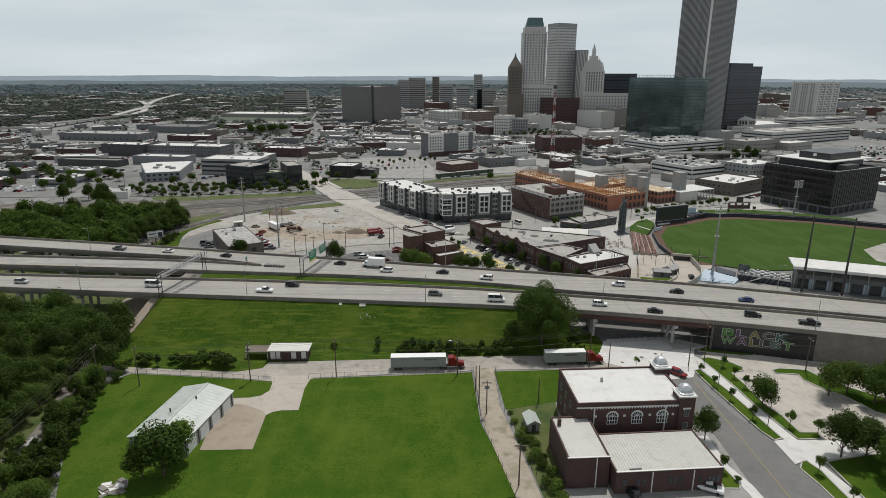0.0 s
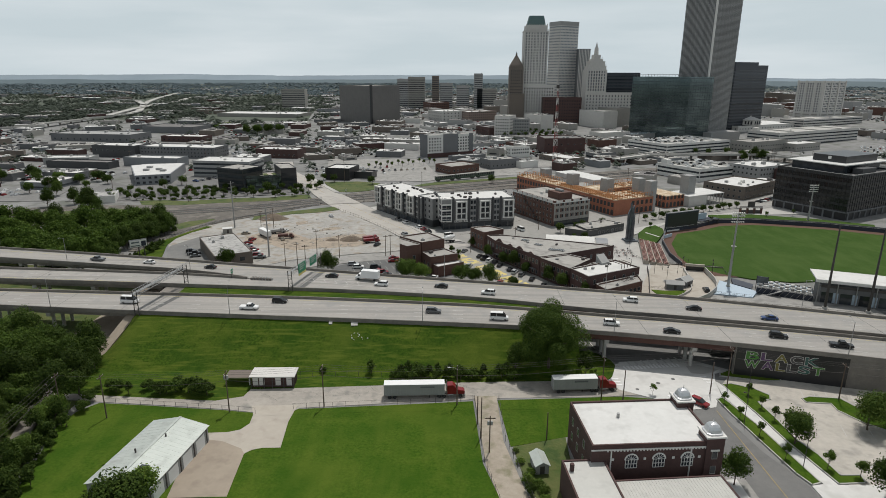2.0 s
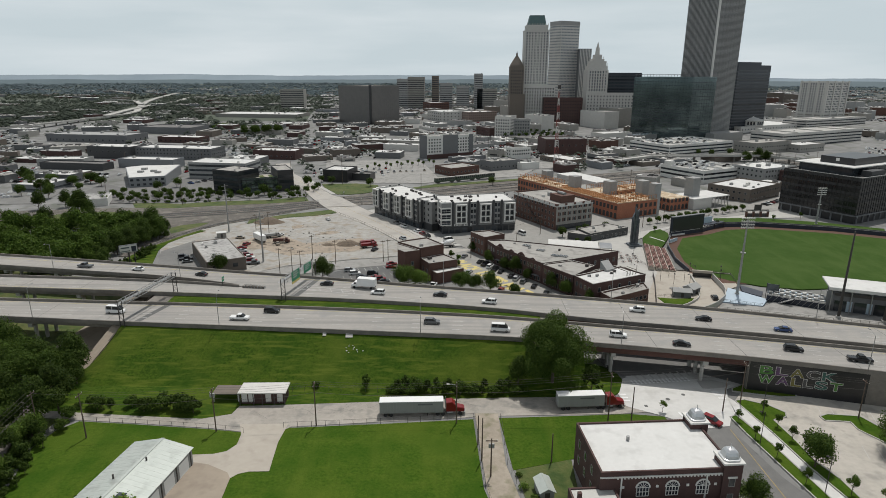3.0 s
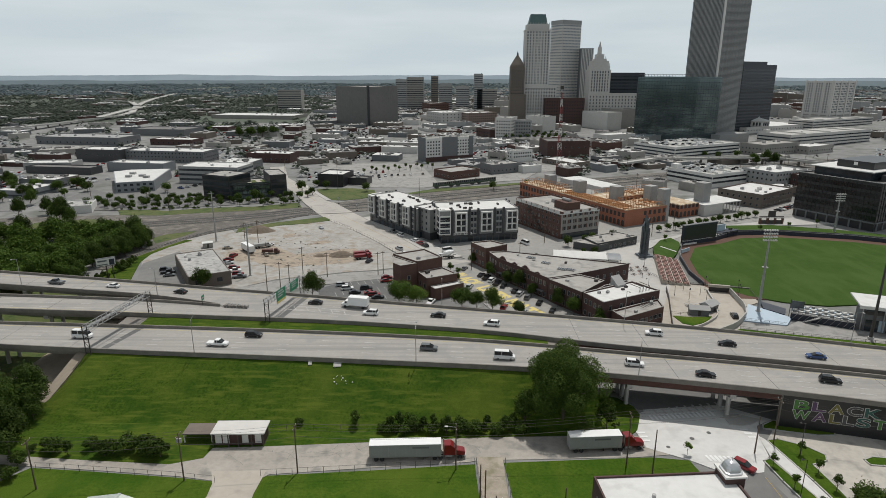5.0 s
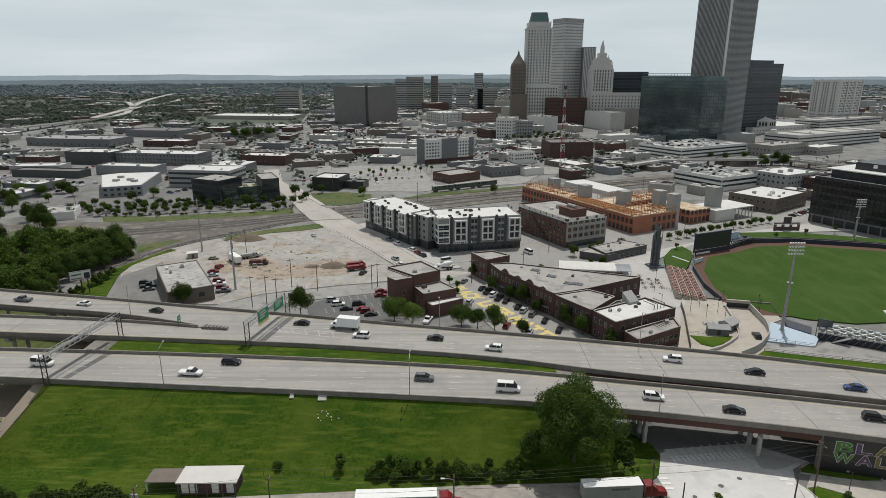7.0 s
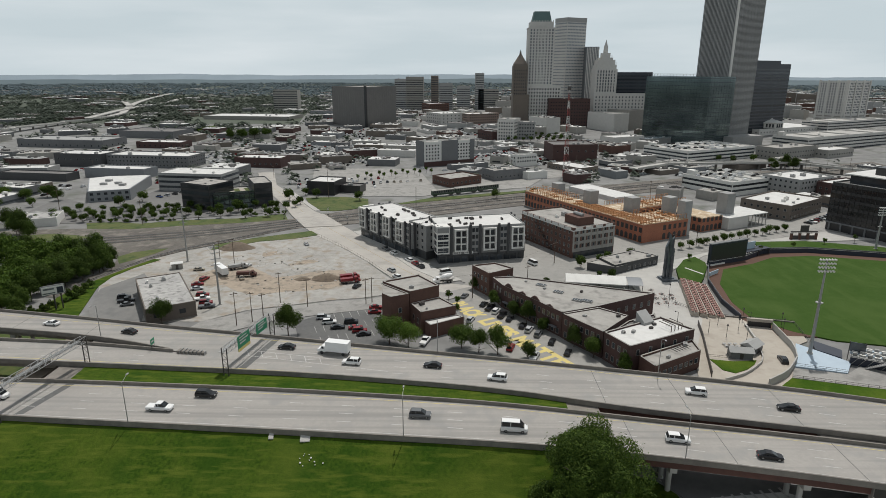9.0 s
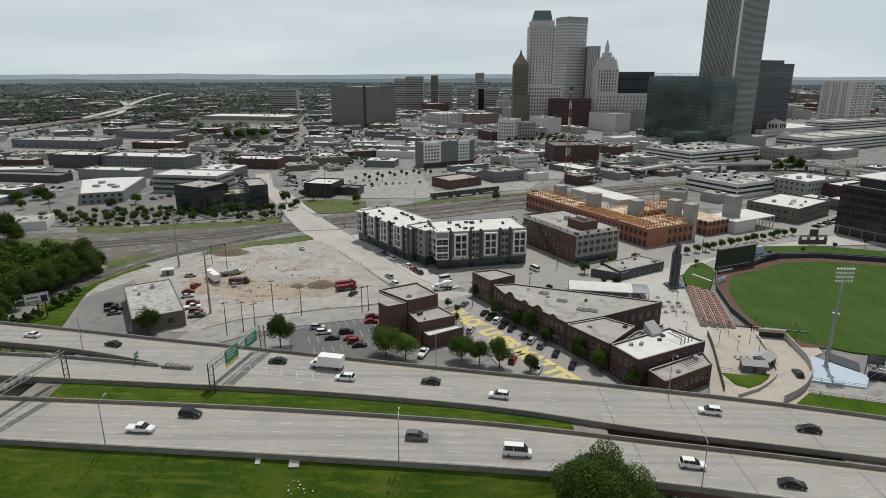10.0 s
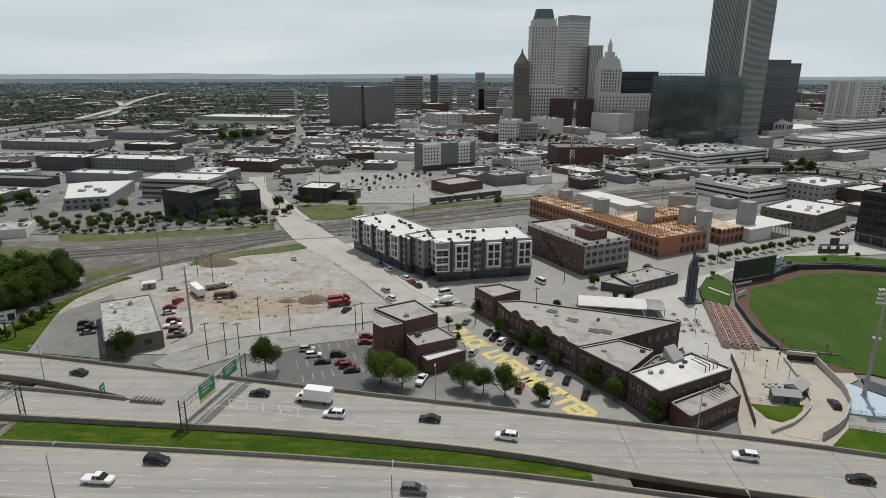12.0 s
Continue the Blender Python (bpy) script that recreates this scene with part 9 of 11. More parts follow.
mixer(-2.8, 302.8, 195)
flatbed(-41, 306.5, 22, "red flatbed truck on the bare lot", M_REDPAINT)
flatbed(-40, 302, 22, "red and black truck on the bare lot", M_REDPAINT)
flatbed(-91, 319, 30, "grey service truck on the bare lot", M_MIDGREY)
flatbed(-84, 309, 10, "rust-red loader truck on the bare lot", M_RUST)
ct = thing("trailer_box", pose(-95.5, 312, 0.1, 0, 0, -50), "white box trailer standing on the lot", "trailer")
part("box_body", box(-5, -1.3, 1.1, 5, 1.3, 3.8), M_TRAILER, ct)
part("chassis", box(-5, -0.9, 0.6, 5, 0.9, 1.1), M_DSTEEL, ct)
for sx in (-3.6, -2.4):
    for sy in (-1, 1):
        put("wheel", WHEEL, ct, pose(sx, sy * 1.0, 0.45) @ Matrix.Scale(1.3, 4))


# ---- trees ----
def crown_mesh(name, R, z0, z1, n, leaf, seed, material, lobes=16):
    """A crown of many leaf sprays set round uneven lobes, with gaps between them."""
    rs = np.random.RandomState(seed)
    zc, hz = (z0 + z1) / 2, (z1 - z0) / 2
    d = rs.normal(size=(lobes, 3))
    d /= np.linalg.norm(d, axis=1)[:, None]
    d[:, 2] = np.where(d[:, 2] < -0.5, -d[:, 2], d[:, 2])
    big = lobes > 40
    r = rs.uniform(0.25, 0.68, lobes)[:, None] if not big else rs.uniform(0.40, 0.86, lobes)[:, None]
    lc = d * r * np.array([R, R, hz]) + np.array([0, 0, zc])
    if big:
        lc[:, :2] *= np.clip(1.12 - 0.55 * (lc[:, 2:] - z0) / (z1 - z0), 0.5, 1.0)
    lr = (rs.uniform(0.28, 0.48, lobes) if not big else rs.uniform(0.15, 0.30, lobes)) * R
    which = rs.randint(0, lobes, n)
    v = rs.normal(size=(n, 3))
    v /= np.linalg.norm(v, axis=1)[:, None]
    rad = lr[which] * np.where(rs.rand(n) < (0.86 if big else 0.72), rs.uniform(0.86 if big else 0.72, 1.05, n), rs.uniform(0.5, 1.36, n))
    c = lc[which] + v * rad[:, None] * np.array([1, 1, min(1.0, hz / R + 0.15)])
    c[:, 2] = np.maximum(c[:, 2], z0 * 0.8)
    nrm = v + rs.normal(size=(n, 3)) * 0.5 + np.array([0, 0, 0.3])
    nrm /= np.linalg.norm(nrm, axis=1)[:, None]
    t = np.cross(nrm, rs.normal(size=(n, 3)))
    t /= np.linalg.norm(t, axis=1)[:, None] + 1e-9
    b = np.cross(nrm, t)
    s = leaf * rs.uniform(0.6, 1.3, n)[:, None]
    q = np.stack([c - t * s, c - b * s * 0.6 + nrm * s * 0.15, c + t * s, c + b * s * 0.6 + nrm * s * 0.15], 1).reshape(-1, 3)
    f = np.arange(4 * n).reshape(n, 4)
    return mesh_np(name, q.tolist(), f.tolist(), material)


def trunk_mesh(name, R, z0, z1, r, seed):
    rnd = random.Random(seed)
    bm = bmesh.new()
    top = z0 + (z1 - z0) * 0.55
    bm_tube(bm, (0, 0, -0.2), (0.1, 0, z0), r, r * 0.75, 8)
    bm_tube(bm, (0.1, 0, z0), (0, 0.15, top), r * 0.75, r * 0.3, 7)
    for k in range(7):
        a = 2 * math.pi * k / 7 + rnd.uniform(-0.3, 0.3)
        zz = z0 + (top - z0) * rnd.uniform(0.0, 0.7)
        e = (math.cos(a) * R * 0.7, math.sin(a) * R * 0.7, zz + (z1 - z0) * rnd.uniform(0.15, 0.4))
        bm_tube(bm, (0.08, 0.05, zz), e, r * 0.35, r * 0.08, 5, False)
    return mesh_of(bm, name, M_BARK)


TREES = {}
for key, R, z0, z1, n, leaf, r, m, lob in (("oak", 12.2, 1.0, 20.3, 72000, 0.20, 0.6, M_LEAF_B, 52), ("broad_a", 4.6, 0.7, 9.4, 6200, 0.21, 0.24, M_LEAF_A, 18), ("broad_b", 4.2, 0.7, 9.8, 5800, 0.21, 0.22, M_LEAF_B, 15),
                                      ("broad_c", 5.0, 0.7, 8.8, 6400, 0.21, 0.24, M_LEAF_A, 20), ("broad_d", 4.4, 0.7, 9.0, 5600, 0.21, 0.22, M_LEAF_C, 18), ("light", 3.0, 2.4, 8.6, 2200, 0.24, 0.16, M_LEAF_C, 14), ("round", 4.0, 0.5, 7.6, 7600, 0.19, 0.2, M_LEAF_B, 22),
                                      ("young", 1.35, 0.9, 4.6, 800, 0.17, 0.09, M_LEAF_A, 9), ("sapling", 1.0, 0.9, 3.4, 300, 0.20, 0.06, M_LEAF_C, 7), ("small", 3.0, 0.3, 6.4, 1500, 0.27, 0.16, M_LEAF_B, 14), ("wild", 3.6, 0.3, 7.4, 1150, 0.34, 0.16, M_LEAF_B, 18), ("bush", 1.9, 0.1, 2.6, 1300, 0.16, 0.08, M_LEAF_B, 10), ("brush", 2.0, 0.1, 2.2, 800, 0.20, 0.06, M_LEAF_C, 14), ("cedar", 1.5, 0.1, 4.4, 1200, 0.16, 0.09, M_LEAF_B, 10)):
    TREES[key] = (crown_mesh("crown", R, z0, z1, n, leaf, len(TREES) + 3, m, lob), trunk_mesh("trunk", R, max(z0, 0.4), z1, r, len(TREES)))


def tree(key, x, y, z=0.0, s=1.0, label="", group="", name="tree", category="tree"):
    th = thing(name, pose(x, y, z, 0, 0, (x * 37.7 + y * 91.3) % 360) @ Matrix.Scale(s, 4), label or "leafy green tree", category, group)
    c, t = TREES[key]
    put("crown", c, th, Matrix.Identity(4))
    put("trunk", t, th, Matrix.Identity(4))
    return th


tree("oak", 26.8, 170.0, 0.3, 1.0, "large spreading dark green tree at the embankment foot")
tree("broad_d", 30.4, 161.8, 0.3, 0.62, "light green tree growing under the large dark tree")
tree("broad_b", 17.6, 168.6, 0.4, 0.95, "leafy dark tree beside the large spreading tree")
tree("wild", 36.6, 166.6, 0.4, 1.0, "dark bushy tree under the large spreading tree")
tree("round", -59.9, 106.6, 0.05, 1.6, "dense dark tree beside the metal shed")
tree("broad_b", -64.0, 105.6, 0.05, 0.9, "dark leafy tree beside the metal shed")
tree("light", -58.6, 112.4, 0.05, 1.15, "airy light green tree beside the metal shed")
SPURT = ((-147.6, 316, 1.15), (-150, 322, 1.0), (-152, 310, 1.2), (-149.5, 304, 1.0), (-152.5, 296, 1.1), (-143.5, 315, 0.5), (-154, 288, 1.2), (-157, 318, 1.2))
# woods on the creek side
def near_line(x, y, pts, r):
    for (x0, y0), (x1, y1) in zip(pts, pts[1:]):
        t = max(0, min(1, ((x - x0) * (x1 - x0) + (y - y0) * (y1 - y0)) / ((x1 - x0) ** 2 + (y1 - y0) ** 2)))
        if math.hypot(x - x0 - t * (x1 - x0), y - y0 - t * (y1 - y0)) < r:
            return True
    return False


rnd = random.Random(21)


def inside(x, y, poly):
    c = False
    for (x0, y0), (x1, y1) in zip(poly, poly[1:] + poly[:1]):
        if (y0 > y) != (y1 > y) and x < (x1 - x0) * (y - y0) / (y1 - y0) + x0:
            c = not c
    return c


def woods(poly, step, keys, s0, s1, group, label, name="tree"):
    xs, ys = [p[0] for p in poly], [p[1] for p in poly]
    y = min(ys)
    while y < max(ys):
        x = min(xs)
        while x < max(xs):
            px, py = x + rnd.uniform(-0.45, 0.45) * step, y + rnd.uniform(-0.45, 0.45) * step
            if inside(px, py, poly) and not (name == "tree" and py < 168 and near_line(px, py, CREEK, 2.4)):
                tree(rnd.choice(keys), px, py, 0, rnd.uniform(s0, s1), label, group, name, name)
            x += step
        y += step


CREEK = [(-112, 170), (-104, 150), (-100, 138), (-96.5, 128), (-95, 119), (-95.5, 110), (-97, 96)]
woods([(-94, 160), (-94, 148), (-97, 132), (-97, 112), (-93, 90), (-100, 84), (-124, 118), (-152, 165), (-160, 186), (-150, 186), (-122, 181), (-103, 174)], 6.9, ["broad_a", "broad_b", "round", "broad_b", "broad_d", "broad_b", "round"], 0.75, 1.4, "creek woods", "leafy tree in the creek woods")
woods([(-94, 150), (-95, 140), (-91, 126), (-89, 117), (-82, 103), (-75, 88), (-67, 70), (-80, 60), (-100, 84), (-97, 112), (-99, 140)], 3.6, ["wild", "bush", "bush", "broad_d"], 0.45, 0.8, "creek woods edge", "leafy tree among creek undergrowth")
woods([(-91, 160), (-90, 135), (-86, 112), (-83, 96), (-80, 70), (-94, 70), (-98, 112), (-97, 150)], 5.0, ["bush", "bush", "cedar"], 0.7, 1.6, "creek woods edge", "leafy bush at the field edge", "shrub")


for k in range(34):
    u = k / 33
    x, y = -93.5 + 12.5 * u + 2.4 * math.sin(k * 2.1), 140 - 46 * u + 1.2 * math.sin(k * 1.3)
    tree(("bush", "cedar", "bush")[k % 3], x, y, 0, 0.55 + 0.7 * ((k * 0.618) % 1), "leafy bush at the field edge", "creek woods edge", "shrub", "shrub")


def woods_stuff(name, polys, step, keys, s0, s1, label, material=M_LEAF_A):
    """Deep woods, joined: crowns that nobody could count."""
    V, F, n0 = [], [], 0
    base = {k: np.array([v.co[:] for v in TREES[k][0].vertices]) for k in keys}
    for poly in polys:
        xs, ys = [p[0] for p in poly], [p[1] for p in poly]
        for gy in np.arange(min(ys), max(ys), step):
            for gx in np.arange(min(xs), max(xs), step):
                px, py = gx + rnd.uniform(-0.45, 0.45) * step, gy + rnd.uniform(-0.45, 0.45) * step
                if not inside(px, py, poly):
                    continue
                a, sc = rnd.uniform(0, 6.28), rnd.uniform(s0, s1)
                b = base[rnd.choice(keys)]
                R = np.array([[math.cos(a), -math.sin(a), 0], [math.sin(a), math.cos(a), 0], [0, 0, rnd.uniform(0.85, 1.2)]])
                v = b @ R.T * sc + np.array([px, py, 0])
                V.append(v)
                F.append(np.arange(len(v)).reshape(-1, 4) + n0)
                n0 += len(v)
    ob = new(name, mesh_np(name, np.concatenate(V).tolist(), np.concatenate(F).tolist(), material))
    return tagged(ob, label, "trees", kind="stuff")


for x, y, sc in ((-131, 172, 1.35), (-122, 168, 1.5), (-113, 165, 1.35), (-139, 178, 1.3), (-126, 178, 1.45), (-116, 174, 1.3), (-106, 166, 1.2), (-147, 181, 1.3), (-134, 184, 1.2)):
    tree(("broad_b", "broad_a", "broad_c")[int(-x) % 3], x, y, 0.1, sc, "tall leafy tree below the bridge", "creek woods")
woods_stuff("field_edge_thicket", [[(-97.5, 150), (-94.5, 143), (-91.5, 135), (-88, 124), (-85.4, 115), (-82, 106), (-74, 90), (-80, 84), (-89, 106), (-92, 117), (-95.4, 128), (-99, 138)]], 2.3, ["bush", "wild", "bush"], 0.45, 0.75, "dense tangle of bushes along the field edge", M_LEAF_B)
woods_stuff("creek_thicket", [[(-99, 150), (-102, 136), (-99, 112), (-99, 84), (-112, 90), (-128, 120), (-118, 160)]], 4.4, ["wild", "bush", "wild"], 0.7, 1.1, "dense dark thicket along the creek", M_LEAF_B)
woods_stuff("trackside_woods", [[(-320, 298), (-230, 326), (-190, 332), (-166, 326), (-155, 318), (-156, 300), (-160, 288), (-152, 268), (-160, 254), (-200, 260), (-320, 286)]], 6.8, ["wild", "wild"], 0.9, 1.8, "dense green woods beside the railway and creek")
woods([(-153, 256), (-153, 285), (-151.2, 296), (-149, 306), (-145.8, 317), (-143, 324), (-152, 330), (-166, 326), (-170, 300), (-172, 256)], 5.2, ["broad_a", "broad_b", "broad_c"], 0.6, 1.05, "trackside trees", "leafy tree beside the railway")
woods([(-186, 334), (-160, 328), (-152, 318), (-154, 304), (-162, 306), (-180, 322)], 7.5, ["broad_a", "broad_c"], 0.7, 1.0, "trackside trees", "leafy tree beside the railway")
for x, y, sc in SPURT:
    tree("broad_b", x, y, 0.1, sc, "dark bushy tree beside the spur track", "trackside trees")
tree("round", -104.5, 171.5, 0.2, 1.25, "dark tree at the bridge slope")
def creek_bed():
    """Dry creek channel: a pale gravel strip strewn with broken rock."""
    bm = bmesh.new()
    rows = [[bm.verts.new((x + o, y, 0.2 + 0.1 * abs(o))) for o in (-2.0, -0.7, 0.8, 2.2)] for x, y in CREEK]
    for p_, q_ in zip(rows, rows[1:]):
        for i in range(3):
            bm.faces.new((p_[i], p_[i + 1], q_[i + 1], q_[i]))
    bmesh.ops.recalc_face_normals(bm, faces=bm.faces)
    th = solid("creek_bed", bm, M_GRAVEL, "dry creek channel of gravel between trees", "creek")
    rc = random.Random(14)
    stone = []
    for k in range(5):
        b = bmesh.new()
        bmesh.ops.create_icosphere(b, subdivisions=1, radius=1.0)
        for v in b.verts:
            v.co *= rc.uniform(0.65, 1.15)
            v.co.z *= 0.55
        stone.append(mesh_of(b, "stone", M_LIME if k % 2 else M_CONC))
    for cx, cy, sx, sy, n in ((-98.0, 132.0, 1.5, 3.0, 30), (-94.6, 117.5, 2.2, 2.6, 34), (-95.2, 111, 1.4, 2.2, 10)):
        for _ in range(n):
            put("stone", rc.choice(stone), th, pose(cx + rc.gauss(0, sx * 0.6), cy + rc.gauss(0, sy * 0.6), 0.35, 0, 0, rc.uniform(0, 360)) @ Matrix.Scale(rc.uniform(0.2, 0.62), 4))


creek_bed()
# hedge row at the embankment foot
for x, k, s in ((-76, "bush", 1.5), (-72.5, "bush", 1.7), (-69, "cedar", 1.1), (-66, "bush", 1.8), (-63.6, "bush", 1.6), (-22.5, "cedar", 1.15), (-12, "cedar", 1.1), (-9.5, "bush", 1.5), (-6.5, "cedar", 1.0), (-1, "cedar", 1.2), (2.5, "bush", 1.2), (5.5, "bush", 1.3), (8.5, "cedar", 0.9), (12.5, "cedar", 1.1), (17, "bush", 1.3), (-36, "bush", 0.8), (-4, "cedar", 0.9), (-14.5, "bush", 1.1), (10.5, "bush", 1.2), (14.8, "cedar", 1.0), (-80, "bush", 1.2), (-84, "cedar", 1.0), (-88, "bush", 1.5)):
    tree(k, x, 166.2 + 1.5 * math.sin(x) - (10.2 if x < -58 else 0), 0.1, s, "dark green shrub at the embankment foot", "embankment shrubs", "shrub", "shrub")
for k in range(17):
    x = -16.5 + k * 1.9 + 0.5 * math.sin(k * 2.3)
    if not 20 < x:
        tree(("bush", "cedar", "bush")[k % 3], x, 165.2 + 0.8 * math.sin(k * 1.7), 0.1, 0.75 + 0.35 * ((k * 0.618) % 1), "dark green shrub at the embankment foot", "embankment shrubs", "shrub", "shrub")
for k in (0, 1, 2, 6, 7, 8, 9):
    x = -93 + k * 3.1
    tree(("bush", "bush", "cedar")[k % 3], x, 156.4 + 0.9 * math.sin(k * 1.9), 0.1, 0.7 + 0.4 * ((k * 0.618) % 1), "dark green shrub at the embankment foot", "embankment shrubs", "shrub", "shrub")
# park and street trees by the crossing
for x, y, k, s in ((77.4, 136.2, "round", 1.12), (97.6, 142.2, "broad_d", 1.15), (103, 143.4, "broad_d", 1.1), (106.5, 138, "broad_a", 1.15), (110.5, 140, "broad_d", 1.1), (84.6, 115.8, "broad_b", 1.2), (90, 116, "round", 1.25), (91, 108, "broad_a", 1.15), (97, 113, "broad_c", 1.2), (100, 106, "broad_b", 1.2), (57.2, 121.6, "broad_b", 0.85), (106, 126, "broad_a", 1.1), (118, 134, "broad_c", 1.2), (112, 116, "broad_b", 1.2), (92, 101, "broad_a", 1.2), (118, 148, "broad_c", 1.0)):
    tree(k, x, y, 0.2, s, "full green tree beside the car park", "car park trees")
for x, y, k, s in ((68.9, 153.4, "young", 0.75), (69.8, 146.5, "young", 0.8), (71.0, 139.4, "young", 0.85), (72.4, 130.6, "young", 0.9), (77.0, 157.6, "young", 0.8), (77.3, 151.2, "young", 0.85), (77.6, 145.6, "young", 0.9), (79.6, 127.4, "young", 1.05), (84.4, 124.2, "light", 0.5), (56.4, 110.2, "young", 0.95), (76.2, 110, "young", 1.0), (77.6, 101, "young", 0.9), (52.2, 157.4, "sapling", 1.0), (86.4, 119, "sapling", 1.2), (58.2, 107, "bush", 0.5)):
    tree(k, x, y, 0.25, s, "young tree in a grass strip", "young trees", "young_tree")
# weeds and shrubs by the alley
for x, y, s in ((14.6, 128, 0.7), (15.2, 122, 0.9), (15.6, 118.6, 1.0), (17.2, 120.5, 0.9), (18.2, 116, 0.8), (18.6, 111, 1.0), (19.8, 107, 0.9), (19.6, 103.2, 0.8), (23.5, 124.5, 0.6), (16.4, 124.6, 0.7), (17.0, 113.4, 1.0), (18.4, 118.6, 0.85), (19.2, 113.4, 0.9), (18.9, 105.2, 1.0), (20.6, 109.4, 0.8), (20.8, 104.4, 1.0), (21.4, 100.6, 1.0), (14.0, 132.0, 0.5)):
    tree("brush" if int(x * 10) % 3 else "bush", x, y, 0.05, s * 0.9, "overgrown shrub beside the alley", "alley shrubs", "shrub", "shrub")
for k in range(30):
    u = k / 29
    if 0.5 < u < 0.82:
        continue
    tree("bush", -202 + u * 103 + math.sin(k * 2.7), 400 + u * 24 + 1.6 * math.sin(k * 1.9) - 6 * math.sin(3.14 * u), 0.1, 0.5 + 0.6 * ((k * 0.618) % 1), "leafy bush beside the railway", "railway bushes", "shrub", "shrub")
for x, y, s in ((-228, 324, 1.3), (-221, 326, 1.1), (-213, 328, 1.4), (-238, 322, 1.2), (-204, 331, 1.0), (-172, 327, 1.3), (-160, 323, 1.3), (-154, 325, 1.5), (-153, 312, 1.2), (-151, 318, 1.2), (-148.6, 303, 0.8), (-156, 303, 1.1), (-189, 331, 1.2), (-199, 330, 1.3), (-214, 366, 0.9), (-224, 372, 1.1), (-238, 385, 1.2), (-266, 412, 1.1), (-250, 378, 1.3), (-150, 270, 0.9), (-146, 262, 0.9), (-154, 280, 1.0)):
    tree("broad_b", x, y, 0, s, "tall dark tree beside the railway", "trackside trees")
# beyond the highway
for x, y, k, s in ((-51.5, 251.5, "broad_b", 1.15), (-18.5, 246, "broad_c", 1.15), (-12.5, 244, "broad_d", 0.95), (3.8, 243.6, "broad_c", 0.95), (14.6, 239.4, "broad_b", 1.0), (9, 241, "broad_a", 0.8), (23.4, 237, "round", 0.7), (-96, 259.5, "broad_a", 1.0), (-0.4, 281, "young", 1.2), (3, 276.5, "young", 1.1), (2.5, 270, "young", 1.0), (9.4, 294.8, "broad_b", 0.55), (30, 292, "round", 0.45), (38, 300, "round", 0.5), (66, 309, "round", 0.6), (60, 306, "young", 1.1), (71, 321, "round", 0.5)):
    tree(k, x, y, 0.1, s, "green street tree near the shops", "shop street trees")
for k, s in enumerate((2, 13, 20, 28, 42, 50, 62)):
    tree(("broad_b", "round")[k % 2], 16.4 + s * 0.558 - 1.5, 280.6 - s * 0.83 - 1.0, 0.1, 0.66 + 0.1 * (k % 3), "street tree in front of the brick shops", "shop street trees", "street_tree")
for k in range(14):
    tree("small", 110 + k * 5.2, 352.4 + k * 2.8 + 0.5 * math.sin(k * 2.3), 0.2, 0.66 + 0.08 * (k % 3), "round street tree on the wide pavement", "pavement trees", "street_tree")
for x, y, s in ((56.5, 323.7, 0.95), (66.5, 330.6, 0.7), (70.6, 333.4, 0.8), (82.5, 339.8, 0.75)):
    tree("small", x, y, 0.2, s, "round street tree beside the small flat-roofed building", "pavement trees", "street_tree")
for k in range(20):
    u = k / 19
    if k % 3 == 1:
        tree("young", 100 + u * 120, 330 + u * 44, 0.2, 1.0, "young tree on the wide pavement", "pavement trees")
for k in range(44):
    u, v = k % 11, k // 11
    tree("small", -232 + u * 12.5 + v * 3 + rnd.uniform(-2, 2), 398 + u * 1.6 + v * 9.5 + rnd.uniform(-2, 2), 0.1, rnd.uniform(0.72, 1.0), "round tree in the office car park", "office car park trees", "lot_tree")
for k in range(13):
    tree("young", -72 + k * 4.6, 536 + k * 2.6 + (k % 2) * 12, 0.1, 1.35, "small dark tree in the concrete car park", "concrete car park trees")
for x, y in ((-268, 470), (-262, 440), (-290, 420), (-300, 448), (-322, 430), (-345, 445), (-360, 430), (-200, 455), (-206, 440), (-128, 428), (-108, 436), (-96, 450), (-106, 462), (-90, 470), (-60, 462), (-100, 480), (30, 472), (56, 478), (255, 655), (270, 660), (262, 640), (285, 650)):
    tree("small", x, y, 0, rnd.uniform(0.9, 1.5), "green tree between the lots", "town trees")


for x, y, sc in ((-262, 792, 2.0), (-251, 800, 2.2), (-239, 809, 2.2), (-227, 817, 2.0), (283, 613, 1.3), (279, 598, 1.2), (294, 611, 1.7), (297, 602, 1.5), (311, 623, 1.2), (-216, 366, 2.0), (-222, 371, 1.7), (-210, 362, 1.3), (-327, 478, 1.5), (-318, 470, 1.4), (-286, 434, 1.3), (-279, 432, 1.3), (-296, 462, 1.4), (-278, 458, 1.3), (-272, 470, 1.3), (-257, 458, 1.2), (-306, 452, 1.3), (-340, 462, 1.5)):
    tree(("broad_b", "broad_a", "broad_c")[int(abs(x)) % 3], x, y, ground_z(x, y), sc * 0.8, "full dark green tree among the town blocks", "town trees", "town_tree")
for k in range(26):
    u, v = k % 9, k // 9
    x, y = 66 + u * 8.4 + v * 6, 788 + v * 26 - u * 1.6 + 3 * math.sin(k * 2.1)
    tree("small", x, y, 4.7, 0.8 + 0.3 * ((k * 0.618) % 1), "small tree in the town car park", "town car park trees", "lot_tree")
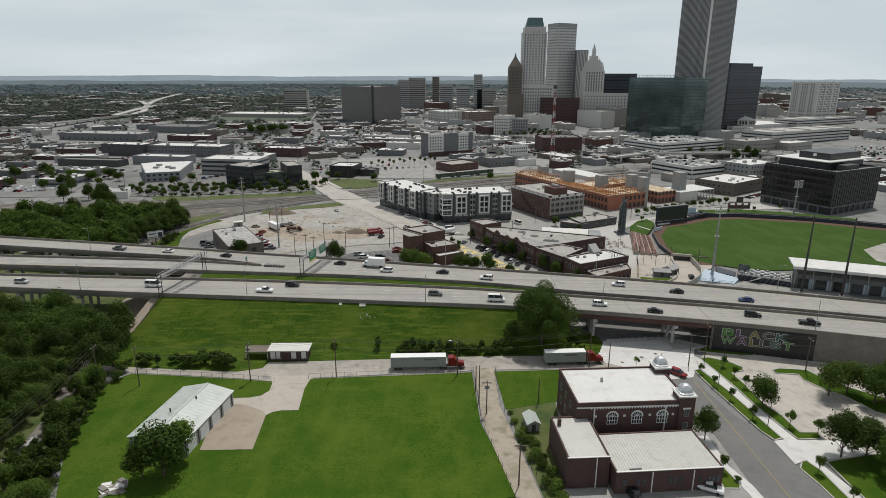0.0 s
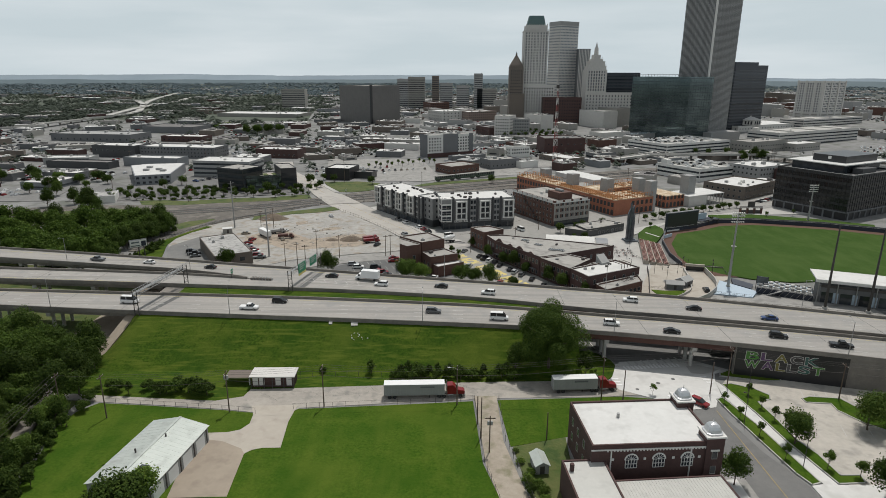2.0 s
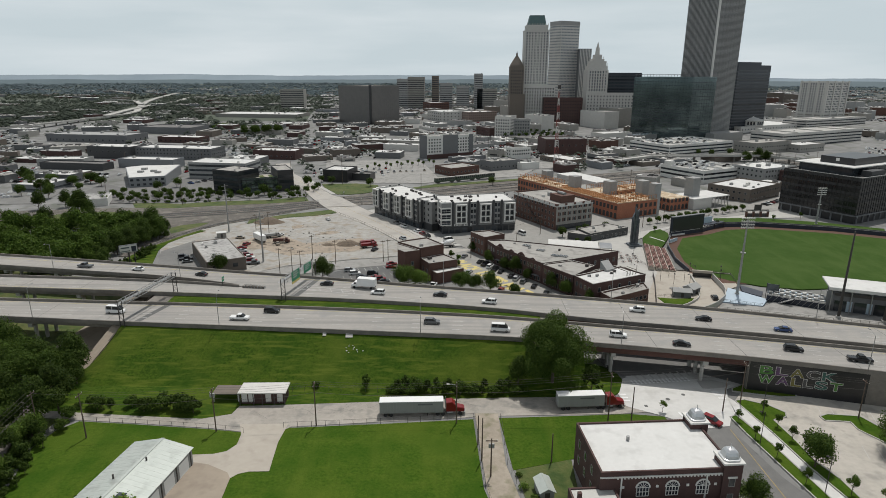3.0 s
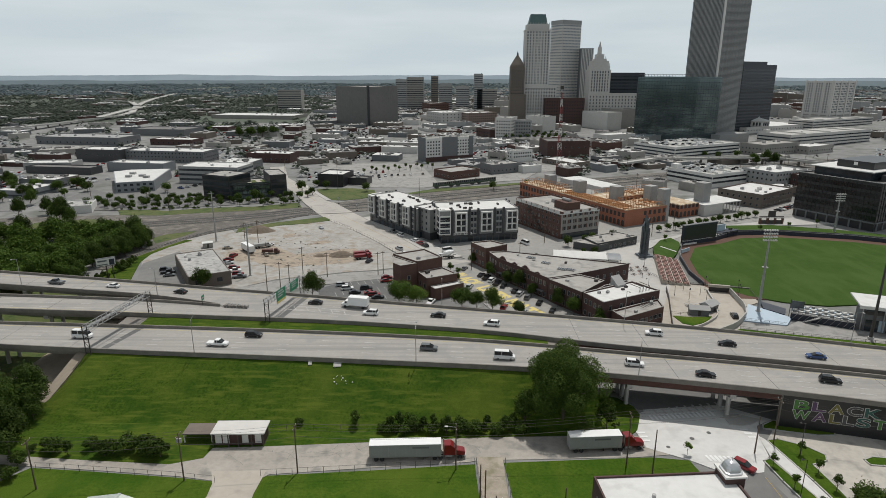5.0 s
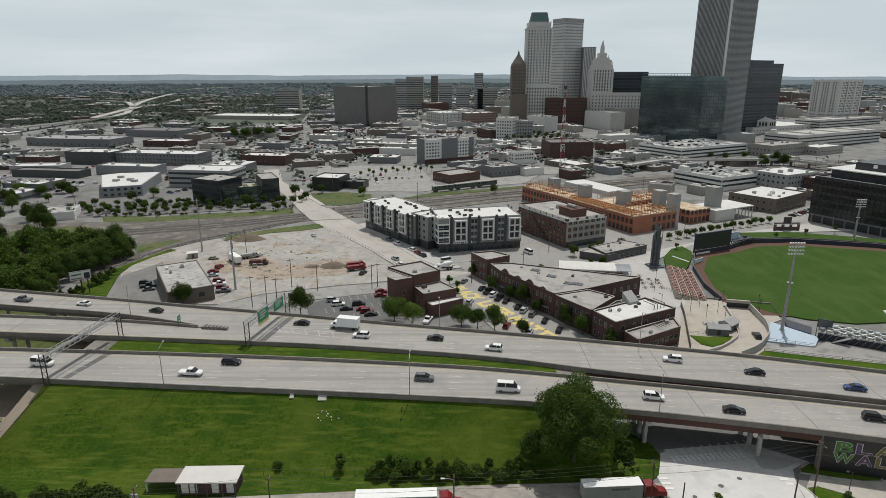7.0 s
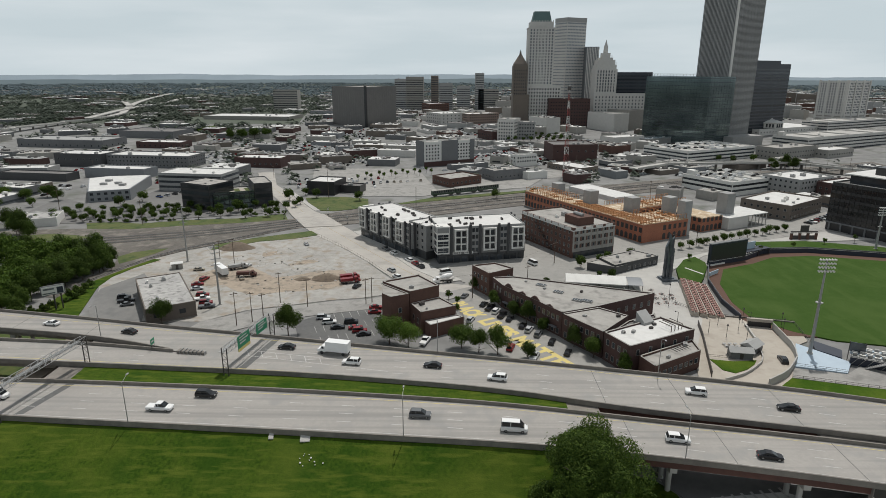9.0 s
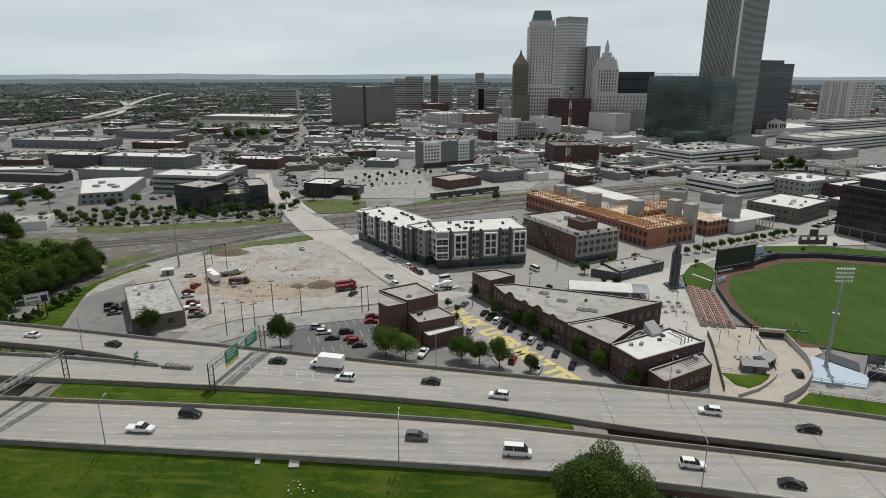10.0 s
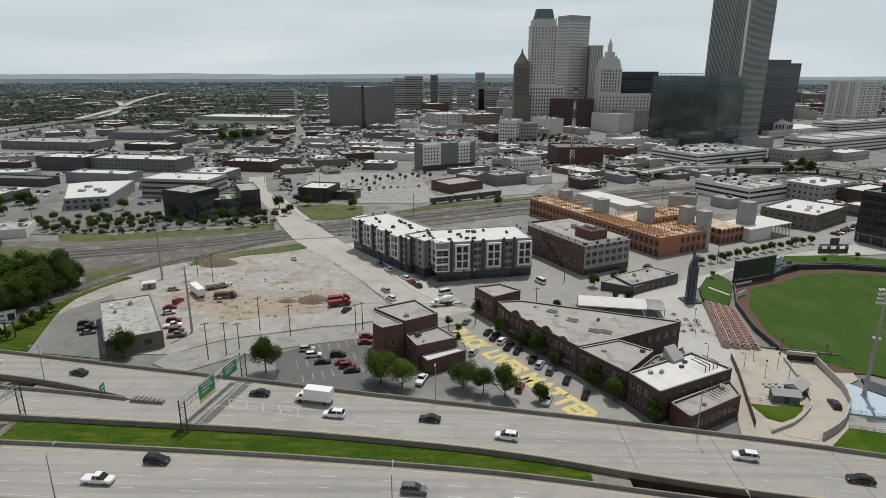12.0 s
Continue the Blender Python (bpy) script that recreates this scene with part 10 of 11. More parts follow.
for k in range(34):
    u, v = k % 12, k // 12
    tree("small", -212 + u * 6.2 + v * 4 + rnd.uniform(-1.5, 1.5), 402 + u * 2.0 + v * 11 + rnd.uniform(-1.5, 1.5), 0.1, rnd.uniform(0.5, 0.85), "round tree in the office car park", "office car park trees", "lot_tree")


def slope_z(x, y):
    top = yat(C_NN, x)
    toe = 167.0 + 1.2 * math.sin(x * 0.06)
    u = min(1.0, max(0.0, (y - top + 0.43) / (toe - top)))
    return (DECK - 0.5) * (1 - u) ** 1.15


for k in range(16):
    tree(("bush", "cedar")[k % 2], -138.6 - 5 * ((k * 0.37) % 1), 262 + 38 * ((k * 0.61) % 1), 0.1, 0.7 + 0.6 * ((k * 0.77) % 1), "leafy bush on the green bank", "green bank bushes", "shrub", "shrub")


# ---- poles, wires, gantries, lamps ----
def utility_pole(x, y, h, arm=True, rot=90, label="weathered wooden utility pole with a crossarm", extra=False, lamp=False):
    th = thing("utility_pole", pose(x, y, 0, 0, 0, 0), label, "utility pole", "utility poles")
    part("pole", tube((0, 0, 0), (0, 0, h), 0.17, 0.11, 8), M_WOOD, th)
    r = Matrix.Rotation(radians(rot), 4, "Z")
    if arm:
        part("crossarm", box(-1.2, -0.07, h - 0.7, 1.2, 0.07, h - 0.5, r), M_WOOD, th)
        ins = mesh_of(tube((0, 0, 0), (0, 0, 0.22), 0.06, 0.04, 6), "insulator", M_STUCCO)
        for u in (-1.1, 0, 1.1):
            put("insulator", ins, th, r @ Matrix.Translation((u, 0, h - 0.5)))
    if extra:
        for s in (-1, 1):
            part("transformer", tube((0.35 * s, 0, h - 2.2), (0.35 * s, 0, h - 1.3), 0.26, seg=10), M_MIDGREY, th)
    if lamp:
        part("lamp_arm", tube((0, 0, h - 0.6), (-1.8, -0.4, h - 0.1), 0.05, seg=6), M_STEEL, th)
        part("lamp_head", box(-2.4, -0.55, h - 0.2, -1.7, -0.25, h - 0.05), M_STUCCO, th)
    return th


ROW = [(-94.5, 143.8, 11.8), (-83.7, 143.8, 11.6), (-55, 147, 11.3), (-32.2, 149.9, 11.5), (1.1, 151.6, 10.8), (37.9, 154.0, 12.6), (73.3, 161.9, 11.7), (99, 155.5, 10.6), (140, 150, 11)]
for i, (x, y, h) in enumerate(ROW):
    utility_pole(x, y, h, lamp=(i in (4,)), extra=(i in (2,)))
for x, y, h, a, e in ((6.5, 137.2, 10.5, False, False), (8.1, 131.8, 9.2, True, True), (42.5, 151, 10.5, False, False), (5.9, 143, 7.5, False, False), (67.3, 158.2, 9.2, False, False), (21.5, 137, 7, False, False), (13.2, 105, 10, True, False), (-94, 60, 11.5, True, False), (-92, 104, 11.5, True, False)):
    utility_pole(x, y, h, a, 0, extra=e)
for x, y, h in ((-66.5, 262, 11), (-70.8, 259, 12), (-64, 266, 9), (-51, 276, 11), (-28.5, 281, 10), (-30.5, 279.5, 10), (-95, 326, 12), (-62, 280, 12), (-104, 333, 9), (8.5, 286, 10), (-170, 395, 14), (-262, 400, 13), (-235, 425, 14), (-82, 470, 22), (30, 296, 10), (46, 330, 10), (104, 346, 10), (120, 360, 11)):
    utility_pole(x, y, h, True, 30)
for x, y, h in ((-117.1, 329.4, 25.4), (-83.4, 277.8, 22.8)):
    th = thing("steel_mast", pose(x, y, 0), "tall grey steel power mast", "mast", "steel masts")
    part("pole", tube((0, 0, 0), (0, 0, h), 0.42, 0.2, 12), M_STEEL, th)
    for k in range(4):
        part("arm", box(-1.7, -0.08, h - 1 - k * 2.2, 1.7, 0.08, h - 0.85 - k * 2.2, Matrix.Rotation(radians(40), 4, "Z")), M_STEEL, th)
    part("foot", tube((0, 0, 0), (0, 0, 0.4), 0.8, 0.8, 12), M_CONC, th)


def wire(a, b, sag, r=0.022):
    cu = bpy.data.curves.new("wire", "CURVE")
    cu.dimensions, cu.bevel_depth, cu.bevel_resolution = "3D", r, 0
    sp = cu.splines.new("POLY")
    n = 10
    sp.points.add(n)
    for i in range(n + 1):
        u = i / n
        p = Vector(a).lerp(Vector(b), u)
        sp.points[i].co = (p.x, p.y, p.z - 4 * sag * u * (1 - u), 1)
    cu.materials.append(M_DSTEEL)
    return tagged(new("power_wire", cu), "thin sagging power wire between poles", "wire", "power wires", "thing")


for (x0, y0, h0), (x1, y1, h1) in zip(ROW[1:], ROW[2:]):
    for o in (-1.1, 0, 1.1):
        wire((x0, y0 + o, h0 - 0.3), (x1, y1 + o, h1 - 0.3), 0.6)
    wire((x0, y0, h0 - 2.6), (x1, y1, h1 - 2.6), 0.8, 0.035)
for o in (-1.1, 0, 1.1):
    wire((-94.5 + o, 143.8, 11.4), (-92 + o, 104, 11.2), 0.6, 0.03)
    wire((-92 + o, 104, 11.2), (-94 + o, 60, 11.2), 0.6, 0.03)
wire((-94.5, 143.8, 9), (-92, 104, 9), 0.7, 0.04)
wire((-92, 104, 9), (-94, 60, 9), 0.7, 0.04)
wire((-94.5, 143.8, 11.4), (-83.7, 143.8, 11.2), 0.2)
for a, b in (((-83.4, 277.8, 21), (-117.1, 329.4, 24)), ((-83.4, 277.8, 18), (-117.1, 329.4, 21)), ((-51, 276, 10.6), (-28.5, 281, 9.6)), ((-28.5, 281, 9.6), (8.5, 286, 9.6)), ((8.5, 286, 9.6), (46, 330, 9.6))):
    wire(a, b, 1.2, 0.03)


def lamp_post(x, y, z, h, side, label="slim steel highway lamp post with a curved arm"):
    th = thing("lamp_post", pose(x, y, z), label, "lamp post", "highway lamps")
    part("pole", tube((0, 0, 0), (0, 0, h), 0.11, 0.07, 8), M_STEEL, th)
    part("arm", tube((0, 0, h - 0.05), (0, side * 2.2, h + 0.7), 0.05, 0.04, 6), M_STEEL, th)
    part("lamp_head", box(-0.15, min(side * 2.1, side * 2.9), h + 0.62, 0.15, max(side * 2.1, side * 2.9), h + 0.78), M_MIDGREY, th)


for x in (-126, -68, -9, 46, 104, 160):
    lamp_post(x, yat(C_NN, x) - 0.2, DECK - 0.5, 10.5, 1)
for x, c in ((-150, C_RN), (-98, C_RN), (-3, C_FF), (52, C_FF), (110, C_FF)):
    lamp_post(x, yat(c, x) + 0.2, DECK - 0.5, 10.5, -1)
for x, y in ((69.6, 144), (74.7, 127.8), (88.5, 118), (76.5, 157), (93.5, 250), (100, 262), (84, 256), (76, 262)):
    th = thing("street_lamp", pose(x, y, 0.1), "dark street lamp with a small round head", "street lamp", "street lamps")
    hh = 8.5 if y < 200 else 5.0
    part("pole", tube((0, 0, 0), (0, 0, hh), 0.09, 0.06, 8), M_DSTEEL, th)
    part("arm", tube((0, 0, hh - 0.1), (-1.0, 0, hh + 0.15), 0.04, seg=6), M_DSTEEL, th)
    part("lamp_head", tube((-1.0, 0, hh + 0.02), (-1.0, 0, hh + 0.28), 0.28, 0.1, 8), M_DSTEEL, th)


def gantry(p, q, h, label, signs=()):
    """Box truss on two braced legs."""
    p, q = Vector((*p, DECK)), Vector((*q, DECK))
    ln = (q - p).length
    ang = math.degrees(math.atan2(q.y - p.y, q.x - p.x))
    th = thing("sign_gantry", pose(p.x, p.y, DECK - 0.4, 0, 0, ang), label, "gantry")
    n = int(ln / 1.8)
    bm = bmesh.new()
    for y in (-0.7, 0.7):
        for z in (h, h + 1.5):
            bm_tube(bm, (0, y, z), (ln, y, z), 0.08, seg=6)
    part("chord", bm, M_STEEL, th)
    bm = bmesh.new()
    for k in range(n):
        x0, x1 = ln * k / n, ln * (k + 1) / n
        for y in (-0.7, 0.7):
            bm_tube(bm, (x0, y, h), (x1, y, h + 1.5), 0.045, seg=5)
            bm_tube(bm, (x0, y, h), (x0, y, h + 1.5), 0.045, seg=5)
        bm_tube(bm, (x0, -0.7, h + 1.5), (x1, 0.7, h + 1.5), 0.04, seg=5)
        bm_tube(bm, (x0, -0.7, h), (x1, 0.7, h), 0.04, seg=5)
    part("truss_lacing", bm, M_STEEL, th)
    for x in (0, ln):
        for y in (-0.7, 0.7):
            part("leg", tube((x, y, -1.5), (x, y, h + 1.5), 0.13, seg=8), M_DSTEEL, th)
        bm = bmesh.new()
        for k in range(4):
            z0, z1 = k * h / 4, (k + 1) * h / 4
            bm_tube(bm, (x, -0.7, z0), (x, 0.7, z1), 0.05, seg=5)
            bm_tube(bm, (x, -0.7, z1), (x, 0.7, z1), 0.05, seg=5)
        part("leg_brace", bm, M_DSTEEL, th)
    part("catwalk", box(0.3, 0.9, h + 0.05, ln - 0.3, 1.9, h + 0.12), M_STEEL, th)
    for u, w, hh, yel in signs:
        sg = part("sign", box(u, -1.02, h - 0.9, u + w, -0.92, h - 0.9 + hh), M_SIGN, th, "green road sign with white marks")
        for k, (bw, bz) in enumerate(((0.6, 0.78), (0.72, 0.55), (0.5, 0.32))):
            part("mark", box(u + w * 0.14, -1.05, h - 0.9 + hh * bz, u + w * (0.14 + bw), -1.02, h - 0.9 + hh * (bz + 0.1)), M_PAINTW, sg)
        if yel:
            part("yellow_strip", box(u, -1.04, h - 1.7, u + w, -0.92, h - 0.92), M_PAINTY, sg)
    return th


gantry((-97.2, yat(C_NN, -97) - 0.9), (-93.2, yat(C_MN, -93) + 1.0), 6.4, "grey steel truss gantry across the carriageway")
gantry((-55.2, yat(C_MN, -55) - 1.6), (-50.2, yat(C_FF, -50) + 1.2), 6.0, "grey steel gantry carrying green road signs", [(4.6, 5.6, 3.3, True), (13.6, 5.4, 3.0, False), (3.2, 1.3, 2.0, False)][:2])
# gantry shadows painted as dark deck bands, and the crash cushion at the fork
for c0, c1, x, sk in ((C_NN, C_NF, -92, 3.6), (C_MN, C_FF, -49.5, 4.2)):
    bm = bmesh.new()
    y0, y1 = yat(c0, x) + 0.5, yat(c1, x) - 0.5
    bm.faces.new([bm.verts.new(v) for v in ((x - sk, y0, DECK + 0.008), (x - sk + 2.0, y0, DECK + 0.008), (x + 2.0, y1, DECK + 0.008), (x, y1, DECK + 0.008))])
    solid("deck_patch", bm, M_STAIN_SHADOW, "painted gantry shadow band across the concrete deck", "road patch")
cc = thing("crash_cushion", pose(-72.5, 221.0, DECK, 0, 0, -10), "grey crash cushion at the highway fork", "crash cushion")
for k in range(7):
    part("bay", box(k * 1.15, -0.9 + k * 0.08, 0, k * 1.15 + 0.9, 0.9 - k * 0.08, 0.75), M_BARRIER, cc)
    part("diaphragm", box(k * 1.15 + 0.92, -1.0 + k * 0.08, 0, k * 1.15 + 1.06, 1.0 - k * 0.08, 0.95), M_STEEL, cc)
es = thing("exit_sign", pose(-80, 222.5, DECK, 0, 0, 0), "small green exit sign at the fork", "sign")
part("sign", box(-0.08, -1.0, 1.6, 0.0, 1.0, 3.2), M_SIGN, es)
part("mark", box(0.0, -0.6, 2.2, 0.02, 0.6, 2.6), M_PAINTW, es)
for y in (-0.7, 0.7):
    part("post", box(-0.1, y - 0.06, 0, 0.02, y + 0.06, 1.7), M_DSTEEL, es)
bb = thing("billboard", pose(-139.4, 271.5, 0, 0, 0, 38), "roadside billboard on a dark post", "billboard")
part("post", tube((0, 0, 0), (0, 0, 6.2), 0.28, seg=10), M_DSTEEL, bb)
part("panel", box(-3.6, -0.3, 6.0, 3.6, 0.3, 9.4), M_GREYPANEL, bb)
part("poster", box(-3.4, -0.34, 6.2, 3.4, -0.3, 9.2), M_STUCCO, bb)
part("poster_shape", box(1.2, -0.37, 6.3, 3.1, -0.34, 8.6), M_NAVY, bb)
part("poster_bar", box(-2.9, -0.37, 7.9, 0.4, -0.34, 8.5), M_SLATEBLUE, bb)
part("poster_bar", box(-3.2, -0.37, 6.5, 0.6, -0.34, 6.9), M_SLATEBLUE, bb)
part("leg", tube((2.2, 0, 0), (2.2, 0, 6.2), 0.22, seg=8), M_DSTEEL, bb)

# lettering
def fitted(name, text, x, y, z, ang, width, height, material, label, upright=False, bold=0.05, depth=0.005):
    """Lettering stretched to a given width and cap height."""
    ob = words(name, text, Matrix.Identity(4), 1.0, material, label, depth=depth, offset=bold)
    xs, ys = [v.co.x for v in ob.data.vertices], [v.co.y for v in ob.data.vertices]
    m = pose(x, y, z, 90 if upright else 0, 0, ang)
    ob.matrix_world = m @ Matrix.Diagonal((width / (max(xs) - min(xs)), height / (max(ys) - min(ys)), 1, 1)) @ Matrix.Translation((-min(xs), -min(ys), 0))
    return ob


sa = math.degrees(math.atan2(-0.85, 0.525))
fitted("street_lettering", "LIVES", 9.2, 264.0, 0.26, sa, 15.7, 6.8, M_PAINTY, "yellow painted street lettering")
fitted("street_lettering", "MATTER", 18.5, 249.4, 0.26, sa, 26.5, 6.8, M_PAINTY, "yellow painted street lettering")
fitted("street_lettering", "BLACK", -0.8, 279.4, 0.26, sa, 16.4, 6.8, M_PAINTY, "yellow painted street lettering")
# mural on the retaining wall: outlined letters in mixed colours
solid("wall_mural_panel", ribbon(C_NN, C_NN, 78.2, 104.8, 0.1, DECK - 0.3, d0=-0.10, d1=-0.05), M_BLACK, "black painted mural field on the wall", "wall")
MUR = [mat("mural_" + nm, c, tuple(v * 0.6 for v in c), 1.5, 0.8, big=0.5) for nm, c in (("green", (0.09, 0.24, 0.05)), ("violet", (0.13, 0.07, 0.15)), ("olive", (0.20, 0.18, 0.05)), ("grey", (0.10, 0.10, 0.10)), ("teal", (0.05, 0.13, 0.11)))]
k = 0
for txt, z, cells in (("BLACK", 5.2, (80.5, 84.2, 87.5, 91.2, 94.6, 98.4)), ("WALLST", 2.6, (80.3, 84.6, 88.0, 90.7, 93.4, 96.6, 99.8))):
    for i, ch in enumerate(txt):
        x, cw = cells[i], (cells[i + 1] - cells[i]) * 0.95
        ma = slope(C_NN, x)
        y = yat(C_NN, x)
        fitted("mural_letter", ch, x, y - 0.13, z, ma, cw, 2.5, M_LIME, "pale outlined mural letter on the black wall", True, 0.05, 0.01)
        fitted("mural_letter", ch, x + cw * 0.035, y - 0.19, z + 0.1, ma, cw * 0.93, 2.3, MUR[k % 5], "coloured mural letter on the black wall", True, 0.02, 0.01)
        k += 1

# fences
def fence(line, h, step, label, material=M_DSTEEL):
    th = thing("wire_fence", pose(0, 0, 0), label, "fence", "fences")
    post = mesh_of(tube((0, 0, 0), (0, 0, h), 0.045, seg=5), "post", material)
    for a, b in zip(line, line[1:]):
        ln = math.hypot(b[0] - a[0], b[1] - a[1])
        ang = math.degrees(math.atan2(b[1] - a[1], b[0] - a[0]))
        n = max(1, int(ln / step))
        for k in range(n + 1):
            put("post", post, th, pose(a[0] + (b[0] - a[0]) * k / n, a[1] + (b[1] - a[1]) * k / n, 0))
        for z in (h - 0.05,):
            part("rail", box(0, -0.018, z, ln, 0.018, z + 0.036, pose(a[0], a[1], 0, 0, 0, ang)), material, th)


fence([(-88, 150.2), (-75, 149.2), (-57, 147.6), (-48.4, 146.4)], 1.7, 3.0, "thin wire fence along the access road")
fence([(-39.6, 148.6), (-17, 150.8), (5.2, 153.4)], 1.7, 3.0, "thin wire fence along the access road")
fence([(5.6, 153.6), (6.8, 128), (12.0, 101), (15.4, 75)], 1.7, 3.0, "thin wire fence along the alley")
fence([(11.8, 153.6), (12.0, 136), (15.6, 117), (18, 101)], 1.7, 3.0, "thin wire fence along the alley")
fence([(-69.5, 374.6), (-50.3, 349.6), (-37.1, 330.2), (-21.5, 303)], 1.6, 3.0, "low fence between the bare lot and street")
fence([(-45, 165.5), (-10, 166), (20, 167)], 1.6, 3.0, "thin wire fence below the embankment")
# loose things on the slope and in the field
for x, y, z, sx, sy, lab in ((-29.5, 183.6, slope_z(-29.5, 183.6) + 0.15, 1.0, 1.5, "flat concrete pad on the grass slope"), (-36.7, 183.8, slope_z(-36.7, 183.8) + 0.15, 0.5, 1.0, "pale flat slab on the grass slope")):
    solid("concrete_pad", box(-sx, -sy, -0.3, sx, sy, 0.12, pose(x, y, z, 24, 0, 4)), M_CONC, lab, "pad", kind="thing")
rnd = random.Random(5)
pil = thing("pallet_pile", pose(-68.3, 102.6, 0.05, 0, 0, 20), "heap of grey wooden pallets and rubble", "pile")
for k in range(26):
    part("board", box(-0.9, -0.55, 0, 0.9, 0.55, 0.14, pose(rnd.uniform(-2, 2), rnd.uniform(-1.6, 1.6), 0.02 + (k // 7) * 0.16, rnd.uniform(-4, 4), rnd.uniform(-4, 4), rnd.uniform(0, 180))), M_BARRIER if k % 3 else M_STUCCO, pil)
for k in range(120):
    x, y = rnd.uniform(-100, -40), rnd.uniform(290, 350)
    if inside(x, y, [(-104, 330), (-72, 356), (-36, 304), (-60, 288), (-80, 296)]):
        s = rnd.uniform(0.2, 0.7)
        bm = bmesh.new()
        bmesh.ops.create_icosphere(bm, subdivisions=1, radius=s)
        for v in bm.verts:
            v.co *= rnd.uniform(0.6, 1.2)
            v.co.z *= 0.6
        o = solid("rubble_block", bm, M_CONC if k % 3 else M_GRAVEL, "broken concrete lump on the bare lot", "rubble", "thing", "rubble")
        o.location = (x, y, LOT_Z + 0.08)
def ragged(pts, amp, seed):
    """Outline with its edges broken into short uneven steps."""
    rr_ = random.Random(seed)
    out = []
    for a, b in zip(pts, pts[1:] + pts[:1]):
        n = max(1, int(math.hypot(b[0] - a[0], b[1] - a[1]) / 1.8))
        for k in range(n):
            out.append((a[0] + (b[0] - a[0]) * k / n + rr_.uniform(-amp, amp), a[1] + (b[1] - a[1]) * k / n + rr_.uniform(-amp, amp)))
    return out


for k, pts in enumerate(([(-103.4, 299.6), (-105, 312), (-98, 322), (-90, 325), (-84, 320), (-72, 308), (-66, 310), (-58.7, 315), (-46.4, 319), (-39, 306), (-43, 298), (-54, 293), (-64.7, 291), (-74, 287), (-80, 290), (-90, 299), (-96, 297)], [(-70, 330), (-63, 333), (-58, 330), (-64, 326)], [(-88, 343), (-82, 346), (-80, 340), (-85, 337)])):
    solid("ground_tan_dirt", prism(ragged(pts, 0.55, k), -0.2, LOT_Z + 0.02 + 0.004 * k), M_TANDIRT, "churned patch of tan dirt on the bare lot", "dirt")
for x, y, r, h, m in ((-50.6, 307, 6.4, 2.2, M_MOUND), (-102.5, 350.5, 8.5, 3.2, M_MOUND), (-60, 306, 3.8, 0.9, M_MOUND), (-66, 327, 2.6, 0.6, M_TANDIRT), (-80, 312, 3.0, 0.5, M_TANDIRT), (-92, 306, 2.2, 0.5, M_MOUND)):
    bm = bmesh.new()
    rings = []
    for i in range(6):
        rr = r * (1 - i / 6)
        rings.append([bm.verts.new((rr * math.cos(a * 0.45) * (1 + 0.2 * noise.noise((a, i, x))), rr * 0.7 * math.sin(a * 0.45), h * (1 - (rr / r) ** 1.6) + 0.25 * noise.noise((a * 0.7, i * 0.6, y)) * (i > 0))) for a in range(14)])
    for p, q in zip(rings, rings[1:]):
        for i in range(14):
            j = (i + 1) % 14
            bm.faces.new((p[i], p[j], q[j], q[i]))
    bm.faces.new(rings[-1])
    o = solid("dirt_pile", bm, m, "low pile of brown dirt on the lot", "dirt pile", "thing")
    o.location = (x, y, 0.1)

# cracks and joints in the old pavements
def cracks(name, poly, n, length, z, width, label, seed):
    rc = random.Random(seed)
    bm = bmesh.new()
    xs, ys = [p[0] for p in poly], [p[1] for p in poly]
    for _ in range(n):
        x, y = rc.uniform(min(xs), max(xs)), rc.uniform(min(ys), max(ys))
        a = rc.choice((0.05, 1.6, 0.8, 2.4)) + rc.uniform(-0.3, 0.3)
        for _ in range(int(length)):
            nx, ny = x + math.cos(a) * 1.1, y + math.sin(a) * 1.1
            if not (inside(x, y, poly) and inside(nx, ny, poly)):
                break
            sx, sy = -math.sin(a) * width / 2, math.cos(a) * width / 2
            bm.faces.new([bm.verts.new(v) for v in ((x - sx, y - sy, z), (nx - sx, ny - sy, z), (nx + sx, ny + sy, z), (x + sx, y + sy, z))])
            x, y = nx, ny
            a += rc.uniform(-0.5, 0.5)
    bmesh.ops.recalc_face_normals(bm, faces=bm.faces)
    return tagged(new(name, mesh_of(bm, name, M_STAIN_SHADOW)), label, "cracks", kind="stuff")


cracks("pavement_cracks", [(-55, 150), (-40, 151), (4, 156), (40, 158.5), (42, 163), (5, 163), (-20, 161.5), (-50, 157)], 45, 9, 0.225, 0.04, "dark cracks in the access road", 1)
cracks("lot_cracks", [(-110, 330), (-72, 360), (-30, 300), (-44, 286), (-84, 270), (-120, 272), (-132, 296)], 50, 12, LOT_Z + 0.04, 0.08, "dark cracks and stains on the bare lot", 2)
rl = random.Random(8)
for x0, y0, sx, sy, n in ((-27.5, 178.8, 2.6, 1.2, 11),):
    for k in range(n):
        x, y = x0 + rl.uniform(-sx, sx), y0 + rl.uniform(-sy, sy)
        bm = bmesh.new()
        bmesh.ops.create_icosphere(bm, subdivisions=1, radius=rl.uniform(0.1, 0.24))
        o = solid("litter_lump", bm, M_STUCCO, "pale scrap of litter on the grass slope", "litter", "thing", "litter")
        o.location = (x, y, slope_z(x, y) + 0.12)


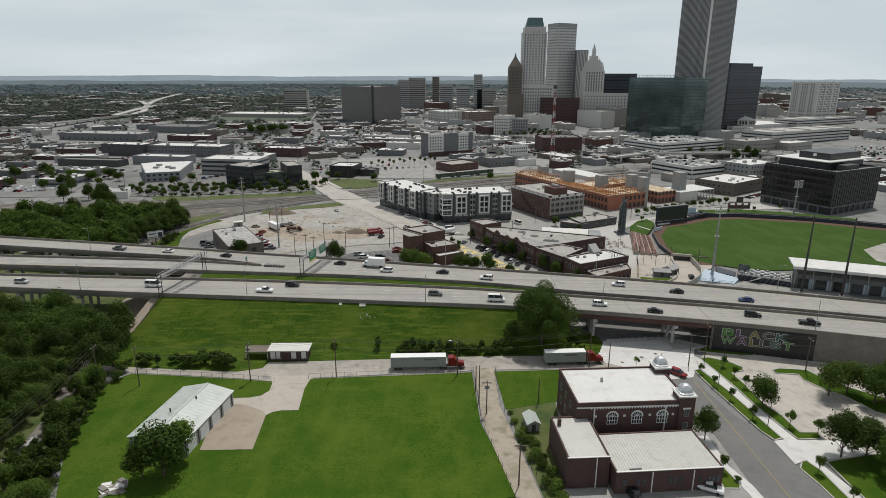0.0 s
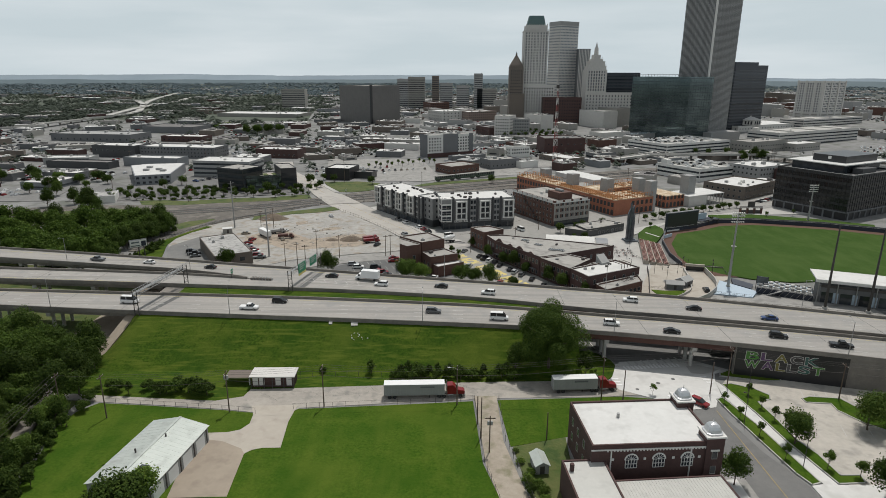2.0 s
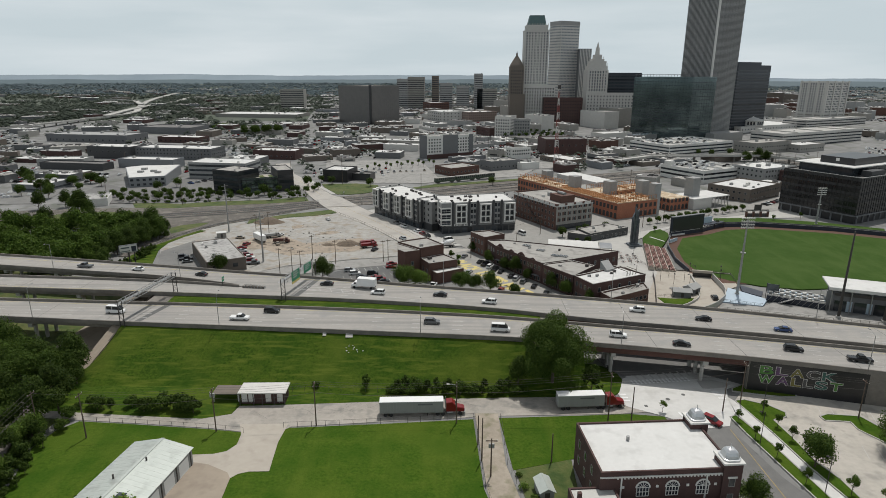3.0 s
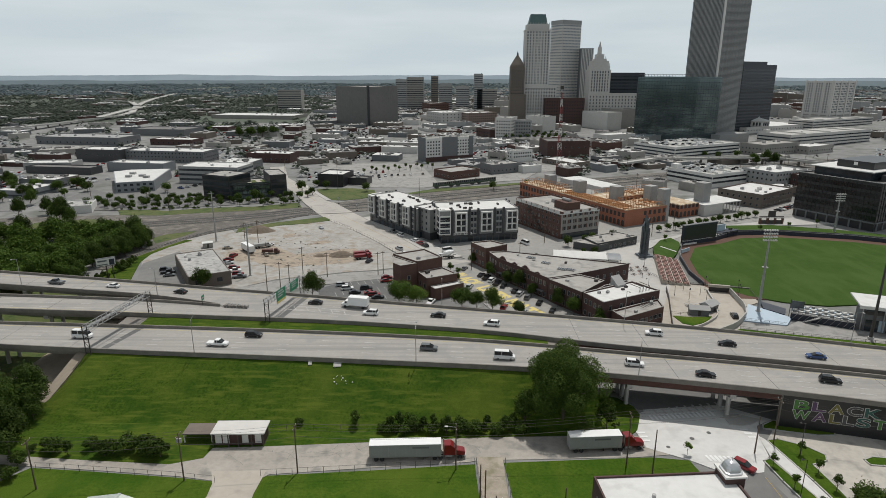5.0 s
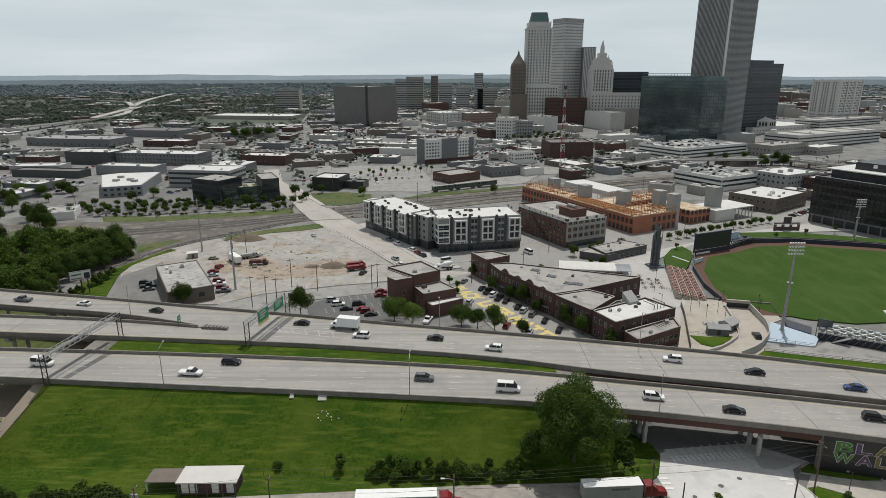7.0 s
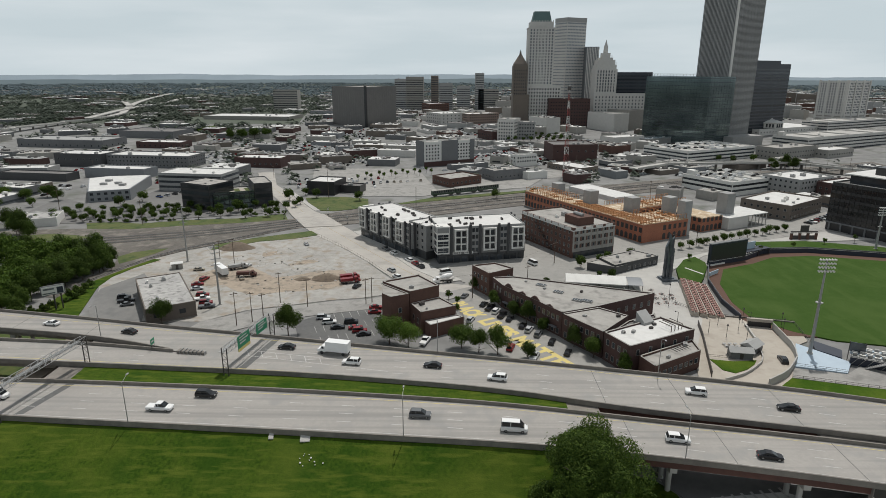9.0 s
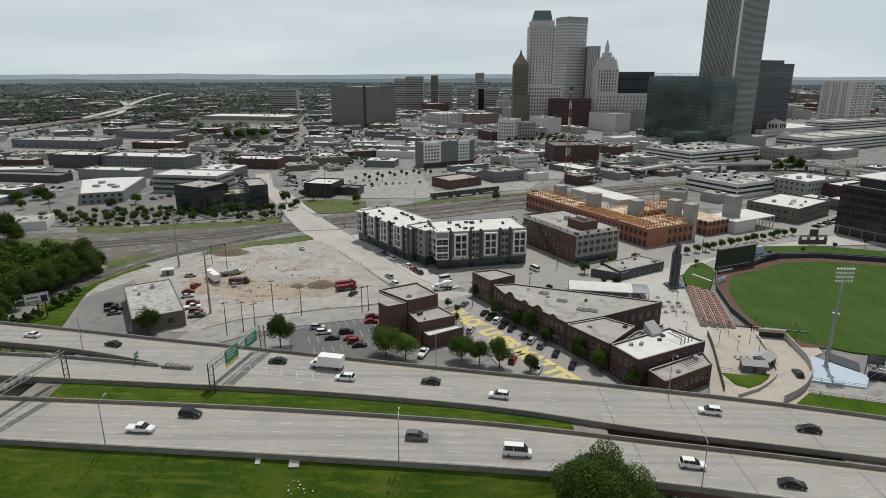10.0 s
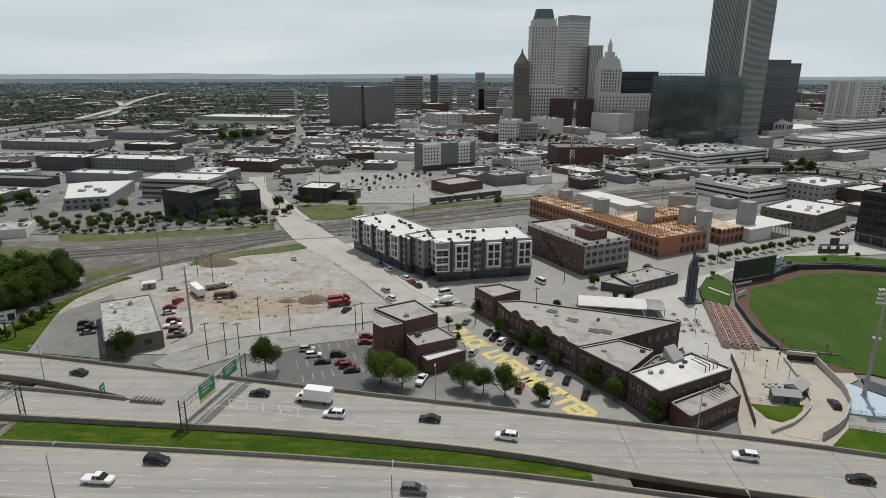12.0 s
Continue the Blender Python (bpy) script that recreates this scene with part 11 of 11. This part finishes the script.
# ---- low town blocks out to the horizon ----
rnd = random.Random(99)
WALLS = [M_BEIGE, M_FARPANEL, M_TANBRK, M_GREYPANEL, M_BRICKD, M_GREYPANEL]
PALEW = [M_BEIGE, M_LIME, M_MIDGREY, M_BEIGE, M_BRICK, M_TANBRK]
CLUT = [bmesh.new(), bmesh.new()]
ROOFS = [M_WROOF, M_WROOF, M_GROOF, M_GROOF, M_WROOF, M_DROOF, M_MIDGREY]
LABW = {M_BEIGE: "beige", M_MIDGREY: "grey", M_FARPANEL: "blue-grey", M_BRICK: "red brick", M_TANBRK: "brown brick", M_STUCCO: "white", M_GREYPANEL: "charcoal", M_BRICKD: "dark brick", M_LIME: "pale stone"}
LABR = {M_WROOF: "white roof", M_GROOF: "grey roof", M_DROOF: "dark roof", M_MIDGREY: "pale roof"}
LOOP = [(-640, 760), (-572, 863), (-560, 950), (-545, 990), (-540, 1040), (-561, 1115), (-654, 1317), (-718, 1472), (-790, 1672), (-920, 2100)]
for x, y, r in ((10, 345, 45), (-22, 350, 40), (40, 260, 60), (-16, 270, 25), (170, 300, 100), (-60, 320, 70), (-60, 545, 50), (-230, 410, 60), (-140, 410, 40), (-103, 280, 30), (-100, 440, 24), (-75, 452, 26), (22, 492, 34), (-20, 500, 30), (-40, 560, 40), (60, 520, 30)):
    claim(x, y, r)
STREET = [(-24, 292), (-130, 500), (-157, 578)]


RAIL = [(-330, 311), (-205, 351), (-130, 377), (-87, 401), (-54, 418), (42, 470), (152, 522), (391, 637), (900, 880)]
FAR_W = {m: bmesh.new() for m in dict.fromkeys(WALLS + PALEW)}
FAR_R = {m: bmesh.new() for m in ROOFS}
WBAND = {}


def strip_mesh(w):
    """Shared glazing strips in a few lengths."""
    key = max(8, int(w / 6) * 6)
    if key not in WBAND:
        WBAND[key] = mesh_of(box(-key / 2, -0.06, 0, key / 2, 0.1, 1.3), "window_band", M_GLASSD)
    return WBAND[key]


def blocked(x, y, r):
    for a, b, q in TAKEN:
        dx, dy, e = x - a, y - b, r + q
        if -e < dy < e and dx * dx + dy * dy < e * e:
            return True
    return False


made = 0
tries = 0
while made < 900 and tries < 40000:
    tries += 1
    y = 430 + 2300 * rnd.random() ** 1.6
    x = (rnd.random() * 2 - 1) * (y * 0.76 + 40)
    core = 60 < x < 900 and 640 < y < 1700
    far_left = x < -0.2 * y
    if y > 1000 and far_left and rnd.random() > 0.25:
        continue
    w, d = rnd.uniform(11, 40), rnd.uniform(10, 28)
    if y > 1100:
        w, d = w * 1.25, d * 1.25
    rad = math.hypot(w, d) / 2
    if blocked(x, y, rad * 0.72) or (y < 950 and (near_line(x, y, STREET, 10 + rad) or near_line(x, y, RAIL, 14 + rad))) or (x < -400 and near_line(x, y, LOOP, 14 + rad)):
        continue
    h = rnd.choice((4, 4.5, 5, 5.5, 6, 7)) if not core else rnd.choice((5, 6, 8, 11, 14, 20) if y > 850 else (4, 5, 5, 6, 7, 8))
    if y > 1250 and core:
        h *= 1.3
    wall, roof = rnd.choice(WALLS if y < 640 or x < -60 else PALEW), rnd.choice(ROOFS)
    gz = ground_z(x, y)
    m = pose(x, y, gz - 0.3, 0, 0, (-60.6 if x > -40 else -8) + rnd.choice((0, 0, 0, 33)))
    claim(x, y, rad * 0.72)
    for _ in range(int(w * d / 60) + 2 if y < 1500 else 2):
        s = rnd.uniform(0.5, 1.9)
        cx, cy = rnd.uniform(-0.42, 0.42) * w, rnd.uniform(-0.42, 0.42) * d
        bm_box(CLUT[rnd.random() < 0.45], cx - s, cy - s * rnd.uniform(0.3, 1), h - 0.6, cx + s, cy + s * rnd.uniform(0.3, 1), h + rnd.uniform(0.4, 1.5), m)
    made += 1
    if made > 150:
        bm_box(FAR_W[wall], -w / 2, -d / 2, 0, w / 2, d / 2, h, m)
        bm_box(FAR_R[roof], -w / 2 + 0.3, -d / 2 + 0.3, h, w / 2 - 0.3, d / 2 - 0.3, h + 0.25, m)
        bm_box(FAR_R[M_DROOF], w * 0.1, -d * 0.1, h + 0.25, w * 0.25, d * 0.1, h + 1.8, m)
        continue
    th = thing("town_building", m, "low " * (h < 7) + LABW[wall] + " town building with a flat " + LABR[roof], "building", "town buildings")
    shell(th, w, d, h, wall, roof, 0.5)
    for r in range(min(2, int(h / 3.6)) if y < 690 else 0):
        for f in ("se" if y < 620 else "s"):
            put("window_band", strip_mesh(face_width(w, d, f) - 2), th, on_face(w, d, f, 0, 1.3 + r * 3.6))
    if y < 610:
        units(th, w, d, h - 0.5, rnd.randint(1, 2), made, 1.8)
for m, b in list(FAR_W.items()) + list(FAR_R.items()):
    tagged(new("distant_buildings", mesh_of(b, "distant_buildings", m)), "countless far low buildings with flat roofs", "buildings", kind="stuff")

for b, mt in zip(CLUT, (M_DROOF, M_STUCCO)):
    tagged(new("roof_clutter", mesh_of(b, "roof_clutter", mt)), "countless vents and air units on the town roofs", "roof units", kind="stuff")

# street poles through the town
pb = bmesh.new()
rp = random.Random(21)
for step, turn, n, x0, y0 in ((34, 29.4, 14, 20, 560), (34, 29.4, 14, 60, 640), (36, 29.4, 10, 0, 500), (40, -8, 9, -420, 590), (40, -8, 8, -400, 660), (38, 82, 7, -262, 420), (42, -8, 9, -380, 740), (36, 119.4, 8, 150, 560), (30, 29.4, 10, 110, 470), (36, 119.4, 7, 320, 560), (40, -8, 6, -120, 690), (32, 15, 9, -270, 380)):
    dx, dy = math.cos(radians(turn)), math.sin(radians(turn))
    for k in range(n):
        x, y = x0 + dx * step * k + rp.uniform(-2, 2), y0 + dy * step * k + rp.uniform(-2, 2)
        if blocked(x, y, 1.0):
            continue
        z, hh = ground_z(x, y), rp.uniform(9, 13)
        bm_tube(pb, (x, y, z - 0.2), (x, y, z + hh), 0.17, 0.12, 5)
        bm_box(pb, -1.2, -0.09, hh - 0.8, 1.2, 0.09, hh - 0.6, pose(x, y, z, 0, 0, turn + 90))
tagged(new("town_poles", mesh_of(pb, "town_poles", M_WOOD)), "countless thin poles along the town streets", "poles", kind="stuff")

# far parked cars: too many and too small to tell apart
cb = {k: bmesh.new() for k in ("white", "black", "silver", "red")}
LOTS = [(-110, 500, 60, 40, 12), (-130, 640, 80, 60, 8), (70, 620, 90, 90, 20), (70, 740, 70, 140, 20), (-300, 640, 140, 60, -8), (-430, 400, 150, 18, 6), (-380, 480, 60, 60, -8), (130, 560, 50, 40, 30), (20, 560, 60, 30, 30), (10, 660, 50, 60, -10), (-200, 690, 120, 80, -8), (330, 560, 90, 60, -33), (430, 660, 120, 80, -33), (-60, 760, 90, 90, -20)]
for x0, y0, w, d, a in LOTS:
    yy = 0.0
    while yy < d:
        xx = 0.0
        while xx < w:
            if rnd.random() < 0.42:
                m = pose(x0, y0, 0, 0, 0, a) @ Matrix.Translation((xx, yy, 0.25))
                m.translation.z += ground_z(m.translation.x, m.translation.y)
                if not any((m.translation.x - p) ** 2 + (m.translation.y - q) ** 2 < (r * 0.8) ** 2 for p, q, r in TAKEN if r < 40):
                    b = cb[rnd.choice(("white", "black", "silver", "silver", "white", "red", "black", "silver", "white", "black", "silver", "white"))]
                    bm_box(b, -0.9, -2.2, 0.0, 0.9, 2.2, 0.75, m)
                    bm_box(b, -0.75, -1.3, 0.75, 0.75, 0.9, 1.35, m)
            xx += 2.9
        yy += 8.5
for nm in ("parking_garage", "parking_garage.001"):
    go = bpy.data.objects[nm]
    gw, gd, gh = (54, 96, 11.9) if nm == "parking_garage" else (42, 50, 10)
    for r in range(int(gd / 7)):
        for k in range(int(gw / 2.8)):
            if rnd.random() < 0.22:
                m = go.matrix_world @ Matrix.Translation((-gw / 2 + 2 + k * 2.8, -gd / 2 + 4 + r * 7, gh - 0.75))
                b = cb[rnd.choice(("white", "black", "silver", "silver", "white", "black"))]
                bm_box(b, -0.9, -2.2, 0.0, 0.9, 2.2, 0.75, m)
                bm_box(b, -0.75, -1.3, 0.75, 0.75, 0.9, 1.35, m)
for turn, west in ((-60.6, False), (-8, True)):
    rot = pose(0, 0, 0, 0, 0, turn)
    inv = rot.inverted()
    ctr = inv @ Vector((0, 900, 0))
    for row in range(-90, 91):
        for bay in range(-280, 281):
            v = rot @ Vector((ctr.x + bay * 3.0, ctr.y + row * 8.4 + (2.6 if row % 2 else 0.0), 0))
            x, y = v.x, v.y
            if not 470 < y < 1350 or abs(x) > y * 0.75 or (x < -40) != west or (x < -0.25 * y and y > 850):
                continue
            if noise.noise((x * 0.012, y * 0.012, 9.0)) < 0.06 or rnd.random() > 0.34 or blocked(x, y, 1.5) or near_line(x, y, RAIL, 24) or near_line(x, y, STREET, 14):
                continue
            m = pose(x, y, 0.2 + ground_z(x, y), 0, 0, turn)
            b = cb[rnd.choice(("white", "black", "silver", "silver", "white", "red", "black", "silver", "silver", "black", "white", "black"))]
            bm_box(b, -0.9, -2.2, 0.0, 0.9, 2.2, 0.75, m)
            bm_box(b, -0.75, -1.3, 0.75, 0.75, 0.9, 1.35, m)
for k, b in cb.items():
    tagged(new("distant_cars", mesh_of(b, "distant_cars", PAINTS[k])), k + " cars standing in far car parks", "cars", kind="stuff")

# elevated street beyond the garages, and far hills
def viaduct(line, width, z):
    for a, b in zip(line, line[1:]):
        ln = math.hypot(b[0] - a[0], b[1] - a[1])
        zz = z + max(ground_z(*a), ground_z(*b))
        solid("road_viaduct", box(-1, -width / 2, zz - 1.0, ln + 1, width / 2, zz, pose(a[0], a[1], 0, 0, 0, math.degrees(math.atan2(b[1] - a[1], b[0] - a[0])))), M_CONC, "pale elevated road in the distance", "road")
        for side in (-1, 1):
            solid("viaduct_parapet", box(-1, side * width / 2 - 0.2, zz, ln + 1, side * width / 2 + 0.2, zz + 0.9, pose(a[0], a[1], 0, 0, 0, math.degrees(math.atan2(b[1] - a[1], b[0] - a[0])))), M_CONC, "pale parapet of an elevated road", "barrier")
        for k in range(int(ln / 22) + 1):
            u = (k + 0.5) / (int(ln / 22) + 1)
            x, y = a[0] + (b[0] - a[0]) * u, a[1] + (b[1] - a[1]) * u
            solid("viaduct_pier", tube((x, y, 0), (x, y, zz - 0.9), 1.1, 1.1, 10), M_BARRIER, "round concrete pier of an elevated road", "bridge pier", kind="thing", group="viaduct piers")


viaduct([(150, 571), (186, 600), (240, 606), (300, 610), (318, 585), (352, 543), (420, 500)], 9, 6)
viaduct(LOOP, 11, 3)
viaduct([(-545, 990), (-600, 1180), (-632, 1354), (-646, 1476), (-707, 1677), (-700, 1900)], 12, 4)
viaduct([(-654, 1317), (-745, 1471), (-860, 1560)], 12, 5)


def ridge(name, r, z0, amp, seed, a0, a1, material, label):
    bm = bmesh.new()
    prev = None
    n = 900
    for i in range(n + 1):
        a = radians(a0 + (a1 - a0) * i / n)
        h = z0 + amp * (noise.noise((i * 0.0085, seed, 0)) + 0.45 * noise.noise((i * 0.04, seed, 2)) + 0.12 * noise.noise((i * 0.3, seed, 4)))
        p = (r * math.sin(a), r * math.cos(a))
        q = ((r - 260) * math.sin(a), (r - 260) * math.cos(a))
        row = [bm.verts.new((*q, -5)), bm.verts.new((*p, h)), bm.verts.new((p[0] * 1.01, p[1] * 1.01, -5))]
        if prev:
            for j in range(2):
                bm.faces.new((prev[j], row[j], row[j + 1], prev[j + 1]))
        prev = row
    bmesh.ops.recalc_face_normals(bm, faces=bm.faces)
    return solid(name, bm, material, label, "hills")


# Blue-grey haze over the far ground is mixed into these base colours.
M_HILL = mat("haze_painted_far_hills", (0.225, 0.275, 0.31), (0.18, 0.225, 0.26), 0.004, 1.0, 0.0, big=0.3)
M_HILL2 = mat("haze_painted_far_plain", (0.105, 0.14, 0.155), (0.082, 0.112, 0.125), 0.006, 1.0, 0.0, big=0.3)
ridge("backdrop_hills", 4880, 62, 16, 1.3, -75, 75, M_HILL, "hills along the horizon with haze painted into their colour")
ridge("backdrop_woods", 4300, 40, 9, 4.7, -75, 75, M_HILL2, "wooded plain before the hills, haze painted into its colour")


# ---- far treetops ----
def clumps(name, pts, sizes, material, label, seed=5, k=13):
    """Far trees: each an uneven faceted clump of leaf sprays."""
    rs = np.random.RandomState(seed)
    n = len(pts)
    d = rs.normal(size=(n, k, 3))
    d /= np.linalg.norm(d, axis=2)[:, :, None]
    d[:, :, 2] = np.abs(d[:, :, 2]) * 1.2 - 0.15
    s = np.asarray(sizes)[:, None, None]
    c = np.asarray(pts)[:, None, :] + d * s * rs.uniform(0.55, 1.0, (n, k, 1))
    up = d * 0.55 + np.array([0, 0, 0.8])
    up /= np.linalg.norm(up, axis=2)[:, :, None]
    t = np.cross(up, rs.normal(size=(n, k, 3)))
    t /= np.linalg.norm(t, axis=2)[:, :, None] + 1e-9
    b = np.cross(up, t)
    b /= np.linalg.norm(b, axis=2)[:, :, None] + 1e-9
    e = s * 0.42
    q = np.stack([c - t * e, c - b * e, c + t * e, c + b * e], 2).reshape(-1, 3)
    f = np.arange(len(q)).reshape(-1, 4)
    ob = new(name, mesh_np(name, q.tolist(), f.tolist(), material))
    return tagged(ob, label, "trees", kind="stuff")


rs = np.random.RandomState(11)
P, S = [], []
for _ in range(52000):
    y = 520 + 4200 * rs.rand() ** 1.25
    x = (rs.rand() * 2 - 1) * (y * 0.80 + 60)
    left = x < -0.16 * y - 40
    dens = 0.9 if left and y > 985 else (0.16 if y < 1500 else 0.75)
    if not left and y < 1500:
        dens = 0.10
    if y > 2200:
        dens = 0.9
    wild = noise.noise((x * 0.006, y * 0.004, 3.1)) + 0.5
    if rs.rand() > dens * min(1.0, max(0.10, wild * 1.5)):
        continue
    if y < 2800 and (blocked(x, y, 4) or (y < 950 and (near_line(x, y, STREET, 14) or near_line(x, y, RAIL, 20))) or (x < -400 and near_line(x, y, LOOP, 16))):
        continue
    P.append((x, y, 2.0 + ground_z(x, y)))
    S.append(rs.uniform(2.0, 4.4) * (1 + y / 2600 if left and y > 985 else 1 + y / 4000))
for poly, n in (([(-455, 950), (-392, 965), (-574, 1400), (-700, 1560), (-610, 1240), (-520, 1010)], 750), ([(-640, 840), (-590, 950), (-575, 1040), (-618, 1194), (-815, 1185), (-760, 900)], 800), ([(-380, 800), (-300, 860), (-260, 940), (-420, 930)], 90)):
    xs, ys = [p[0] for p in poly], [p[1] for p in poly]
    for _ in range(n * 2):
        x, y = rs.uniform(min(xs), max(xs)), rs.uniform(min(ys), max(ys))
        if inside(x, y, poly) and not blocked(x, y, 4) and not near_line(x, y, LOOP, 16):
            P.append((x, y, 2.0 + ground_z(x, y)))
            S.append(rs.uniform(3.0, 6.0))
NEARW = [i for i, p in enumerate(P) if p[1] < 1900]
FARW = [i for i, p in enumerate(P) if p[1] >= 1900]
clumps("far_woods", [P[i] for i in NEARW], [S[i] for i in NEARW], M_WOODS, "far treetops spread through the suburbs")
# Treetops past 1900 m take the plain's haze-tinted colour.
clumps("backdrop_treetops", [P[i] for i in FARW], [S[i] for i in FARW], M_HILL2, "treetops out to the horizon, coloured pale for haze", 6, 12)
